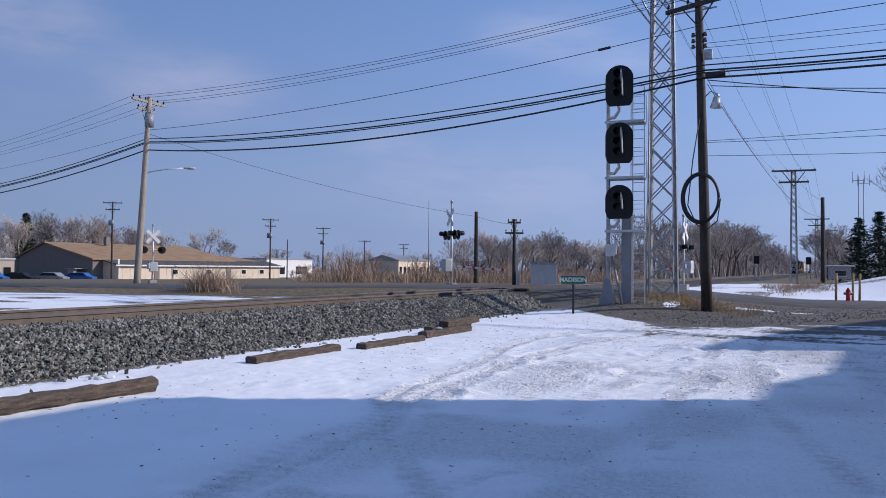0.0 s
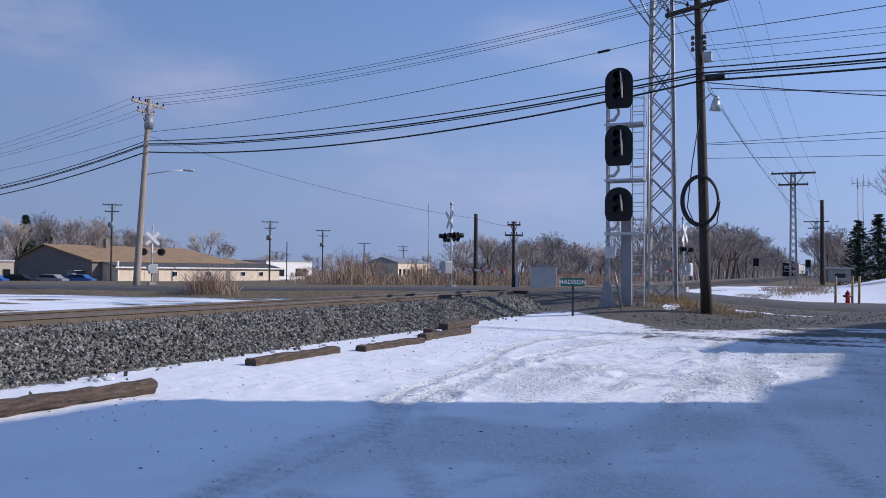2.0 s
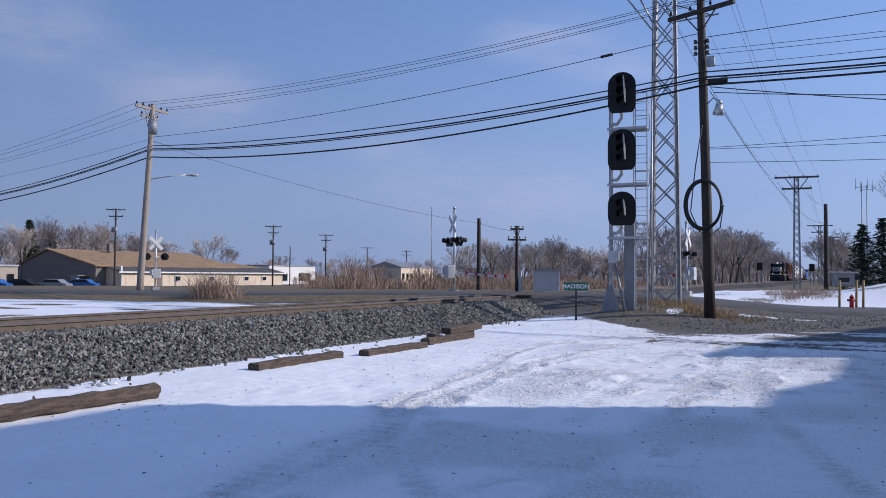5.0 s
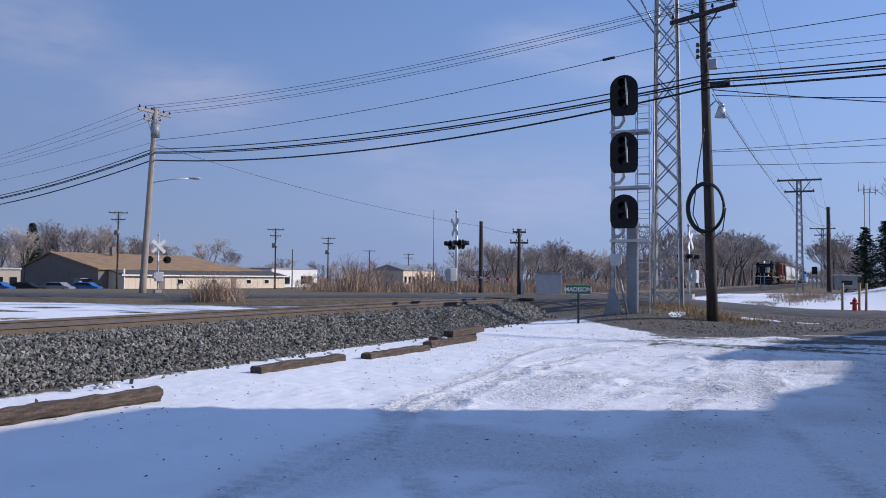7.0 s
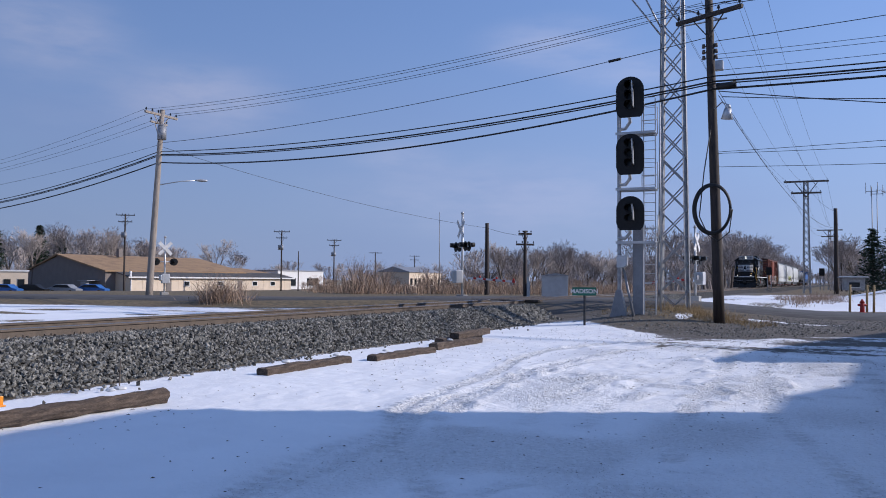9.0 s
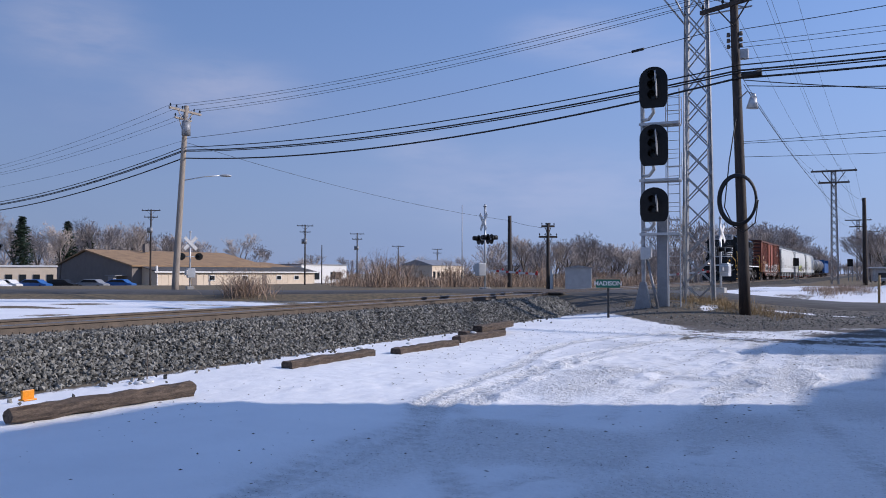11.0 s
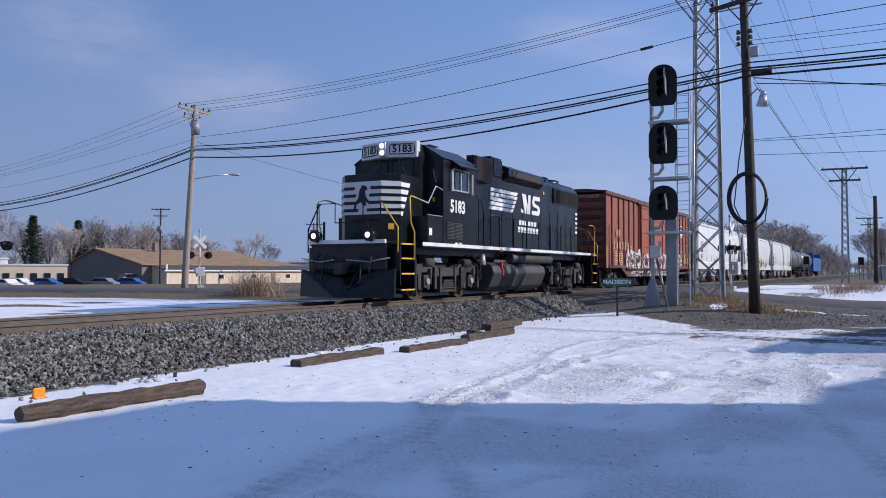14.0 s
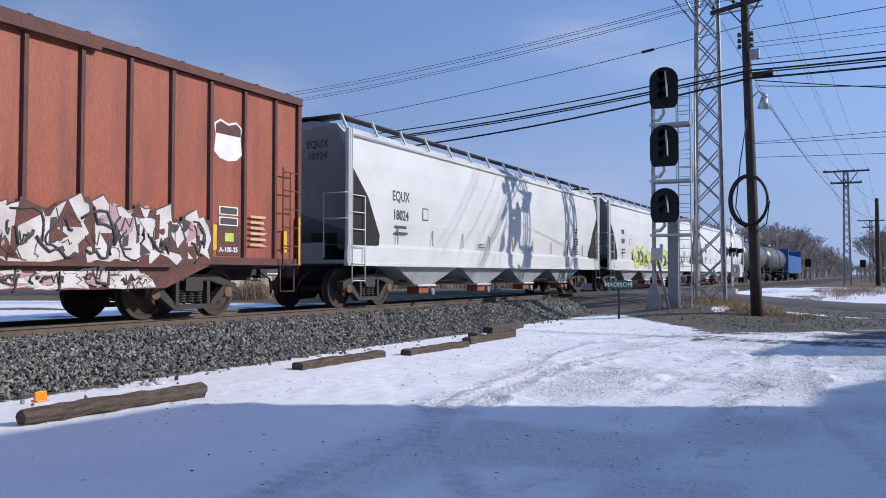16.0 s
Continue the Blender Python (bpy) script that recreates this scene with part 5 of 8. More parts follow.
# along the left of the line
for b, d, h in ((8.4, 150, 8), (7.6, 160, 9), (7.0, 170, 11), (6.4, 185, 13), (5.9, 192, 14), (5.4, 205, 15), (5.0, 225, 16), (4.5, 250, 16.5), (4.1, 275, 17), (3.7, 310, 17), (3.3, 350, 17)):
    tree(*at(b, d), -0.2, h, rs.randrange(4), rs.uniform(0, 360))
# right of the line
for b, d, h in ((-0.6, 175, 10.5), (-1.1, 150, 9.5), (-1.6, 135, 9.0), (-5.9, 60, 9.0)):
    tree(*at(b, d), 0.3, h, rs.randrange(4), rs.uniform(0, 360))


def woods(name, spots, label, seed, material="twig", least=0.022):
    """Far woods: many low-detail bare trees in one object."""
    kinds = [bare_tree(seed + i, 10, 4, 0.62, 3, least, False) for i in range(4)]
    V, F, n = [], [], 0
    r = np.random.RandomState(seed)
    for i, (x, y, z, h) in enumerate(spots):
        tv, tf, cv, cf = kinds[i % 4]
        v = np.array(tv + cv)
        f = np.array(tf + [tuple(q + len(tv) for q in c) for c in cf])
        s = h / v[:, 2].max()
        a = r.uniform(0, 6.28)
        v = v * s * np.array([1.2, 1.2, 1.0])
        v = np.stack([v[:, 0] * math.cos(a) - v[:, 1] * math.sin(a) + x, v[:, 0] * math.sin(a) + v[:, 1] * math.cos(a) + y, v[:, 2] + z], 1)
        V.append(v)
        F.append(f + n)
        n += len(v)
    ob = new(name, mesh_from(name, np.concatenate(V), np.concatenate(F), M[material]))
    tagged(ob, label, "woods", kind="stuff")


r7 = np.random.RandomState(7)
spots = []
for _ in range(260):                       # left of the line, away to the end of the cutting
    y = 175 + 600 * r7.rand() ** 1.2
    spots.append((float(track_x(y)) - 11 - 5 * y / 600 - r7.exponential(7), y, -0.2, r7.choice([1.0, 0.75, 0.4]) * r7.uniform(12, 16)))
for _ in range(180):                       # right of it
    y = 170 + 640 * r7.rand()
    spots.append((float(track_x(y)) + 9 + r7.exponential(8), y, 0.0, r7.choice([1.0, 0.75, 0.4]) * r7.uniform(9, 13)))
for _ in range(90):                        # where the line bears out of sight
    spots.append((float(track_x(820)) + r7.uniform(-34, 30), 800 + r7.uniform(0, 80), 0, r7.uniform(8, 12)))
for _ in range(170):                       # undergrowth at the edge of the woods
    y = 130 + 420 * r7.rand()
    side = r7.choice([-1, -1, 1])
    spots.append((float(track_x(y)) + side * (9 + r7.exponential(7)) - (3 if side < 0 else -1), y, -0.3, r7.uniform(3.0, 6.5) if side < 0 else r7.uniform(2.5, 5.0)))
woods("far_woods", spots, "leafless grey-brown woods along the railway", 60)
spots = []
for _ in range(240):                       # low line of trees behind the town
    b, d = r7.uniform(12, 46), r7.uniform(230, 420)
    spots.append((*at(b, d), -1.0, r7.choice([1.0, 0.6]) * r7.uniform(5.5, 9.5) * d / 300))
for _ in range(120):
    b, d = r7.uniform(44, 64), r7.uniform(190, 300)
    spots.append((*at(b, d), -1.0, r7.choice([1.0, 0.5]) * r7.uniform(10, 14) * d / 230))
for _ in range(120):                       # thicket behind the crossing
    b, d = r7.uniform(8.5, 24), r7.uniform(112, 175)
    spots.append((*at(b, d), -0.7, r7.choice([1.0, 0.65]) * r7.uniform(4.5, 7.5) * d / 130))
woods("far_woods", spots, "low line of leafless trees behind the town", 70)


def spruce(x, y, z, h, seed, wide=0.3):
    """A conifer: whorls of drooping boughs, each set with many small needle sprays."""
    r = random.Random(seed)
    t = thing("spruce_tree", pose(x, y, z), "dark green spruce tree", "tree", "spruces")
    part("trunk", made(cyl, (0, 0, -0.2), (0, 0, h * 0.97), h * 0.018, 0.02, 7), M["bark"], t)
    V, F = [], []
    for i in range(int(h * 5.5)):
        u = (i + r.random()) / (h * 5.5)
        zz = h * (0.06 + 0.94 * u)
        reach = h * wide * (1 - u) ** 0.85 * r.uniform(0.7, 1.12) + 0.12
        for k in range(11):
            q = r.uniform(0, 6.283)
            for j in range(9):
                s = (j + r.random()) / 9
                c = Vector((math.cos(q) * reach * s, math.sin(q) * reach * s, zz - reach * 0.35 * s + r.uniform(-0.12, 0.12)))
                e = r.uniform(0.26, 0.55) * (0.5 + h / 16)
                d1 = Vector((r.uniform(-1, 1), r.uniform(-1, 1), r.uniform(-0.5, 0.2))) * e
                d2 = Vector((r.uniform(-1, 1), r.uniform(-1, 1), r.uniform(-0.4, 0.4))) * e * 0.7
                b = len(V)
                V += [tuple(c), tuple(c + d1), tuple(c + d1 * 0.6 + d2)]
                F.append((b, b + 1, b + 2))
    o = new("crown", mesh_from("crown", V, F, M["needle"]))
    o.parent = t
    return t


for i, (x, y, z, h, wd) in enumerate(((-151.6, 114.5, -0.8, 13.5, 0.26), (-152.9, 121, -0.8, 11.3, 0.2), (-150.6, 131.6, -0.8, 10.2, 0.22), (4.6, 99.9, 0.6, 7.0, 0.42), (6.9, 104.8, 0.6, 8.0, 0.42), (8.8, 101, 0.6, 8.2, 0.42), (10.6, 108, 0.6, 8.8, 0.36), (-146, 100, -0.8, 13.5, 0.3))):
    spruce(x, y, z, h, 90 + i, wd)


# ---- brush, weeds and dry grass ----
def brush(name, spots, material, label, seed, lean=0.35, blades=26, thick=0.012):
    """Clumps of thin upright stems with side twigs, in one object."""
    r = np.random.RandomState(seed)
    V, F = [], []
    for x, y, z, h, w in spots:
        for _ in range(blades):
            a = np.array([x + r.normal() * w, y + r.normal() * w, z - 0.05])
            hh = h * r.uniform(0.45, 1.0)
            d = np.array([r.normal() * lean, r.normal() * lean, 1.0])
            side = r.normal(size=3)
            side[2] = 0
            side *= thick / (np.linalg.norm(side) + 1e-6)
            m = a + d * hh * 0.55
            tip = m + (d + np.array([r.normal() * lean, r.normal() * lean, 0])) * hh * 0.45
            b = len(V)
            V += [a - side, a + side, m + side * 0.8, m - side * 0.8, tip]
            F += [(b, b + 1, b + 2, b + 3), (b + 3, b + 2, b + 4, b + 4)]
            for _ in range(2):
                p = a + d * hh * r.uniform(0.4, 0.95)
                e = p + np.array([r.normal() * 0.4, r.normal() * 0.4, 0.5]) * hh * 0.3
                b = len(V)
                V += [p - side * 0.5, p + side * 0.5, e]
                F.append((b, b + 1, b + 2))
    F = [f if len(set(f)) == len(f) else f[:3] for f in F]
    me = bpy.data.meshes.new(name)
    me.from_pydata([tuple(map(float, v)) for v in V], [], [tuple(int(i) for i in f) for f in F])
    me.materials.append(M[material])
    return tagged(new(name, me), label, "brush", kind="stuff")


gh = lambda x, y: float(ground_height(np.array([x]), np.array([y]))[0])
spots = []
for _ in range(620):
    b, d = r7.uniform(10.5, 35), r7.uniform(66, 100)
    x, y = at(b, d)
    if y > ROAD_FAR + ROAD_SLOPE * x + 4:
        spots.append((x, y, gh(x, y), r7.uniform(0.45, 1.25), 0.7))
brush("dry_brush", spots, "twig_red", "tall reddish-brown dry weeds and brush beyond the road", 1, 0.25, 26, 0.02)
spots = []
for _ in range(120):
    b, d = r7.uniform(11, 36), r7.uniform(64, 112)
    x, y = at(b, d)
    if y > ROAD_FAR + ROAD_SLOPE * x + 4:
        spots.append((x, y, gh(x, y) - 0.2, r7.choice([1.0, 0.7]) * r7.uniform(1.2, 2.6)))
woods("shrub_thicket", spots, "tangled bare reddish-brown shrubs beyond the road", 80, "twig_red", 0.02)
spots = [(x, y, gh(x, y), h, 0.5) for x, y, h in ((-34.5, 55, 3.2), (-35.5, 57, 3.6), (-33.4, 56.5, 3.0), (-37, 60, 3.0), (-24.5, 66, 2.6), (-29, 64, 2.8), (-31, 62, 3.0))]
brush("bare_bushes", spots, "twig_red", "bare brown bushes behind the crossing", 2, 0.4, 70, 0.018)
spots = [(-23.6 + r7.normal() * 0.5, 27.2 + r7.normal() * 0.5, 0.3, r7.uniform(1.0, 1.9), 0.35) for _ in range(14)]
brush("dry_bush", spots, "twig_red", "dry brown bush standing in the snow by the track", 3, 0.45, 40, 0.012)
spots = []
for _ in range(26):
    x = r7.uniform(-36, -16)
    y = 0.62 * -x + r7.uniform(-7, 0)
    if y < ROAD_NEAR + ROAD_SLOPE * x - 4:
        spots.append((x, y, gh(x, y), r7.uniform(0.4, 0.9), 0.25))
brush("weed_stalks", spots, "twig", "thin dry weed stalks in the snow beyond the track", 4, 0.4, 14, 0.006)
spots = []
for cx, cy, n, w in ((-4.6, 29.6, 40, 0.8), (-3.4, 28.7, 34, 0.7), (-6.2, 30.8, 20, 0.8), (-2.4, 28.3, 14, 0.5), (-5.3, 31.5, 22, 0.9)):
    for _ in range(n):
        x, y = cx + r7.normal() * w, cy + r7.normal() * w
        spots.append((x, y, gh(x, y), r7.uniform(0.15, 0.5), 0.1))
brush("dry_grass", spots, "straw", "tufts of pale dry grass round the tower and pole", 5, 0.45, 22, 0.006)
spots = []
for _ in range(60):
    x, y = -0.9 + r7.normal() * 0.8, 52 + r7.normal() * 2.2
    spots.append((x, y, gh(x, y), r7.uniform(0.25, 0.55), 0.25))
brush("dry_brush", spots, "twig_red", "low brown scrub beside the snow bank", 6, 0.5, 24, 0.012)


# ---- buildings across the road ----
def long_building():
    A, B = Vector((-113.2, 98.4, -0.9)), Vector((-108.0, 139.5, -0.9))
    u = (B - A).normalized()
    ang = math.degrees(math.atan2(u.y, u.x)) - 90
    T = thing("long_building", Matrix.Translation(A) @ pose(0, 0, 0, 0, 0, ang), "long low building with brown shingle roof and cream front", "building")
    Lm, W = (B - A).length, 25.0
    # local: y along the front, x to the front
    part("wall", made(prism, [(0, 0), (-W, 0), (-W, 3.6), (-14.5, 6.5), (0, 3.7)], "y", 0, Lm * 0.78), M["brown_wall"], T, "dark grey-brown gable wall")
    bm = bmesh.new()
    prism(bm, [(0.5, 3.55), (-14.5, 6.6), (-W - 0.5, 3.4), (-W - 0.5, 3.6), (-14.5, 6.85), (0.5, 3.78)], "y", -0.4, Lm * 0.78)
    roof = part("roof", bm, M["shingle"], T, "brown shingle roof")
    part("chimney", blocks(((-12, 11, 7.3), (0.8, 0.8, 1.6))), M["brown_wall"], roof)
    part("roof", made(prism, [(0.3, 3.2), (-14, 4.9), (-20, 3.2), (-20, 3.0), (0.3, 3.0)], "y", Lm * 0.78, Lm + 3), M["shingle"], T)
    front = part("front_wall", made(prism, [(0.02, 0), (4.2, 0), (4.2, 2.55), (0.02, 3.5)], "y", 2.0, Lm), M["cream"], T, "cream metal-clad front")
    part("lean_to_roof", made(prism, [(-0.1, 3.58), (4.7, 2.58), (4.7, 2.72), (-0.1, 3.72)], "y", 1.6, Lm + 0.4), M["asphalt"], T, "dark low-pitched roof")
    part("fascia", blocks(((4.72, Lm / 2 + 1, 2.6), (0.08, Lm - 0.6, 0.26))), M["white"], T)
    part("downpipe", blocks(((4.3, 2.1, 1.3), (0.14, 0.14, 2.6)), ((4.3, 2.0, 3.2), (0.3, 0.3, 1.0))), M["white"], T)
    for y in np.linspace(3, Lm - 0.3, 26):
        part("panel_seam", blocks(((4.22, float(y), 1.25), (0.03, 0.07, 2.4))), M["cream"], front)
    for y in (14, 22, 31, 36):
        w = part("window", blocks(((4.25, y, 1.5), (0.1, 1.4, 1.0))), M["white"], front)
        part("pane", blocks(((4.31, y, 1.5), (0.04, 1.1, 0.75))), M["glass_dark"], w)
    for y in (10, 27):
        part("door", blocks(((4.25, y, 1.05), (0.1, 1.1, 2.1))), M["brown_wall"], front)
    part("side_canopy", blocks(((-3.0, -1.2, 2.0), (3.0, 2.4, 0.1)), ((-3.0, -1.9, 0.9), (1.6, 0.6, 1.8))), M["steel_grey"], T)
    return T


long_building()


def plain_building(x, y, z, w, d, h, ang, wall, roof, label, gable=0.0, windows=3):
    t = thing("building", pose(x, y, z, 0, 0, ang), label, "building", "buildings of the town")
    part("wall", blocks(((0, 0, h / 2), (w, d, h))), M[wall], t)
    if gable:
        part("roof", made(prism, [(-d / 2 - 0.3, h), (d / 2 + 0.3, h), (d / 2 + 0.3, h + 0.1), (0, h + gable), (-d / 2 - 0.3, h + 0.1)], "x", -w / 2 - 0.3, w / 2 + 0.3), M[roof], t)
    else:
        part("roof", blocks(((0, 0, h + 0.12), (w + 0.3, d + 0.3, 0.24))), M[roof], t)
    for i in range(windows):
        xx = -w / 2 + w * (i + 0.5) / windows
        o = part("window", blocks(((xx, -d / 2 - 0.03, h * 0.45), (w / windows * 0.5, 0.08, h * 0.4))), M["glass_dark"], t)
        part("sill", blocks(((xx, -d / 2 - 0.06, h * 0.23), (w / windows * 0.55, 0.14, 0.08))), M["white"], o)
    return t


plain_building(-117, 154, -1.1, 18, 10, 4.5, 90, "white", "steel_grey", "white flat-roofed building with dark openings", 0, 2)
plain_building(-104.8, 195, -1.0, 19, 9.6, 4.6, 90, "cream", "steel_grey", "long pale industrial building with a grey roof", 1.6, 8)
plain_building(-52.5, 126, -0.7, 5, 5, 3.4, 24, "white", "steel_grey", "white tank house beyond the brush", 0.8, 1)
plain_building(-112, 77, -0.8, 9, 8, 3.2, 55, "cream", "white", "low shop front with orange-lit windows", 0.0, 5)
plain_building(-122, 72, -0.8, 12, 8, 4.2, 55, "white", "white", "white low building with roof vents", 0.0, 3)
plain_building(2.1, 80, 0.85, 1.7, 1.6, 1.1, 5, "galv", "galv", "small grey metal cabinet by the track", 0.15, 1)


def car(x, y, z, ang, material, label):
    t = thing("car", pose(x, y, z, 0, 0, ang), label, "car", "parked cars")
    body = [(-2.2, 0.35), (2.2, 0.35), (2.25, 0.75), (1.5, 0.95), (0.9, 1.42), (-0.9, 1.45), (-1.7, 0.98), (-2.2, 0.9)]
    part("body", made(prism, [(a, b) for a, b in body], "y", -0.88, 0.88), material, t, bevel=0.06)
    for s in (-1, 1):
        part("side_window", made(prism, [(1.3, 0.97), (0.82, 1.36), (-0.85, 1.38), (-1.5, 1.0)], "y", *sorted((s * 0.885, s * 0.9))), M["glass_dark"], t)
        for k in (-1.35, 1.35):
            wl = part("wheel", made(cyl, (k, s * 0.72, 0.32), (k, s * 0.9, 0.32), 0.32, n=16), M["rubber"], t)
            part("rim", made(cyl, (k, s * 0.9, 0.32), (k, s * 0.91, 0.32), 0.2, n=12), M["alu"], wl)
    return t


for x, y, a, c in ((-99, 79, 20, "steel_grey"), (-101.5, 75.5, 30, "black"), (-103, 72.5, 25, "blue"), (-105.5, 70, 20, "white"), (-97.5, 82.5, 25, "blue"), (-96, 62, 10, "white")):
    car(x, y, -0.85, a, M[c], {"steel_grey": "silver-grey car parked by the road", "black": "black car parked by the building", "blue": "dark blue car parked by the building", "white": "white car parked by the road"}[c])


# ---- by the road: hydrant and posts ----
hyd = thing("fire_hydrant", pose(1.5, 43.0, gh(1.5, 43.0)), "red fire hydrant beside the road", "hydrant")
bm = bmesh.new()
cyl(bm, (0, 0, -0.1), (0, 0, 0.5), 0.11, 0.1, 12)
cyl(bm, (0, 0, 0.5), (0, 0, 0.68), 0.13, 0.03, 12)
part("barrel", bm, M["red"], hyd)
part("outlet", made(cyl, (-0.2, 0, 0.4), (0.2, 0, 0.4), 0.06, n=10), M["red"], hyd)
part("base_flange", made(cyl, (0, 0, 0.02), (0, 0, 0.07), 0.17, n=12), M["red"], hyd)
for x in (0.98, 1.72, 2.02):
    b = part("bollard", made(cyl, (x, 43.8, gh(x, 43.8) - 0.2), (x + 0.03, 43.8, 1.42), 0.06, 0.055, 10), M["straw"])
    tagged(b, "yellowish wooden marker post by the hydrant", "post", "marker posts")


# ---- the train ----
def side_sign(parent, text, size, material, y, z, lat, squeeze=1.0, bold=0.0, name="lettering", align="CENTER", shear=0.0):
    """Writing on the side that faces the yard, read from there."""
    ob = lettering(text, size, material, parent, Matrix.Translation((lat, y, z)) @ pose(0, 0, 0, 90, 0, 90), 0.002, bold, squeeze, align, name)
    ob.data.shear = shear
    return ob


def front_sign(parent, text, size, material, x, y, z, ang=0.0, squeeze=1.0, bold=0.0):
    return lettering(text, size, material, parent, Matrix.Translation((x, y, z)) @ pose(0, 0, 0, 90, 0, ang), 0.002, bold, squeeze)


def side_patch(polys, lat, t=0.004):
    """Flat paint patches on a side, each polygon in y and z."""
    bm = bmesh.new()
    for p in polys:
        prism(bm, p, "x", lat, lat + t)
    return bm


def wheel_mesh(r):
    bm = bmesh.new()
    n = 28
    prof = [(0.0, 0.07), (0.1, 0.07), (0.14, 0.03), (r * 0.78, 0.015), (r * 0.86, 0.065), (r, 0.065), (r, -0.055), (r + 0.028, -0.065), (r + 0.028, -0.09), (r * 0.8, -0.09), (0.0, -0.05)]
    rings = []
    for pr, px in prof:
        rings.append([bm.verts.new((px, pr * math.cos(2 * math.pi * i / n), pr * math.sin(2 * math.pi * i / n))) for i in range(n)] if pr > 0 else [bm.verts.new((px, 0, 0))])
    for a, b in zip(rings, rings[1:]):
        for i in range(n):
            j = (i + 1) % n
            if len(a) == 1:
                bm.faces.new((a[0], b[i], b[j]))
            elif len(b) == 1:
                bm.faces.new((a[i], b[0], a[j]))
            else:
                bm.faces.new((a[i], b[i], b[j], a[j]))
    return mesh_of("wheel", bm, M["wheel"])


WHEEL_L, WHEEL_C = wheel_mesh(0.508), wheel_mesh(0.457)


def put_wheels(parent, y, r, me):
    for s in (-1, 1):
        o = new("wheel", me)
        o.parent = parent
        o.matrix_local = Matrix.Translation((s * 0.76, y, r)) @ (Matrix.Identity(4) if s > 0 else Matrix.Rotation(math.pi, 4, "Z"))
    part("axle", made(cyl, (-0.7, y, r), (0.7, y, r), 0.08, n=10), M["wheel"], parent)


def freight_truck(parent, yc):
    t = new("truck")
    t.parent = parent
    t.location = (0, yc, 0)
    t.empty_display_size = 0.2
    for dy in (-0.889, 0.889):
        put_wheels(t, dy, 0.457, WHEEL_C)
    for s in (-1, 1):
        lo, hi = (s * 0.95, s * 1.12) if s > 0 else (s * 1.12, s * 0.95)
        bm = bmesh.new()
        # bowed top chord, bottom chord, columns and pedestals
        prism(bm, [(-1.12, 0.42), (-1.12, 0.62), (-0.9, 0.68), (-0.5, 0.80), (0.5, 0.80), (0.9, 0.68), (1.12, 0.62), (1.12, 0.42), (0.98, 0.5), (0.8, 0.58), (0.42, 0.68), (-0.42, 0.68), (-0.8, 0.58), (-0.98, 0.5)], "x", lo, hi)
        prism(bm, [(-0.45, 0.16), (0.45, 0.16), (0.45, 0.25), (-0.45, 0.25)], "x", lo, hi)
        for k in (-1, 1):
            p = [(k * 0.45, 0.16), (k * 0.45, 0.29), (k * 0.78, 0.6), (k * 0.92, 0.6), (k * 0.9, 0.48)]
            prism(bm, p, "x", lo, hi)
            prism(bm, [(k * 0.34, 0.22), (k * 0.42, 0.22), (k * 0.42, 0.7), (k * 0.34, 0.7)], "x", lo, hi)
        part("sideframe", bm, M["truck"], t)
        for k in (-1, 1):
            part("bearing", made(cyl, (s * 0.93, k * 0.889, 0.457), (s * 1.15, k * 0.889, 0.457), 0.115, 0.1, 12), M["rust"], t)
        for k in (-0.2, 0.0, 0.2):
            bm = bmesh.new()
            pts = [(s * 1.02 + 0.07 * math.cos(q), k + 0.07 * math.sin(q), 0.26 + 0.24 * i / 40) for i, q in enumerate([2 * math.pi * 5 * j / 40 for j in range(41)])]
            tube(bm, pts, 0.018, 5)
            part("spring", bm, M["truck"], t)
    part("bolster", blocks(((0, 0, 0.62), (2.3, 0.42, 0.26)), ((0, 0, 0.85), (0.7, 0.7, 0.3))), M["truck"], t)
    return t


def coupler(parent, y, k):
    part("coupler", blocks(((0, y - k * 0.35, 0.87), (0.16, 0.9, 0.2)), ((0.03, y + k * 0.12, 0.87), (0.28, 0.24, 0.3))), M["truck"], parent, bevel=0.02)
    part("air_hose", bars(0.025, [(0.4, y - k * 0.3, 0.85), (0.42, y + k * 0.02, 0.7), (0.36, y + k * 0.15, 0.4), (0.2, y + k * 0.3, 0.38)]), M["rubber"], parent)


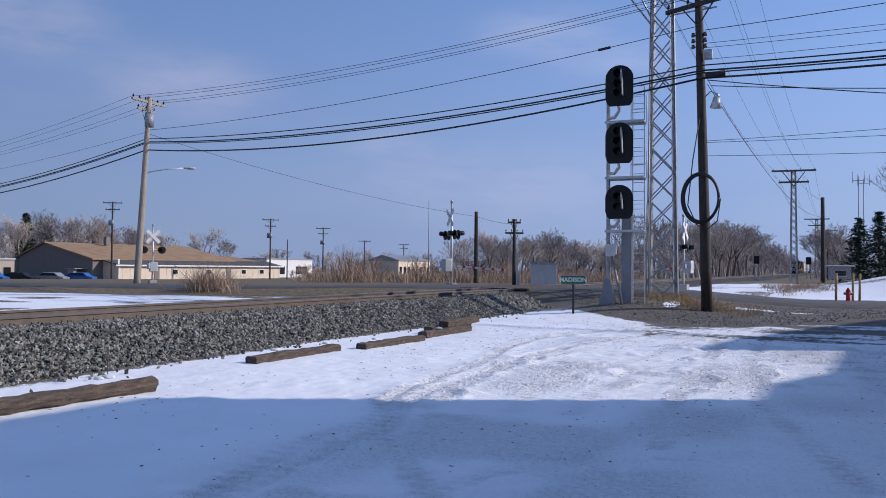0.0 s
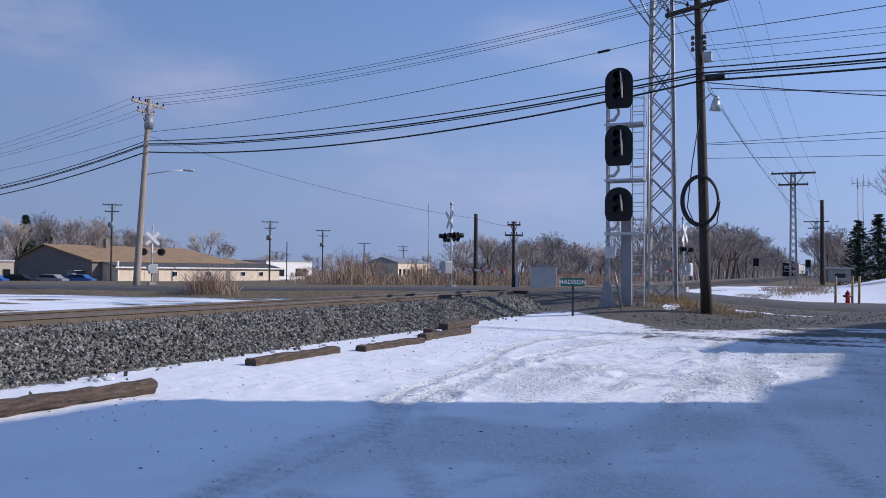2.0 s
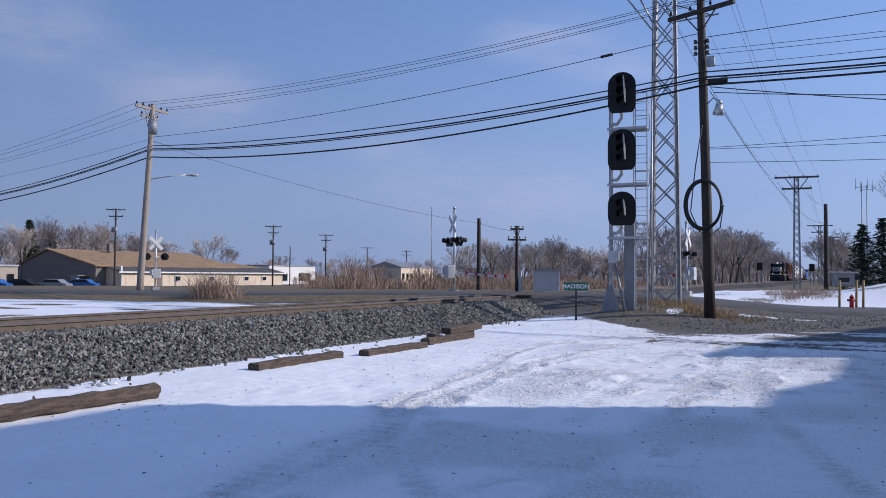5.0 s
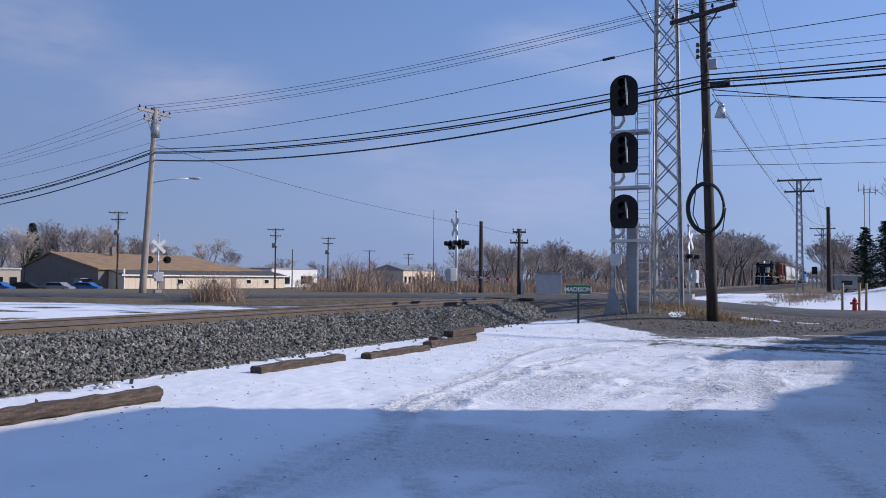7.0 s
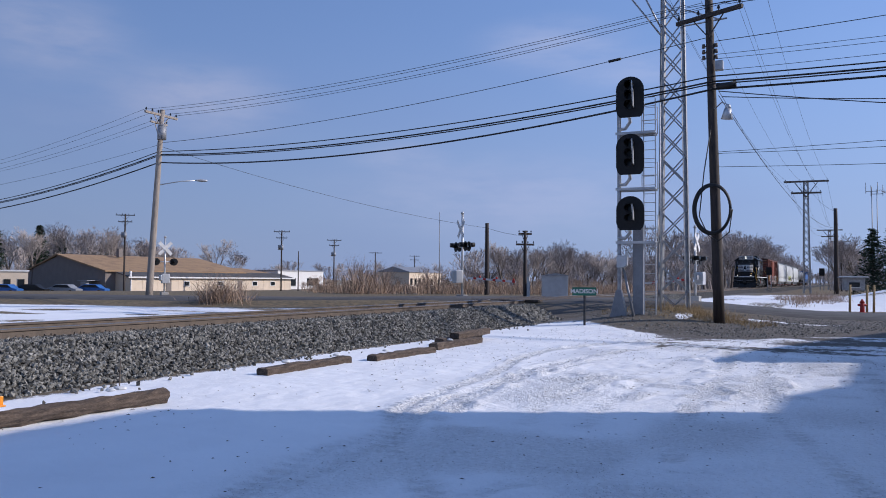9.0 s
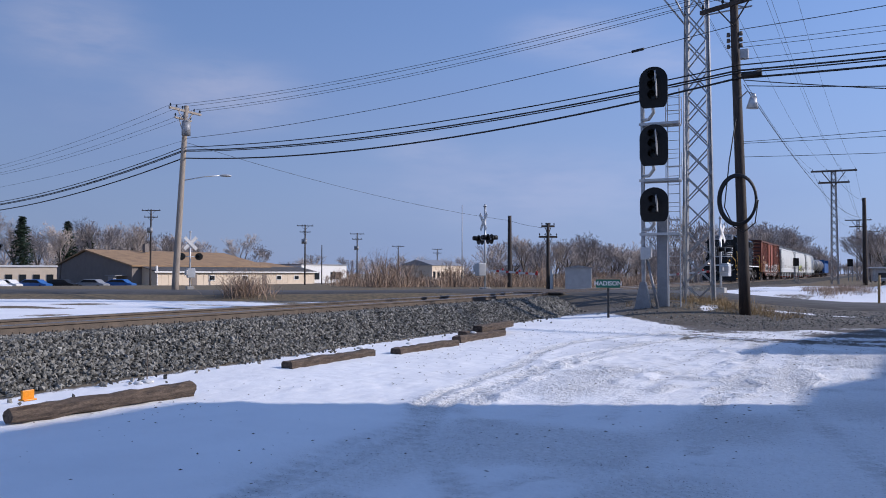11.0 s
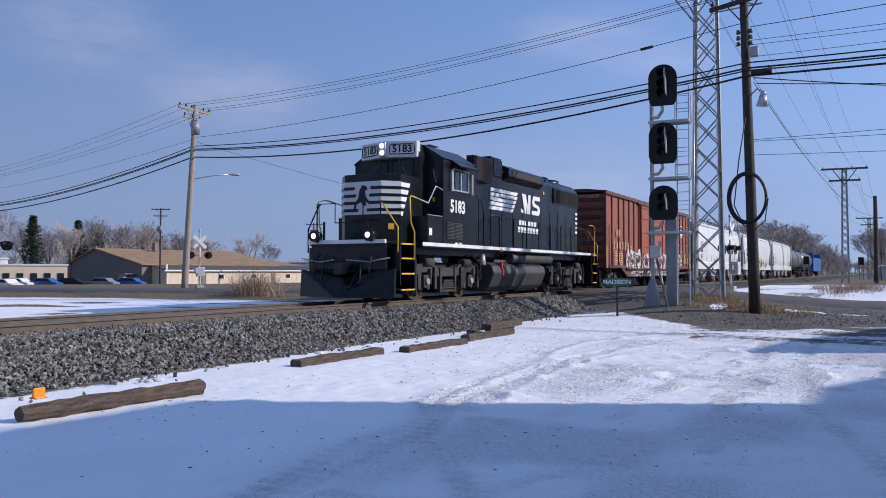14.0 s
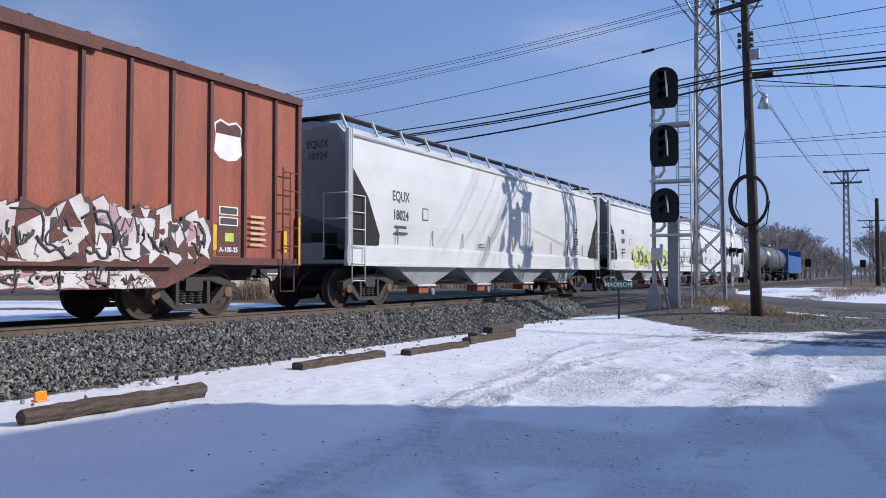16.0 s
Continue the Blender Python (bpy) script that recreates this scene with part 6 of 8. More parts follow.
def loco_truck(parent, yc):
    t = new("truck")
    t.parent = parent
    t.location = (0, yc, 0)
    t.empty_display_size = 0.2
    for dy in (-1.372, 1.372):
        put_wheels(t, dy, 0.508, WHEEL_L)
    for s in (-1, 1):
        lo, hi = sorted((s * 0.98, s * 1.16))
        bm = bmesh.new()
        prism(bm, [(-1.95, 0.72), (-1.95, 0.95), (-1.6, 1.02), (-0.8, 1.02), (-0.62, 0.92), (0.62, 0.92), (0.8, 1.02), (1.6, 1.02), (1.95, 0.95), (1.95, 0.72), (1.72, 0.72), (1.68, 0.3), (1.55, 0.3), (1.52, 0.78), (1.22, 0.78), (1.19, 0.3), (1.06, 0.3), (0.98, 0.74), (0.55, 0.66), (-0.55, 0.66), (-0.98, 0.74), (-1.06, 0.3), (-1.19, 0.3), (-1.22, 0.78), (-1.52, 0.78), (-1.55, 0.3), (-1.68, 0.3), (-1.72, 0.72)], "x", lo, hi)
        part("sideframe", bm, M["truck"], t, "grimy cast steel truck frame")
        for k in (-1.372, 1.372):
            part("journal_box", blocks(((s * 1.14, k, 0.52), (0.22, 0.3, 0.36))), M["truck"], t, bevel=0.03)
            part("bearing_cap", made(cyl, (s * 1.24, k, 0.52), (s * 1.31, k, 0.52), 0.11, 0.09, 12), M["galv"], t)
            part("damper", made(cyl, (s * 1.22, k + 0.24, 0.42), (s * 1.22, k + 0.24, 0.88), 0.045, n=8), M["truck"], t)
            part("brake_cylinder", made(cyl, (s * 1.14, k * 0.86 - 0.25, 1.06), (s * 1.14, k * 0.86 + 0.25, 1.06), 0.13, 0.13, 12), M["truck"], t)
            each("brake_hanger", M["truck"], t, ((s * 1.2, k * 0.6, 0.62), (0.06, 0.12, 0.62)), ((s * 1.2, k * 1.42, 0.55), (0.05, 0.09, 0.5)))
        for i in range(5):
            part("spring_leaf", blocks(((s * 1.12, 0, 0.32 + i * 0.055), (0.16, 0.78 - i * 0.06, 0.035))), M["truck"], t)
        part("spring_hanger", blocks(((s * 1.14, -0.45, 0.55), (0.12, 0.1, 0.72)), ((s * 1.14, 0.45, 0.55), (0.12, 0.1, 0.72)), ((s * 1.14, 0, 0.24), (0.14, 0.95, 0.06))), M["truck"], t)
        part("sand_pipe", bars(0.022, [(s * 1.2, 1.9, 1.15), (s * 1.25, 2.0, 0.7), (s * 1.0, 1.75, 0.2)]), M["under"], t)
        part("sand_pipe", bars(0.022, [(s * 1.2, -1.9, 1.15), (s * 1.25, -2.0, 0.7), (s * 1.0, -1.85, 0.2)]), M["under"], t)
        part("air_hose", bars(0.022, [(s * 1.22, 1.5, 1.1), (s * 1.28, 1.78, 0.95), (s * 1.25, 1.82, 0.5), (s * 1.2, 1.6, 0.25)]), M["under"], t)
    part("bolster", blocks(((0, 0, 0.8), (1.9, 0.6, 0.4)), ((0, 0, 1.1), (0.9, 0.9, 0.3))), M["under"], t)
    for k in (-1.372, 1.372):
        part("traction_motor", made(cyl, (-0.6, k * 0.55, 0.52), (0.6, k * 0.55, 0.52), 0.38, n=14), M["under"], t)


def locomotive():
    T = thing("locomotive", pose(0, 0, RAIL_Z), "black diesel road locomotive with white stripes, headlights lit", "locomotive")
    # underframe and walkway
    part("underframe", blocks(((0, 0, 1.44), (2.0, 17.0, 0.34)), ((0, 0, 1.53), (3.02, 14.5, 0.14)), ((0, -7.95, 1.53), (2.0, 1.5, 0.12)), ((0, 7.95, 1.53), (2.0, 1.5, 0.12))), M["loco"], T, bevel=0.01)
    for s in (-1, 1):
        part("sill_stripe", blocks(((s * 1.516, 0, 1.55), (0.012, 14.5, 0.1))), M["loco_white"], T, "white stripe along the frame edge")
    # nose
    bm = bmesh.new()
    prism(bm, [(-0.98, -6.2), (-0.98, -7.5), (-0.6, -7.9), (0.6, -7.9), (0.98, -7.5), (0.98, -6.2)], "z", 1.6, 3.46)
    nose = part("nose", bm, M["loco"], T, "black low nose with white stripes", bevel=0.02)
    # stripes: three dark gaps in a white band, an emblem area kept white
    part("nose_band", blocks(((0.0, -7.906, 2.8), (1.2, 0.008, 0.9))), M["nose_shaded"], nose)
    for sd in (-1, 1):
        part("chamfer_band", made(prism, [(sd * 0.6, -7.904), (sd * 0.983, -7.502), (sd * 0.99, -7.506), (sd * 0.604, -7.912)], "z", 2.35, 3.25), M["nose_shaded"], nose)
        for k in range(4):
            z = 3.07 - k * 0.2
            part("stripe", blocks(((sd * (0.43 - 0.02 * k), -7.914, z), (0.34 + 0.04 * k, 0.008, 0.085))), M["loco"], nose)
            part("chamfer_stripe", made(prism, [(sd * 0.602, -7.91), (sd * 0.99, -7.505), (sd * 0.996, -7.51), (sd * 0.606, -7.918)], "z", z - 0.042, z + 0.042), M["loco"], nose)
        for k in range(5):
            z = 3.17 - k * 0.2
            lat = 0.981 if sd > 0 else -0.985
            part("side_stripe", side_patch([[(-7.5, z - 0.06), (-7.5, z + 0.06), (-7.02 - 0.09 * k, z + 0.06), (-7.08 - 0.09 * k, z - 0.06)]], lat), M["loco_white"], nose)
    bm = bmesh.new()
    prism(bm, [(-0.3, 2.44), (-0.24, 2.48), (-0.2, 2.62), (-0.06, 2.7), (0.04, 2.58), (0.12, 2.6), (0.1, 2.72), (0.18, 2.66), (0.2, 2.72), (0.1, 2.84), (0.08, 3.0), (0.16, 3.02), (0.12, 3.12), (0.0, 3.16), (-0.1, 3.02), (-0.14, 2.8), (-0.26, 2.66)], "y", -7.922, -7.912)
    part("emblem", bm, M["loco"], nose, "plain dark emblem shape")
    part("nose_label", blocks(((0.8, -7.72, 2.02), (0.16, 0.02, 0.16), Matrix.Rotation(radians(46), 3, "Z"))), M["yellow"], nose)
    part("nose_grab", bars(0.014, [(-0.5, -7.93, 2.2), (-0.5, -7.98, 2.2), (0.5, -7.98, 2.2), (0.5, -7.93, 2.2)]), M["loco"], nose)
    part("nose_hatch", blocks(((0.1, -7.2, 3.49), (0.5, 0.3, 0.09))), M["loco"], nose, bevel=0.02)
    # cab
    prof = [(-1.51, 1.6), (1.51, 1.6), (1.51, 4.03), (0.86, 4.42), (0.4, 4.52), (-0.4, 4.52), (-0.86, 4.42), (-1.51, 4.03)]
    wy0, wy1, wz0, wz1 = -5.5, -4.5, 3.17, 3.78
    cab = new("cab")
    cab.parent = T
    cab.empty_display_size = 0.2
    for s in (-1, 1):
        part("cab_side", blocks(((s * 1.49, -5.03, (1.6 + wz0) / 2), (0.05, 2.1, wz0 - 1.6)), ((s * 1.49, -5.03, (4.03 + wz1) / 2), (0.05, 2.1, 4.03 - wz1)), ((s * 1.49, (-6.08 + wy0) / 2, (wz0 + wz1) / 2), (0.05, wy0 + 6.08, wz1 - wz0)), ((s * 1.49, (wy1 - 3.98) / 2, (wz0 + wz1) / 2), (0.05, -3.98 - wy1, wz1 - wz0))), M["loco"], cab)
        win = part("window_frame", blocks(((s * 1.52, (wy0 + wy1) / 2, wz0), (0.03, 1.06, 0.04)), ((s * 1.52, (wy0 + wy1) / 2, wz1), (0.03, 1.06, 0.04)), ((s * 1.52, (wy0 + wy1) / 2, (wz0 + wz1) / 2), (0.04, 0.04, 0.6)), ((s * 1.52, wy0, (wz0 + wz1) / 2), (0.03, 0.05, 0.62)), ((s * 1.52, wy1, (wz0 + wz1) / 2), (0.03, 0.05, 0.62))), M["chrome"], cab, "bright metal sliding window frame")
        for k in (-1, 1):
            g = part("pane", blocks(((s * 1.5, (wy0 + wy1) / 2 + k * 0.25, (wz0 + wz1) / 2), (0.008, 0.46, 0.56))), CAB_GLASS, win)
            g.visible_shadow = False
        for yy in (-5.66, -4.36):
            part("wind_deflector", blocks(((s * 1.56, yy, 3.42), (0.09, 0.07, 0.62))), M["chrome"], cab, "silver-edged wind deflector", bevel=0.01)
        bm = bmesh.new()
        prism(bm, [(s * 1.52, 4.0), (s * 1.53, 4.03), (s * 1.82, 3.84), (s * 1.8, 3.81)], "y", -5.62, -4.34)
        part("sunshade", bm, M["loco"], cab)
    for q in ((-6.08, -6.03), (-4.03, -3.98)):
        part("bulkhead", made(prism, prof, "y", *q), M["loco"], cab)
    bm = bmesh.new()
    outer = [(-1.56, 4.02), (-0.88, 4.45), (-0.4, 4.56), (0.4, 4.56), (0.88, 4.45), (1.56, 4.02)]
    prism(bm, outer + [(1.5, 3.98), (0.85, 4.38), (-0.85, 4.38), (-1.5, 3.98)], "y", -6.12, -3.93)
    part("roof", bm, M["loco"], cab, bevel=0.01)
    part("cab_seat", blocks(((0.75, -4.7, 3.1), (0.5, 0.5, 0.7)), ((0.2, -5.4, 2.9), (0.4, 0.4, 0.7))), M["cab_dark"], cab)
    part("cab_floor", blocks(((0, -5.03, 2.3), (2.9, 2.0, 0.05))), M["cab_dark"], cab)
    # front of the cab: centre panel with number boards, windscreens, side door set back
    prof2 = [(-0.96, 1.6), (0.96, 1.6), (1.0, 4.06), (0.84, 4.46), (-0.84, 4.46), (-1.0, 4.06)]
    part("cab_front", made(prism, prof2, "y", -6.5, -6.05), M["loco"], cab, bevel=0.01)
    for s in (-1, 1):
        bm = bmesh.new()
        prism(bm, [(0, -6.92), (s * 0.94, -6.6), (s * 0.94, -6.4), (0, -6.4)], "z", 4.04, 4.5)
        nb = part("number_board", bm, M["nose_shaded"], cab, "white number board with black figures", bevel=0.012)
        ang = s * 18.8
        part("board_outline", bars(0.014, [Vector((s * (0.54 + a), -6.92 + 0.3404 * (0.54 + a) - 0.006, 4.27 + b)) for a, b in ((-0.3, -0.14), (0.3, -0.14), (0.34, -0.1), (0.34, 0.1), (0.3, 0.14), (-0.3, 0.14), (-0.34, 0.1), (-0.34, -0.1), (-0.3, -0.14))]), M["black"], nb)
        front_sign(cab, "5183", 0.29, M["black"], s * 0.545, -6.742, 4.27, ang, 1.02, 0.006)
        part("windscreen", blocks(((s * 0.42, -6.505, 3.73), (0.68, 0.012, 0.46))), M["glass_dark"], cab)
        part("windscreen_rim", bars(0.016, [(s * 0.08, -6.51, 3.5), (s * 0.76, -6.51, 3.5), (s * 0.76, -6.51, 3.96), (s * 0.08, -6.51, 3.96), (s * 0.08, -6.51, 3.5)]), M["rubber"], cab)
        part("wiper", bars(0.01, [(s * 0.3, -6.53, 3.98), (s * 0.55, -6.54, 3.62)]), M["galv"], cab)
        dr = part("cab_door", blocks(((s * 1.22, -6.09, 2.9), (0.44, 0.03, 1.7))), M["loco"], cab)
        part("door_window", blocks(((s * 1.22, -6.11, 3.42), (0.28, 0.01, 0.62))), M["glass_dark"], dr, bevel=0.03)
        part("door_wiper", bars(0.009, [(s * 1.2, -6.13, 3.75), (s * 1.3, -6.13, 3.35)]), M["galv"], dr)
        part("door_label", blocks(((s * 1.22, -6.112, 2.86), (0.07, 0.01, 0.12))), M["yellow"], dr)
    hl = part("headlight_case", blocks(((0, -6.92, 4.27), (0.24, 0.08, 0.42))), M["chrome"], cab, bevel=0.04)
    for k in (-1, 1):
        part("headlight", made(cyl, (0, -6.955, 4.27 + k * 0.1), (0, -6.98, 4.27 + k * 0.1), 0.08, 0.07, 16), M["lamp_on"], hl, "lit headlight")
    part("horn", bars(0.03, [(0.1, -5.4, 4.62), (0.1, -4.9, 4.66)], [(0.25, -5.3, 4.6), (0.25, -4.8, 4.64)]), M["loco"], cab)
    each("antenna_plate", M["tank"], cab, ((0.45, -5.0, 4.59), (0.35, 0.5, 0.03)), ((-0.2, -4.5, 4.59), (0.3, 0.3, 0.06)))
    side_sign(cab, "5183", 0.5, M["loco_white"], -5.18, 2.68, 1.516, 0.95, 0.018)
    part("louvre_panel", blocks(((1.522, -5.4, 1.98), (0.012, 1.04, 0.54))), M["loco"], cab)
    for c in (-5.65, -5.15):
        for i in range(12):
            part("louvre", blocks(((1.533, c, 1.75 + i * 0.041), (0.016, 0.46, 0.02))), M["tank"], cab)
    for y0 in (-5.3, -5.05):
        part("label", blocks(((1.53, y0, 1.62), (0.004, 0.16, 0.05))), M["loco_white"], cab)
    # side box below the walkway door, nose step well
    for s in (-1, 1):
        part("battery_box", blocks(((s * 1.2, -6.5, 1.98), (0.6, 0.9, 0.72))), M["loco"], T, bevel=0.015)
        part("box_rail", bars(0.014, [(s * 1.5, -6.95, 2.36), (s * 1.5, -6.1, 2.36)]), M["galv"], T)
    part("label", blocks(((1.505, -6.8, 1.9), (0.006, 0.16, 0.2))), M["loco_white"], T)
    # long hood
    hood = part("hood", made(prism, [(-0.93, 1.6), (0.93, 1.6), (0.93, 4.22), (0.8, 4.36), (-0.8, 4.36), (-0.93, 4.22)], "y", -3.98, 7.22), M["loco"], T, "black long hood with access doors", bevel=0.015)
    for s in (-1, 1):
        for i in range(11):
            part("access_door", blocks(((s * 0.937, -3.08 + i * 0.92, 2.42), (0.012, 0.86, 1.5))), M["loco"], hood)
    for i in range(11):
        part("latch", blocks(((0.948, -3.5 + i * 0.92 + 0.78, 2.5), (0.02, 0.04, 0.1)), ((0.948, -3.5 + i * 0.92 + 0.78, 1.95), (0.02, 0.04, 0.1))), M["tank"], hood)
    for s in (-1, 1):
        part("intake_box", blocks(((s * 0.98, -2.62, 4.12), (0.3, 1.34, 0.8))), M["loco"], hood, bevel=0.02)
        for i in range(16):
            part("intake_slat", blocks(((s * 1.14, -3.22 + i * 0.08, 4.12), (0.03, 0.03, 0.72))), M["grille"], hood)
        part("dust_box", blocks(((s * 0.72, -1.32, 4.36), (0.5, 0.9, 0.66))), M["loco"], hood, bevel=0.03)
        part("dust_door", blocks(((s * 0.985, -1.2, 4.34), (0.02, 0.7, 0.56))), M["loco"], hood, bevel=0.01)
        bm = bmesh.new()
        prism(bm, [(s * 0.9, 4.36), (s * 0.94, 3.95), (s * 1.13, 4.12), (s * 1.13, 4.4), (s * 0.85, 4.52)], "y", -0.6, 2.75)
        part("brake_blister", bm, M["loco"], hood, bevel=0.015)
        part("blister_grille", blocks(((s * 1.134, 1.1, 4.24), (0.012, 2.7, 0.2))), M["grille"], hood)
        part("radiator_frame", blocks(((s * 0.95, 5.72, 3.86), (0.05, 2.98, 0.62))), M["loco"], hood, bevel=0.01)
        for i in range(40):
            part("radiator_slat", blocks(((s * 0.985, 4.3 + i * 0.073, 3.86), (0.02, 0.028, 0.54))), M["grille"], hood)
        for yy in (-1.9, 3.2):
            part("reflector", blocks(((s * 0.945, yy, 3.86), (0.006, 0.12, 0.12))), M["yellow"], hood)
    part("hood_top_box", blocks(((0, 1.0, 4.46), (1.5, 3.2, 0.22)), ((0, 5.5, 4.4), (1.5, 3.3, 0.12))), M["loco"], hood, bevel=0.03)
    for y in (0.9, 4.5, 5.75):
        bm = bmesh.new()
        cyl(bm, (0, y, 4.4), (0, y, 4.62), 0.6, 0.6, 24)
        cyl(bm, (0, y, 4.62), (0, y, 4.66), 0.6, 0.5, 24)
        part("fan_housing", bm, M["loco"], hood)
    part("exhaust_stack", blocks(((0, -1.0, 4.45), (0.5, 0.9, 0.24)), ((0, 2.3, 4.5), (0.4, 0.6, 0.24))), M["rust"], hood)
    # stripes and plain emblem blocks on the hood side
    for s in (-1, 1):
        lat = 0.945 if s > 0 else -0.949
        for k in range(5):
            z = 3.58 - k * 0.155
            e = 0.66 - k * 0.12 - (0.1 if k == 0 else 0)
            part("stripe", side_patch([[(-1.74 - 0.015 * k, z - 0.058), (-1.7 - 0.015 * k, z + 0.058), (e + 0.08, z + 0.058), (e - 0.06, z - 0.058)]], lat), M["loco_white"], hood, "white stripe")
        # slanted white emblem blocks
        for poly in ([(0.9, 3.0), (0.98, 3.12), (1.16, 3.02), (1.1, 2.94)], [(1.0, 3.66), (1.25, 3.66), (1.42, 3.3), (1.42, 2.94), (1.3, 2.94)], [(1.25, 3.66), (1.36, 3.66), (1.76, 2.94), (1.5, 2.94), (1.42, 3.3)],
                     [(1.62, 3.66), (1.86, 3.66), (1.78, 2.94), (1.62, 2.94), (1.6, 3.2)], [(2.02, 3.5), (2.14, 3.66), (2.78, 3.66), (2.78, 3.5)], [(2.02, 3.5), (2.22, 3.5), (2.26, 3.38), (2.1, 3.26), (2.0, 3.38)],
                     [(2.1, 3.26), (2.26, 3.38), (2.72, 3.3), (2.8, 3.18), (2.56, 3.2)], [(2.56, 3.2), (2.8, 3.18), (2.76, 3.02), (2.64, 2.94), (2.54, 3.1)], [(1.96, 2.94), (1.98, 3.1), (2.54, 3.1), (2.64, 2.94)]):
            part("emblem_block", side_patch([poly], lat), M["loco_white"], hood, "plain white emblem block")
        for y0, z, n in ((0.72, 2.6, 6), (0.62, 2.33, 7)):
            for i in range(n):
                yy = y0 + i * 0.29
                part("writing_bar", side_patch([[(yy, z - 0.1), (yy + 0.03, z + 0.1), (yy + 0.25, z + 0.1), (yy + 0.22, z - 0.1)]], lat), M["loco_white"], hood)
        for k in range(5):
            part("rear_stripe", side_patch([[(6.92, 3.24 - k * 0.2), (6.92, 3.34 - k * 0.2), (7.18, 3.34 - k * 0.2), (7.18, 3.24 - k * 0.2)]], lat), M["loco_white"], hood)
        # handrails
        posts = [-3.3 + i * 1.17 for i in range(9)]
        for y in posts:
            part("stanchion", blocks(((s * 1.47, y, 2.08), (0.04, 0.05, 1.0))), M["loco"], T)
        part("handrail", bars(0.019, [(s * 1.47, -3.9, 3.1), (s * 1.47, -3.55, 3.08), (s * 1.47, -3.3, 2.6)] + [(s * 1.47, y, 2.6) for y in posts[1:]] + [(s * 1.47, 6.4, 2.6), (s * 1.47, 6.9, 2.35), (s * 1.47, 8.2, 2.35)]), M["loco"], T)
        # steps at both ends
        for e in (-1, 1):
            yc = e * 7.95
            st = part("step_well", blocks(((s * 0.8, yc, 0.9), (0.06, 0.8, 1.2))), M["loco"], T)
            each("step_side", M["loco"], st, ((s * 1.0, e * 7.58, 0.9), (0.95, 0.06, 1.25)), ((s * 1.0, e * 8.32, 0.95), (0.95, 0.04, 1.0)))
            for z in (0.32, 0.74, 1.14, 1.52):
                part("tread", blocks(((s * 1.25, yc, z), (0.42, 0.74, 0.03))), M["under"], st)
                part("tread_edge", blocks(((s * 1.47, yc, z), (0.03, 0.66 if e < 0 else 0.5, 0.04))), M["yellow"], st, "yellow step edge")
            part("grab_iron", bars(0.02, [(s * 1.53, e * 7.72, 1.1), (s * 1.53, e * 7.72, 1.85), (s * 1.5, e * 7.86, 2.1), (s * 1.5, e * 7.9, 2.75), (s * 1.42, e * 7.7, 2.82), (s * 1.4, e * 7.35, 2.78)]), M["yellow"], T, "yellow grab iron")
            part("grab_iron", bars(0.02, [(s * 1.45, e * 8.42, 1.3), (s * 1.45, e * 8.42, 1.95), (s * 1.05, e * 8.5, 2.55), (s * 0.95, e * 8.52, 2.62)]), M["yellow"] if s > 0 or e > 0 else M["loco"], T)
        part("cab_grab", bars(0.018, [(s * 1.4, -7.35, 2.78), (s * 1.4, -6.75, 2.7), (s * 1.45, -6.4, 3.2), (s * 1.5, -6.1, 3.12)]), M["galv"], T)
        # tank, reservoirs
        bm = bmesh.new()
        prism(bm, [(s * 0.2, 1.1), (s * 1.15, 1.1), (s * 1.38, 0.98), (s * 1.45, 0.75), (s * 1.28, 0.32), (s * 1.1, 0.17), (s * 0.2, 0.17)], "y", -2.5, 2.1)
        part("fuel_tank", bm, M["tank"], T, "dark grimy fuel tank", bevel=0.05)
        part("air_reservoir", made(cyl, (s * 1.25, -0.85, 1.26), (s * 1.25, 2.95, 1.26), 0.17, 0.17, 16), M["tank"], T, bevel=0.02)
        part("filler", blocks(((s * 1.42, -1.85, 1.0), (0.05, 0.1, 0.24)), ((s * 1.45, -1.8, 0.78), (0.04, 0.09, 0.22)), ((s * 1.52, -2.1, 1.5), (0.02, 0.12, 0.1))), M["red"], T, "red fuel filler handle")
        part("drain_cock", made(cyl, (s * 1.3, -3.1, 1.35), (s * 1.3, -3.1, 1.0), 0.09, 0.14, 10), M["galv"], T)
        part("cable_loop", bars(0.025, [(s * 1.2, -3.7, 1.3), (s * 1.3, -3.25, 1.1), (s * 1.3, -3.2, 0.6), (s * 1.1, -3.6, 0.3)]), M["under"], T)
    # pilots and end platforms
    for e in (-1, 1):
        part("end_sill", blocks(((0, e * 8.56, 1.2), (2.4, 0.1, 0.72))), M["loco"], T, bevel=0.02)
        part("end_stripe", blocks(((0, e * 8.7, 1.58), (2.5, 0.08, 0.1))), M["loco_white"], T, "white edge of the end platform")
        bm = bmesh.new()
        for s in (-1, 1):
            a = [(0, e * 9.2, 0.12), (s * 1.5, e * 8.7, 0.12), (s * 1.5, e * 8.65, 0.86), (0, e * 8.8, 0.62)]
            b = [(0, e * 9.1, 0.12), (s * 1.5, e * 8.62, 0.12), (s * 1.5, e * 8.58, 0.86), (0, e * 8.7, 0.62)]
            va, vb = [bm.verts.new(p) for p in a], [bm.verts.new(p) for p in b]
            bm.faces.new(va)
            bm.faces.new(vb[::-1])
            for i in range(4):
                bm.faces.new((va[i], va[(i + 1) % 4], vb[(i + 1) % 4], vb[i]))
        part("plow", bm, M["loco"], T, "dark steel snow plough pilot")
        coupler(T, e * 8.85, e)
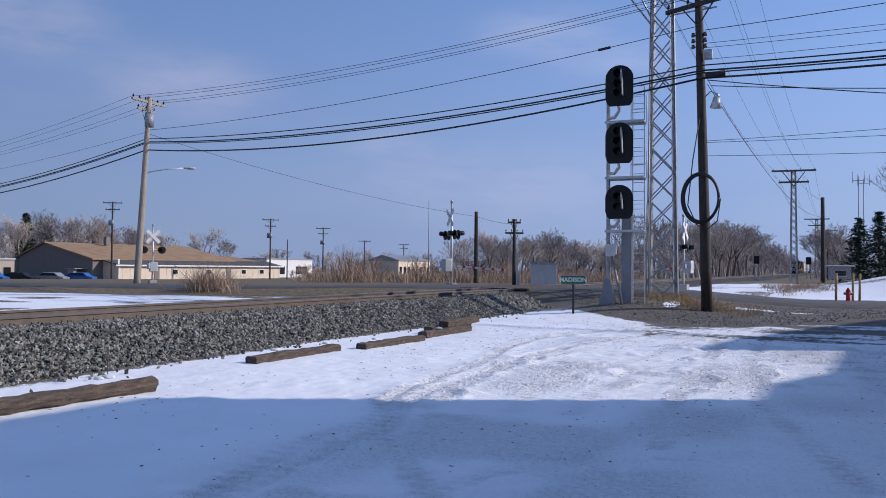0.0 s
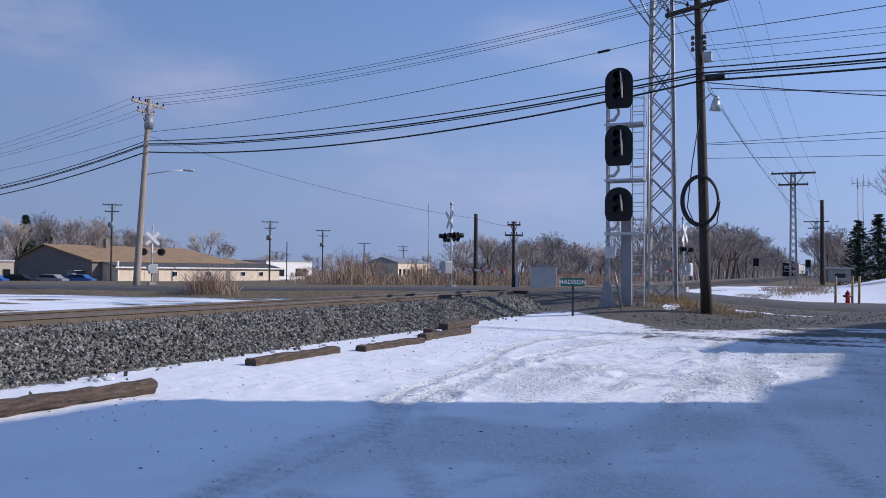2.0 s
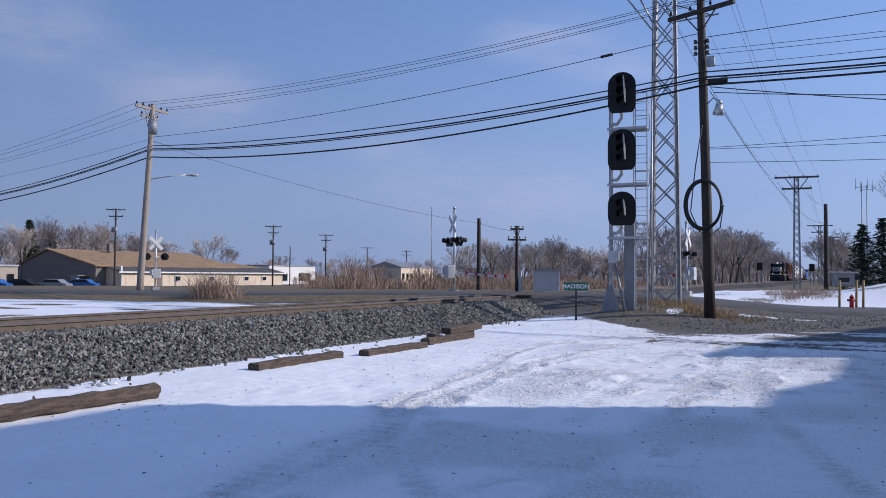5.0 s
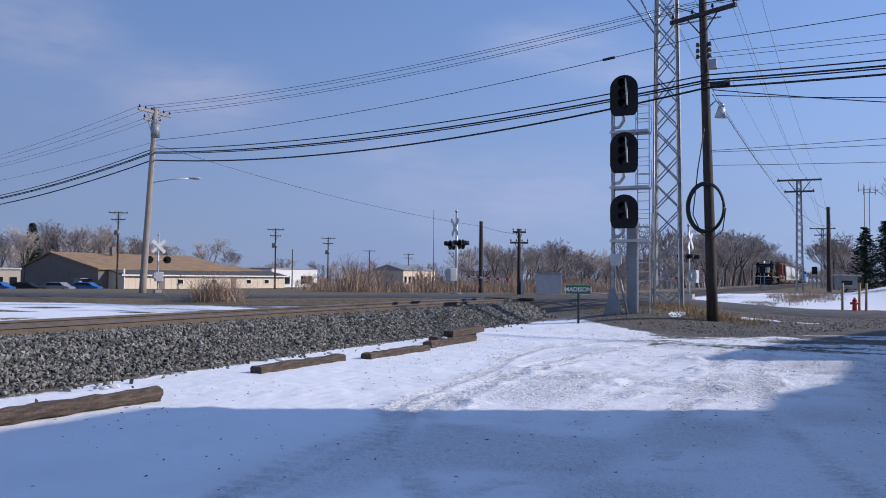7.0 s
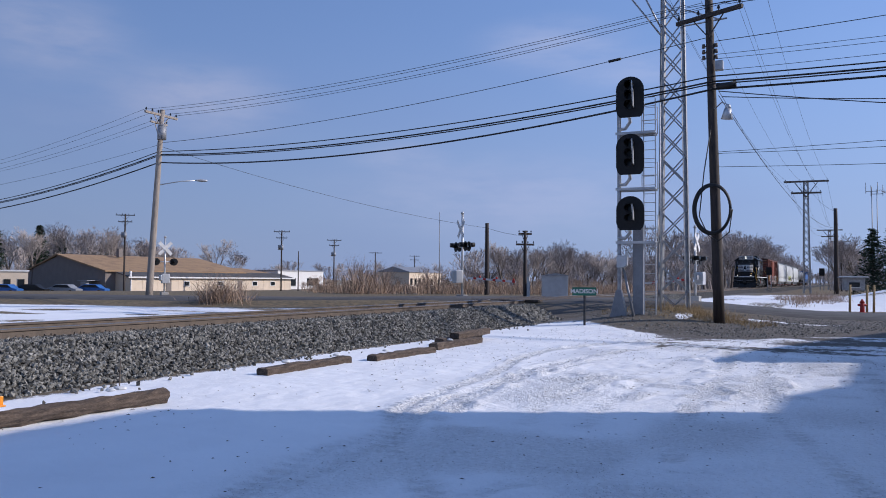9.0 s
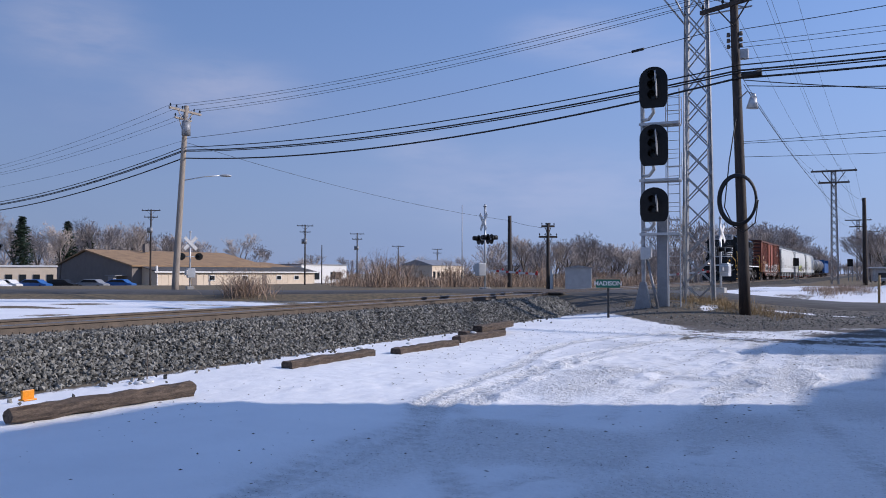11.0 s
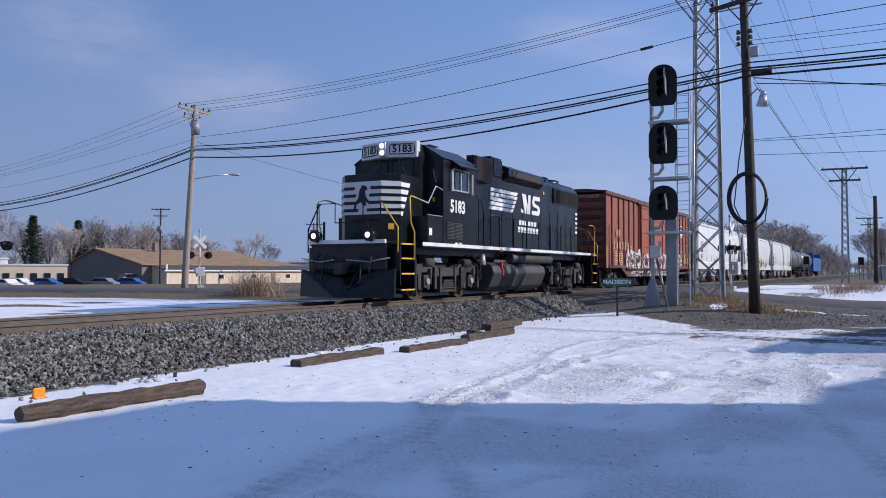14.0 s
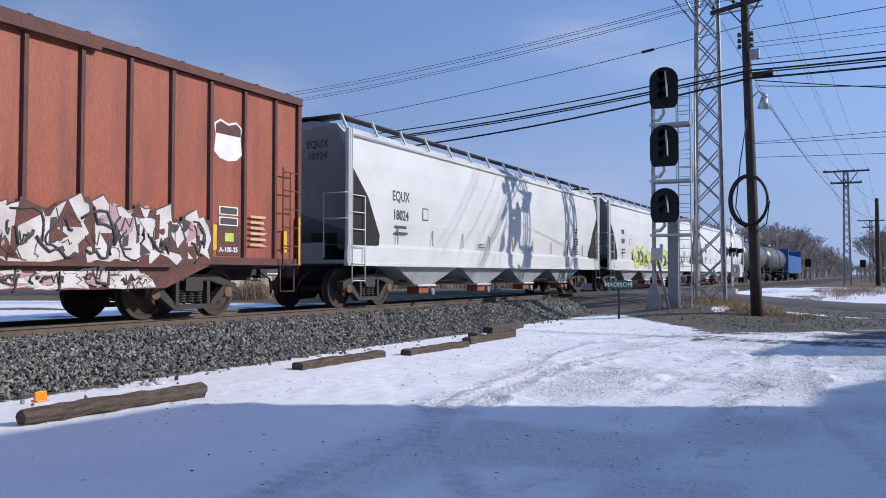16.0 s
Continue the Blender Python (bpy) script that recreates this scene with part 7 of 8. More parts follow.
        part("end_rail", bars(0.02, [(-1.05, e * 8.55, 1.6), (-1.05, e * 8.55, 2.62), (-0.45, e * 8.55, 2.62), (-0.45, e * 8.55, 2.1), (0.45, e * 8.55, 2.1), (0.45, e * 8.55, 2.62), (1.0, e * 8.55, 2.62), (1.0, e * 8.55, 1.6)]), M["loco"], T)
        for s in (-1, 1):
            part("hose", bars(0.022, [(s * 0.5, e * 8.7, 1.2), (s * 0.6, e * 8.85, 1.0), (s * 0.62, e * 8.95, 0.55), (s * 0.45, e * 9.0, 0.4)], [(s * 0.8, e * 8.7, 1.25), (s * 0.9, e * 8.85, 1.1), (s * 0.85, e * 8.9, 0.7)]), M["rubber"], T)
            part("uncoupling_lever", bars(0.018, [(s * 1.4, e * 8.75, 1.15), (s * 0.8, e * 8.78, 1.05), (s * 0.2, e * 8.95, 1.1)]), M["galv"], T)
    for s in (-1, 1):
        dl = part("ditch_light_case", made(cyl, (s * 0.86, -8.72, 1.74), (s * 0.86, -8.95, 1.74), 0.13, 0.16, 16), M["loco"], T)
        part("ditch_light", made(cyl, (s * 0.86, -8.95, 1.74), (s * 0.86, -8.97, 1.74), 0.075, 0.07, 16), M["lamp_on"], dl, "lit ditch light")
        part("ditch_light_bracket", blocks(((s * 0.86, -8.72, 1.62), (0.06, 0.24, 0.1)), ((s * 0.7, -8.7, 1.85), (0.04, 0.06, 0.55))), M["loco"], dl)
    for y in (-5.18, 5.18):
        loco_truck(T, y)
    return T


def stencil_rows(parent, y, z, lat, rows, w, material, h=0.05, gap=0.11):
    """Rows of small writing too small to read."""
    rs = random.Random(int(y * 10 + z * 100))
    for i in range(rows):
        part("writing_bar", side_patch([[(y, z - i * gap), (y, z - i * gap + h), (y + w * rs.uniform(0.6, 1), z - i * gap + h), (y + w * rs.uniform(0.6, 1), z - i * gap)]], lat, 0.002), M[material], parent)


def spray_letters(parent, lat, y0, y1, z0, z1, n, seed, fill, edge, accent):
    """Bulging painted shapes with dark outlines, no readable word."""
    rs = random.Random(seed)
    w = (y1 - y0) / n
    for i in range(n):
        cy, cz = y0 + (i + 0.5) * w, (z0 + z1) / 2 + rs.uniform(-0.04, 0.04)
        pts = []
        k = 22
        ph, lobes, lean = rs.uniform(0, 6), rs.choice([2, 3, 5]), rs.uniform(-0.25, 0.25)
        for j in range(k):
            q = 2 * math.pi * j / k
            r = 1 + 0.2 * math.sin(lobes * q + ph) + (rs.uniform(0.15, 0.4) if j % 5 == 0 else rs.uniform(-0.18, 0.06))
            b1 = (z1 - z0) * 0.47 * r * math.copysign(abs(math.sin(q)) ** 0.6, math.sin(q))
            pts.append((cy + lean * b1 + w * 0.56 * r * math.copysign(abs(math.cos(q)) ** 0.55, math.cos(q)), min(max(cz + b1, z0 - 0.02), z1 + 0.16)))
        d = 0.002 * (i % 3)
        back = [(cy + (a - cy) * rs.uniform(1.1, 1.4), cz + (b - cz) * rs.uniform(1.02, 1.2)) for a, b in pts[::2]]
        part("spray_paint", side_patch([back], lat + d - 0.001, 0.0015), M[rs.choice([accent, "graf_mauve", fill])], parent)
        out = [(cy + (a - cy) * 1.07, cz + (b - cz) * 1.05) for a, b in pts]
        part("spray_paint", side_patch([out], lat + d, 0.002), M[edge], parent)
        part("spray_paint", side_patch([pts], lat + d + 0.001, 0.003), M[fill], parent)
        # a counter and a cut that give each letter its strokes
        for _ in range(2):
            hy, hz = cy + rs.uniform(-0.25, 0.25) * w, cz + rs.uniform(-0.22, 0.22) * (z1 - z0)
            sw, sh = w * rs.uniform(0.05, 0.11), (z1 - z0) * rs.uniform(0.1, 0.26)
            part("spray_paint", side_patch([[(hy - sw, hz - sh), (hy + sw * 0.8, hz - sh * 0.8), (hy + sw, hz + sh), (hy - sw * 0.6, hz + sh * 0.9)]], lat + d + 0.003, 0.002), M[rs.choice([edge, accent])], parent)
        for _ in range(5):
            # looping inner strokes
            a0, rr, turn = rs.uniform(0, 6), rs.uniform(0.2, 0.75), rs.choice([-1, 1]) * rs.uniform(0.2, 0.45)
            bm = bmesh.new()
            line = [(lat + d + 0.003, cy + w * rr * math.cos(a0 + turn * j) * (1 - 0.06 * j), cz + (z1 - z0) * 0.5 * rr * math.sin(a0 + turn * j) + 0.02 * j * rs.choice([-1, 1])) for j in range(rs.randint(4, 9))]
            tube(bm, line, rs.choice([0.012, 0.02, 0.03]), 4)
            part("spray_line", bm, M[edge], parent)
        for _ in range(3):
            # wedges of second colours and sharp barbs
            a0, b0, c0 = rs.uniform(-0.45, 0.45) * w, rs.uniform(-0.4, 0.4) * (z1 - z0), rs.uniform(0.1, 0.3)
            q = rs.uniform(0, 6.28)
            tri = [(cy + a0 + c0 * w * 1.6 * math.cos(q + k), cz + b0 + c0 * (z1 - z0) * e * math.sin(q + k)) for k, e in ((0, 1.3), (2.0, 0.7), (2.6, 0.5), (4.0, 0.8))]
            part("spray_paint", side_patch([tri], lat + d + 0.004, 0.002), M[rs.choice([accent, edge, accent, "graf_mauve"])], parent)


def boxcar():
    T = thing("boxcar", pose(0, 0, RAIL_Z), "rusty red freight boxcar with graffiti along its side", "boxcar")
    L, W = 9.05, 1.5
    body = part("body", blocks(((0, 0, 2.7), (2 * W - 0.12, 2 * L - 0.1, 3.4))), M["boxcar"], T)
    ribs = [-8.0, -6.9, -6.0, -5.1, -4.2, -3.3, 2.8, 3.74, 4.65, 5.54, 6.45, 7.35, 8.25]
    for s in (-1, 1):
        for y in ribs:
            bm = bmesh.new()
            prism(bm, [(s * (W - 0.07), y - 0.06), (s * W, y - 0.035), (s * W, y + 0.035), (s * (W - 0.07), y + 0.06)], "z", 1.05, 4.36)
            part("side_post", bm, M["boxcar_dark"], body)
        for y in (-L + 0.05, L - 0.05):
            part("corner_post", blocks(((s * (W - 0.05), y, 2.75), (0.12, 0.12, 3.5))), M["boxcar_dark"], body, bevel=0.02)
        part("top_chord", blocks(((s * (W - 0.02), 0, 4.46), (0.1, 2 * L, 0.16)), ((s * (W + 0.01), 0, 4.4), (0.06, 2 * L, 0.04))), M["boxcar_dark"], body)
        bm = bmesh.new()
        prism(bm, [(-L, 0.98), (L, 0.98), (L, 1.12), (-L, 1.12)], "x", *sorted((s * (W - 0.08), s * (W + 0.005))))
        prism(bm, [(-6.6, 0.99), (-5.5, 0.56), (5.4, 0.56), (6.5, 0.99)], "x", *sorted((s * (W - 0.08), s * (W - 0.005))))
        part("side_sill", bm, M["boxcar_dark"], body)
        # plug and sliding doors with their battens
        for a, b in ((-3.02, -1.28), (-1.2, 1.72)):
            dr = part("door", blocks(((s * (W - 0.02), (a + b) / 2, 2.66), (0.07, b - a - 0.03, 3.34))), M["boxcar"], body, "ribbed sliding door", bevel=0.01)
            for z in (1.5, 2.15, 2.9, 3.65, 4.2):
                part("batten", blocks(((s * (W + 0.03), (a + b) / 2, z), (0.05, b - a - 0.1, 0.07))), M["boxcar"], dr)
            for y in (a + 0.05, b - 0.05):
                part("door_post", blocks(((s * (W + 0.03), y, 2.66), (0.06, 0.08, 3.3))), M["boxcar"], dr)
        part("lock_rod", bars(0.025, [(s * (W + 0.08), -1.16, 1.1), (s * (W + 0.08), -1.16, 4.2)], [(s * (W + 0.08), -1.32, 1.1), (s * (W + 0.08), -1.32, 4.2)]), M["boxcar_dark"], body)
        part("lock_handle", bars(0.02, [(s * (W + 0.1), -1.3, 3.0), (s * (W + 0.12), -1.0, 2.9), (s * (W + 0.1), -0.85, 2.95)]), M["boxcar_dark"], body)
        part("door_track", blocks(((s * (W + 0.03), 0.2, 4.34), (0.1, 7.6, 0.06)), ((s * (W + 0.05), -0.2, 0.95), (0.14, 11.4, 0.06))), M["boxcar_dark"], body)
        for e in (-1, 1):
            y = e * (L - 0.45)
            lad = part("ladder", bars(0.016, [(s * (W + 0.09), y - 0.24, 0.9), (s * (W + 0.09), y - 0.24, 3.0)], [(s * (W + 0.09), y + 0.24, 0.9), (s * (W + 0.09), y + 0.24, 3.0)]), M["boxcar_dark"], body)
            for i in range(6):
                part("rung", bars(0.014, [(s * (W + 0.09), y - 0.24, 1.0 + i * 0.38), (s * (W + 0.09), y + 0.24, 1.0 + i * 0.38)]), M["boxcar_dark"], lad)
            part("stirrup", bars(0.02, [(s * W, y - 0.22, 1.0), (s * W, y - 0.22, 0.45), (s * W, y + 0.22, 0.45), (s * W, y + 0.22, 1.0)]), M["boxcar_dark"], body)
    bm = bmesh.new()
    prism(bm, [(-W - 0.02, 4.5), (W + 0.02, 4.5), (W + 0.02, 4.54), (0.5, 4.66), (-0.5, 4.66), (-W - 0.02, 4.54)], "y", -L, L)
    roof = part("roof", bm, M["boxcar_dark"], T)
    for i in range(19):
        part("roof_rib", blocks(((0.0, -L + 0.3 + i * 0.97, 4.56), (2 * W - 0.1, 0.07, 0.06))), M["boxcar_dark"], roof)
    for e in (-1, 1):
        for i in range(8):
            part("end_corrugation", blocks(((0, e * (L - 0.02), 1.35 + i * 0.4), (2 * W - 0.3, 0.1, 0.2))), M["boxcar_dark"], body, bevel=0.04)
        part("end_platform", blocks(((0, e * (L + 0.05), 1.0), (1.3, 0.25, 0.05))), M["galv"], body)
        coupler(T, e * (L + 0.25), e)
        freight_truck(T, e * 6.4)
    part("centre_sill", blocks(((0, 0, 0.85), (0.5, 2 * L - 0.3, 0.36)), ((0, 0, 0.95), (2.6, 2 * L - 1.0, 0.08))), M["under"], T)
    each("brake_gear", M["under"], T, ((0.4, -1.6, 0.6), (0.4, 0.9, 0.35)), ((0.5, 1.5, 0.62), (0.35, 0.6, 0.3)), ((0.9, 2.4, 0.66), (0.3, 0.4, 0.28)))
    lat = W - 0.058
    for k, ch in enumerate("260330"):
        side_sign(body, ch, 0.5, M["mark_pale"], -7.75 + k * 0.47, 2.05, W + 0.002, 0.85, 0.012)
    side_sign(body, "M P", 0.5, M["mark_pale"], -7.1, 2.62, W + 0.002, 0.8, 0.008)
    front_sign(body, "MP 260330", 0.2, M["mark_pale"], 0.75, -L - 0.06, 4.28)
    stencil_rows(body, -7.75, 1.75, W + 0.002, 7, 0.6, "mark_pale")
    stencil_rows(body, -6.75, 1.65, W + 0.002, 6, 0.5, "mark_pale")
    stencil_rows(body, 7.5, 1.9, W + 0.002, 6, 0.5, "mark_pale")
    part("data_panel", side_patch([[(6.65, 1.15), (6.65, 1.75), (7.25, 1.75), (7.25, 1.15)]], W - 0.055), M["boxcar_dark"], body)
    side_sign(body, "A-100-25", 0.13, M["loco_white"], 6.95, 1.26, W - 0.045, 1.0, 0.003)
    part("data_panel", side_patch([[(6.85, 1.42), (6.85, 1.58), (7.08, 1.58), (7.08, 1.42)]], W - 0.048), M["graf_green"], body)
    for z, c in ((1.98, "mark"), (1.78, "mark")):
        part("data_panel", side_patch([[(6.7, z - 0.06), (6.7, z + 0.1), (7.2, z + 0.1), (7.2, z - 0.06)]], W - 0.052), M["loco_white"], body)
        part("data_panel", side_patch([[(6.73, z - 0.04), (6.73, z + 0.08), (7.17, z + 0.08), (7.17, z - 0.04)]], W - 0.05), M["graf_dark"], body)
    shield = [(6.56, 3.62), (6.72, 3.72), (6.93, 3.66), (7.14, 3.72), (7.3, 3.62), (7.26, 3.4), (7.3, 3.1), (7.15, 2.98), (6.93, 2.94), (6.71, 2.98), (6.56, 3.1), (6.6, 3.4)]
    part("shield", side_patch([shield], lat), M["loco_white"], body, "white shield emblem, plain")
    part("shield_top", side_patch([[(6.6, 3.44), (6.6, 3.6), (6.72, 3.68), (6.93, 3.62), (7.14, 3.68), (7.26, 3.6), (7.26, 3.44)]], lat + 0.003), M["boxcar_dark"], body)
    for y in (-6.95, -4.95, -3.2, 0.35, 2.95, 4.75, 6.5, 8.5):
        part("reflector", side_patch([[(y, 1.25), (y, 1.72), (y + 0.09, 1.72), (y + 0.09, 1.25)]], W + 0.012 if y in (0.35,) else W + 0.001), M["yellow"], body, "yellow reflective strip")
    for e in (-1, 1):
        part("corner_reflector", side_patch([[(e * 8.96 - 0.05, 1.0), (e * 8.96 - 0.05, 2.0), (e * 8.96 + 0.05, 2.0), (e * 8.96 + 0.05, 1.0)]], W + 0.012), M["yellow"], body)
    part("placard", side_patch([[(-4.98, 1.88), (-4.98, 2.08), (-4.72, 2.08), (-4.72, 1.88)]], W + 0.002), M["yellow"], body, "yellow placard")
    part("placard", side_patch([[(-4.93, 1.95), (-4.93, 2.02), (-4.77, 2.02), (-4.77, 1.95)]], W + 0.004), M["graf_dark"], body)
    part("warning_panel", side_patch([[(-2.9, 1.55), (-2.9, 1.8), (-2.4, 1.8), (-2.4, 1.55)]], W + 0.02), M["boxcar_dark"], body)
    part("warning_panel", side_patch([[(0.9, 1.62), (0.9, 1.95), (1.35, 1.95), (1.35, 1.62)]], W + 0.02), M["tank"], body)
    # graffiti along the lower side
    spray_letters(body, W + 0.002, -5.7, -3.1, 0.98, 1.85, 5, 11, "graf_white", "graf_dark", "boxcar_dark")
    spray_letters(body, W + 0.018, -3.0, 1.7, 1.02, 1.72, 9, 12, "graf_white", "graf_dark", "graf_mauve")
    spray_letters(body, W + 0.002, 1.8, 6.3, 0.98, 1.88, 7, 13, "graf_white", "graf_dark", "boxcar_dark")
    spray_letters(body, W - 0.004, -4.6, 5.0, 0.6, 0.86, 14, 14, "graf_white", "graf_dark", "graf_mauve")
    return T


def hopper(seed, marks, graffiti=False, label="pale grey covered hopper car with roof walkway"):
    T = thing("hopper_car", pose(0, 0, RAIL_Z), label, "hopper car", "covered hoppers in the train")
    L, W = 9.5, 1.53
    # bulging side shell drawn out along the car
    prof = [(W - 0.06, 1.5), (W + 0.01, 2.1), (W + 0.02, 2.8), (W - 0.03, 3.5), (W - 0.14, 4.12), (W - 0.36, 4.34), (0.5, 4.46)]
    prof = [(a, b) for a, b in prof] + [(-a, b) for a, b in prof[::-1]]
    bm = bmesh.new()
    yl = L - 0.08
    for ya, yb in ((-yl, yl),):
        a = [bm.verts.new((p, ya, q)) for p, q in prof]
        b = [bm.verts.new((p, yb, q)) for p, q in prof]
        for i in range(len(prof) - 1):
            bm.faces.new((a[i], a[i + 1], b[i + 1], b[i]))
        bm.faces.new((a[-1], a[0], b[0], b[-1]))
    body = part("body", bm, M["hopper"], T)
    for e in (-1, 1):
        bm = bmesh.new()
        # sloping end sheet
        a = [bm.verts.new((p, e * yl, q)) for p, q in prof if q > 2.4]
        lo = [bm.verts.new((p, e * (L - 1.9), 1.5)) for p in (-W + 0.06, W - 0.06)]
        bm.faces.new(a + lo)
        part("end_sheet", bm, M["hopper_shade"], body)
        for s in (-1, 1):
            bm = bmesh.new()
            prism(bm, [(e * (L - 0.02), 1.0), (e * (L - 0.02), 4.2), (e * (L - 0.2), 4.2), (e * (L - 0.2), 1.0)], "x", *sorted((s * (W - 0.06), s * (W + 0.03))))
            part("end_post", bm, M["hopper"], body)
            # flat black plate laid on the side to draw the opening's shade
            bm = bmesh.new()
            prism(bm, [(e * (L - 0.2), 3.3), (e * (L - 0.85), 2.65), (e * (L - 1.35), 1.75), (e * (L - 1.3), 1.5), (e * (L - 0.2), 1.5)], "x", *sorted((s * (W + 0.012), s * (W + 0.022))))
            part("end_opening_shade", bm, M["under"], body, "black plate painted as the shaded opening under the slope sheet")
            lad = part("ladder", bars(0.016, [(s * (W + 0.08), e * (L - 0.1), 0.6), (s * (W + 0.08), e * (L - 0.1), 4.3)], [(s * (W + 0.08), e * (L - 0.62), 0.6), (s * (W + 0.08), e * (L - 0.62), 2.65)]), M["hopper"], body)
            for i in range(6):
                part("rung", bars(0.013, [(s * (W + 0.08), e * (L - 0.1), 0.65 + i * 0.4), (s * (W + 0.08), e * (L - 0.62), 0.65 + i * 0.4)]), M["hopper"], lad)
        part("end_rail", bars(0.016, [(0.9, e * (L + 0.05), 1.2), (0.9, e * (L + 0.05), 2.7), (1.55, e * (L + 0.02), 2.7)], [(0.9, e * (L + 0.05), 2.1), (1.55, e * (L + 0.02), 2.1)]), M["hopper"], body)
        part("end_rail", bars(0.016, [(-0.9, e * (L + 0.05), 1.2), (-0.9, e * (L + 0.05), 2.7), (-1.55, e * (L + 0.02), 2.7)]), M["hopper"], body)
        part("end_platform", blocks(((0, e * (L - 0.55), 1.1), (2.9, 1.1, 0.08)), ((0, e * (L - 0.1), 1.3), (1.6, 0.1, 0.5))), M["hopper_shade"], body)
        part("brake_box", blocks(((0.5, e * (L - 0.5), 1.5), (0.5, 0.4, 0.6))), M["under"], body, bevel=0.03)
        coupler(T, e * (L + 0.25), e)
        freight_truck(T, e * (L - 1.55))
    for s in (-1, 1):
        bm = bmesh.new()
        prism(bm, [(s * (W - 0.08), 1.0), (s * (W + 0.05), 1.0), (s * (W + 0.05), 1.06), (s * (W + 0.02), 1.08), (s * (W + 0.02), 1.46), (s * (W - 0.05), 1.54)], "y", -L, L)
        part("side_sill", bm, M["hopper"], body)
        part("top_rail", bars(0.045, [(s * (W - 0.11), -L + 0.1, 4.1), (s * (W - 0.11), L - 0.1, 4.1)]), M["hopper"], body)
        for i in range(9):
            y = -7.3 + i * 1.82
            part("hat_mark", blocks(((s * (W + 0.018), y, 1.78), (0.012, 0.03, 0.42))), M["rust"], body)
    # roof walk
    walkway = part("roof_walk", blocks(((0, 0, 4.56), (0.7, 2 * L - 0.2, 0.04)), ((1.0, 0, 4.58), (0.3, 2 * L - 0.4, 0.035)), ((-1.0, 0, 4.58), (0.3, 2 * L - 0.4, 0.035)), ((0, -L + 0.4, 4.57), (2.4, 0.5, 0.035)), ((0, L - 0.4, 4.57), (2.4, 0.5, 0.035))), M["grille"], T, "grey grating roof walkway")
    for i in range(15):
        y = -L + 0.25 + i * (2 * L - 0.5) / 14
        for s in (-1, 1):
            part("walk_support", made(bar, (s * 1.17, y, 4.6), (s * 1.34, y, 4.24), 0.05), M["hopper"], walkway)
    part("hatch_cover", blocks(((0, 0, 4.5), (0.85, 2 * L - 1.6, 0.1))), M["hopper"], T, bevel=0.02)
    # discharge bays
    for k in (-5.45, -1.8, 1.85, 5.5):
        # bays wear the darker paint, their underside shade put into the colour
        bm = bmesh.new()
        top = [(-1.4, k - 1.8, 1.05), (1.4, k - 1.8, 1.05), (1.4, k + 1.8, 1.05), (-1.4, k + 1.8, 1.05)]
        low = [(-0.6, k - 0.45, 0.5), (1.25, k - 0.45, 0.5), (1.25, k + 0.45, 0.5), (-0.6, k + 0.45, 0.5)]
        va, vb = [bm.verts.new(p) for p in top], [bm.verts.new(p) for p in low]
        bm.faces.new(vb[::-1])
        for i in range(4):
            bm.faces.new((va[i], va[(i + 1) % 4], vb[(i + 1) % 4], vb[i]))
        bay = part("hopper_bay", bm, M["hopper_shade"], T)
        part("outlet_flange", blocks(((1.1, k, 0.5), (0.5, 1.0, 0.05))), M["hopper"], bay)
        part("outlet_gate", blocks(((1.05, k, 0.38), (0.4, 0.55, 0.22))), M["boxcar"], bay, "rusty red outlet gate", bevel=0.03)
        part("outlet_cap", made(cyl, (1.2, k + 0.4, 0.32), (1.32, k + 0.42, 0.32), 0.1, 0.1, 12), M["galv"], bay)
    part("brake_pipe", bars(0.03, [(1.1, -6.5, 0.62), (1.1, 6.5, 0.62)]), M["under"], T)
    part("centre_sill", blocks(((0, 0, 0.85), (0.5, 2 * L - 0.2, 0.34))), M["under"], T)
    lat = W + 0.02
    y0 = -L + 2.35
    if marks:
        side_sign(body, "EQUX", 0.36, M["mark"], y0, 2.78, lat, 0.85, 0.006)
        side_sign(body, "18024", 0.36, M["mark"], y0, 2.3, lat, 0.85, 0.006)
        front_sign(body, "EQUX", 0.24, M["mark"], 0.62, -L + 0.06, 3.88, 0, 1.0, 0.004)
        front_sign(body, "18024", 0.24, M["mark"], 0.62, -L + 0.06, 3.6, 0, 1.0, 0.004)
    else:
        stencil_rows(body, y0 - 0.3, 2.75, lat, 2, 0.7, "mark", 0.22, 0.45)
    stencil_rows(body, y0 - 0.3, 1.98, lat, 2, 0.9, "mark", 0.06, 0.16)
    stencil_rows(body, 6.3, 2.6, lat, 2, 0.4, "mark", 0.05, 0.12)
    stencil_rows(body, 6.2, 2.2, lat, 7, 0.55, "mark", 0.05, 0.1)
    stencil_rows(body, -2.6, 1.7, lat, 2, 0.5, "mark", 0.03, 0.09)
    part("emblem", side_patch([[(y0 + 1.1, 2.25), (y0 + 1.1, 2.58), (y0 + 1.4, 2.58), (y0 + 1.4, 2.25)]], lat), M["mark"], body)
    part("emblem", side_patch([[(y0 + 1.13, 2.28), (y0 + 1.13, 2.55), (y0 + 1.37, 2.55), (y0 + 1.37, 2.28)]], lat + 0.002), M["hopper"], body)
    if graffiti:
        spray_letters(body, lat, -5.2, 2.4, 1.15, 2.1, 8, seed, "graf_green", "graf_dark", "graf_white")
        spray_letters(body, lat, 2.8, 6.0, 1.15, 2.0, 4, seed + 1, "hopper", "mark", "graf_white")
    return T


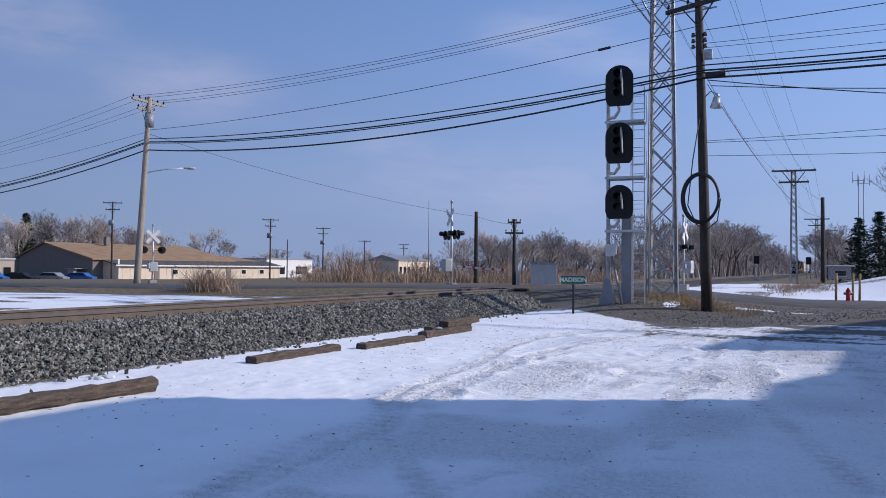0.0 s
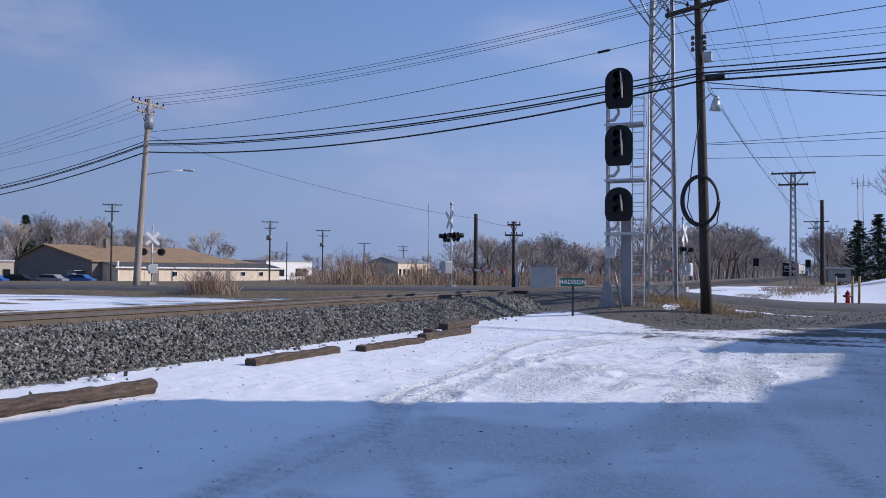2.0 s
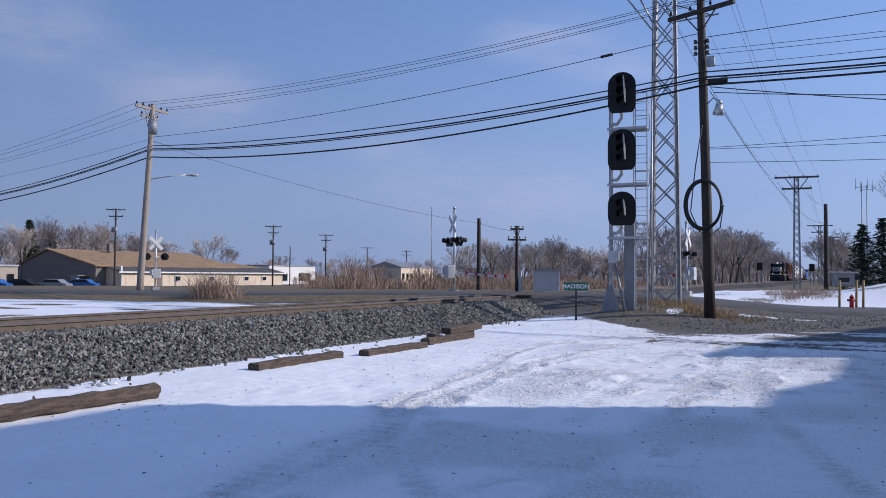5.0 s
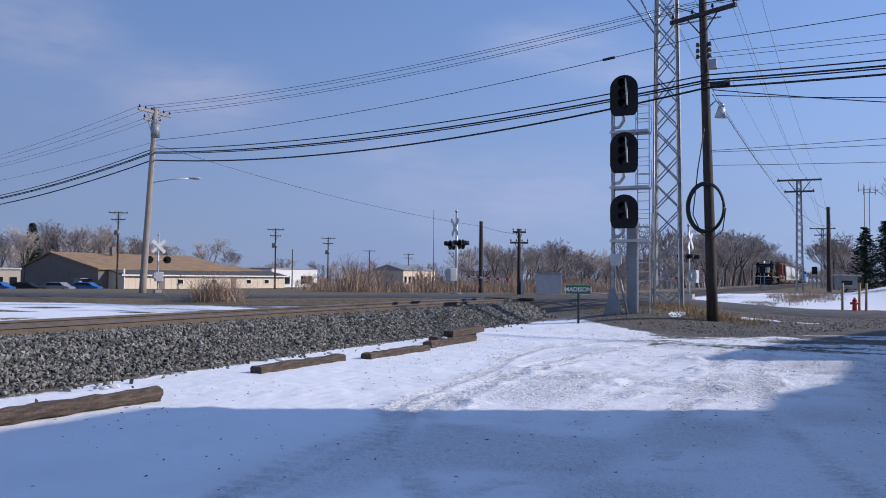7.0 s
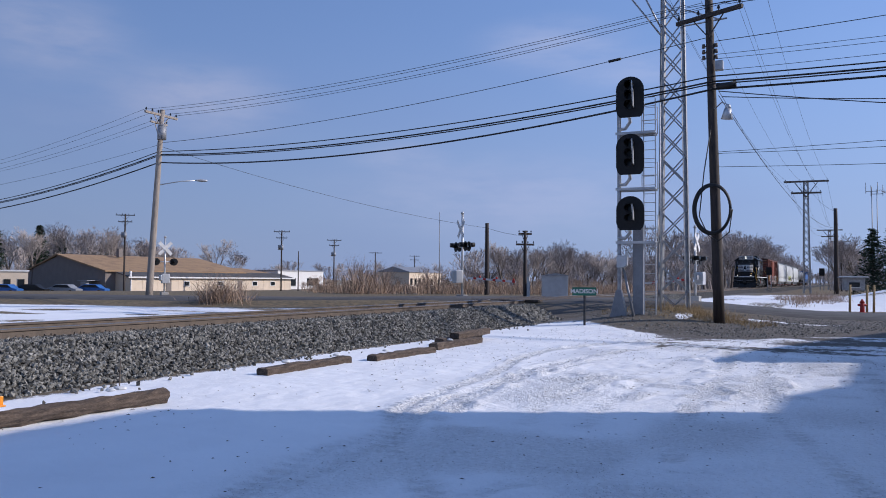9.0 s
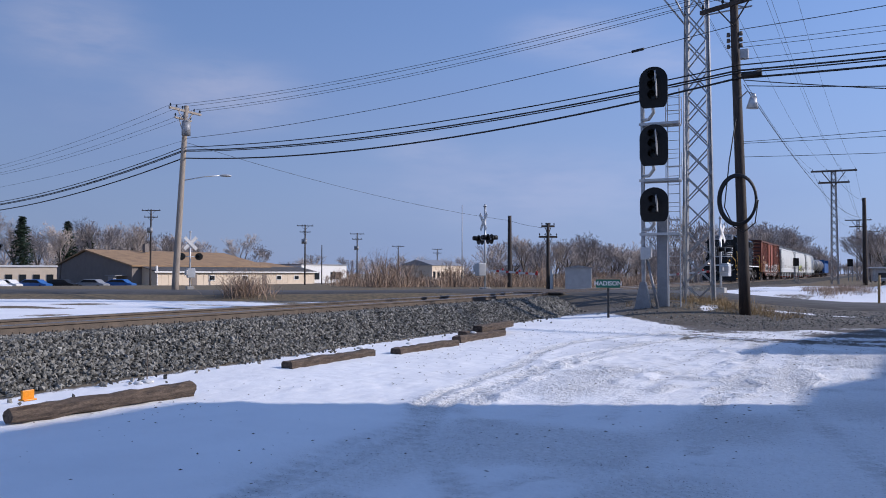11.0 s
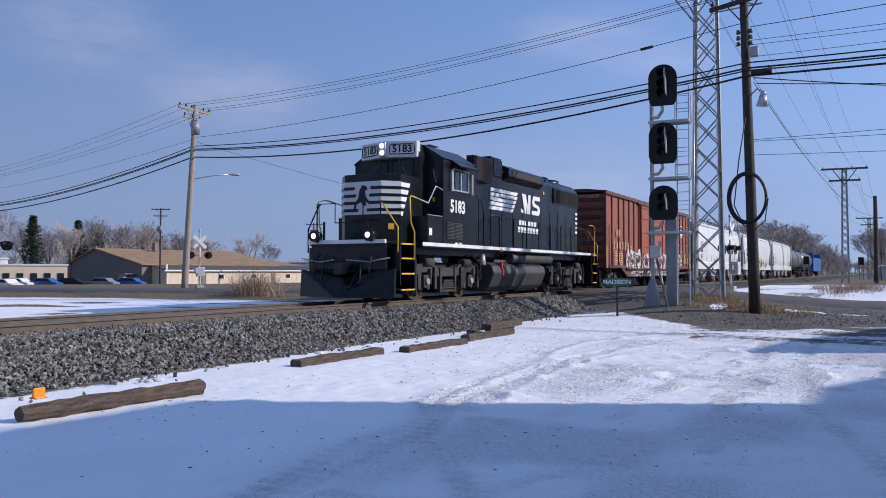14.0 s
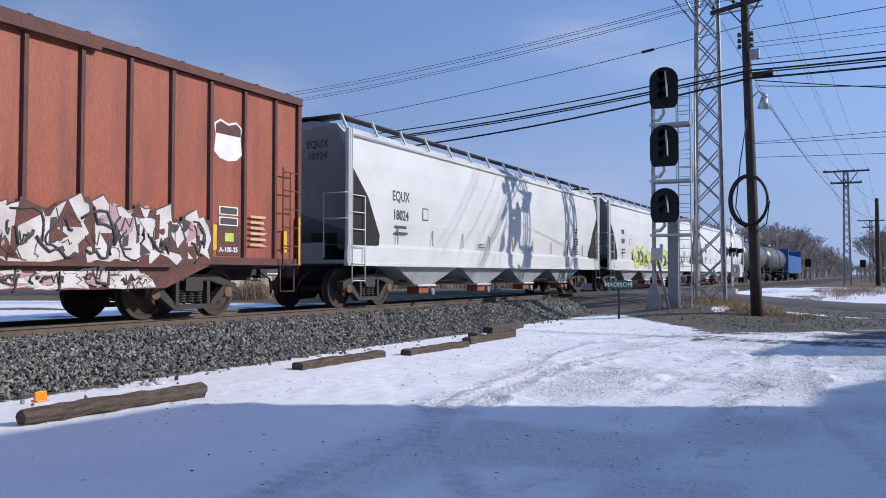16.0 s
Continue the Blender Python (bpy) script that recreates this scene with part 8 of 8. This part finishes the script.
def tank_car():
    T = thing("tank_car", pose(0, 0, RAIL_Z), "dark grey railway tank car with a top platform", "tank car", "tank cars in the train")
    bm = bmesh.new()
    n, r, zc = 28, 1.45, 2.6
    stops = [(-7.6, 0.15), (-7.5, 0.6), (-7.25, 1.0), (-6.9, 1.3), (-6.5, r), (6.5, r), (6.9, 1.3), (7.25, 1.0), (7.5, 0.6), (7.6, 0.15)]
    rings = [[bm.verts.new((q * math.cos(2 * math.pi * i / n), y, zc + q * math.sin(2 * math.pi * i / n))) for i in range(n)] for y, q in stops]
    for a, b in zip(rings, rings[1:]):
        for i in range(n):
            f = bm.faces.new((a[i], a[(i + 1) % n], b[(i + 1) % n], b[i]))
            f.smooth = True
    bm.faces.new(rings[0][::-1])
    bm.faces.new(rings[-1])
    tank = part("tank", bm, M["tankcar"], T)
    part("dome", made(cyl, (0, 0, 3.9), (0, 0, 4.4), 0.5, 0.45, 16), M["tankcar"], tank)
    for s in (-1, 1):
        part("top_rail", bars(0.025, [(s * 0.9, -1.3, 4.0), (s * 0.9, -1.3, 4.75), (s * 0.9, 1.3, 4.75), (s * 0.9, 1.3, 4.0)], [(s * 0.9, -1.3, 4.4), (s * 0.9, 1.3, 4.4)]), M["under"], T)
        part("ladder", bars(0.02, [(s * 1.5, -0.2, 0.8), (s * 1.5, -0.2, 2.9), (s * 1.0, -0.2, 3.9)], [(s * 1.5, 0.2, 0.8), (s * 1.5, 0.2, 2.9), (s * 1.0, 0.2, 3.9)]), M["under"], T)
        part("side_rail", bars(0.03, [(s * 1.5, -7.9, 1.15), (s * 1.5, 7.9, 1.15)]), M["under"], T)
    for y in (-5.9, 5.9):
        part("band", made(cyl, (0, y - 0.1, zc), (0, y + 0.1, zc), r + 0.015, n=28), M["under"], T)
        part("saddle", blocks(((0, y, 1.25), (2.4, 1.0, 0.5))), M["under"], T)
        freight_truck(T, y)
    for e in (-1, 1):
        part("stub_sill", blocks(((0, e * 7.4, 0.95), (0.6, 1.8, 0.4)), ((0, e * 8.0, 1.1), (2.9, 0.5, 0.06))), M["under"], T)
        coupler(T, e * 8.3, e)
    return T


def bulkhead_car():
    T = thing("bulkhead_flatcar", pose(0, 0, RAIL_Z), "blue railway car with a tall end bulkhead", "flat car")
    part("deck", blocks(((0, 0, 1.15), (2.9, 16.4, 0.35)), ((0, 0, 0.85), (0.6, 16.6, 0.4))), M["blue"], T, bevel=0.02)
    for e in (-1, 1):
        part("bulkhead", blocks(((0, e * 8.0, 2.7), (2.9, 0.3, 2.9))), M["blue"], T, bevel=0.02)
        for x in (-1.2, -0.4, 0.4, 1.2):
            part("bulkhead_post", blocks(((x, e * 8.2, 2.6), (0.15, 0.12, 2.7))), M["blue"], T)
        freight_truck(T, e * 6.2)
        coupler(T, e * 8.4, e)
    for s in (-1, 1):
        part("side_wall", blocks(((s * 1.4, 0, 2.3), (0.1, 16.0, 2.0))), M["blue"], T)
    return T


def train_pose(t, offset):
    """A vehicle whose middle is offset metres behind the front axle."""
    y = 9.26 + 20.1 * (14.5 - t) + offset
    a, b = float(track_x(y - 5)), float(track_x(y + 5))
    return pose((a + b) / 2, y, RAIL_Z, 0, 0, -math.degrees(math.atan2(b - a, 10)))


hopper_1 = hopper(1, True, label="pale grey covered hopper car, clean side with dark lettering")
hopper_2 = hopper(2, False, True, "pale grey covered hopper car with green graffiti")
hopper_3 = hopper(3, False)
tank_1 = tank_car()
tank_2 = copy_thing(tank_1, pose(0, 0, RAIL_Z))
TRAIN = [(locomotive(), 6.55), (boxcar(), 25.2), (hopper_1, 45.4), (hopper_2, 65.9), (hopper_3, 86.4), (tank_1, 105.6), (tank_2, 122.8), (bulkhead_car(), 140.2)]


def motions():
    for car, offset in TRAIN:
        walk(car, [(t / 4, train_pose(t / 4, offset)) for t in range(65)])


motions()
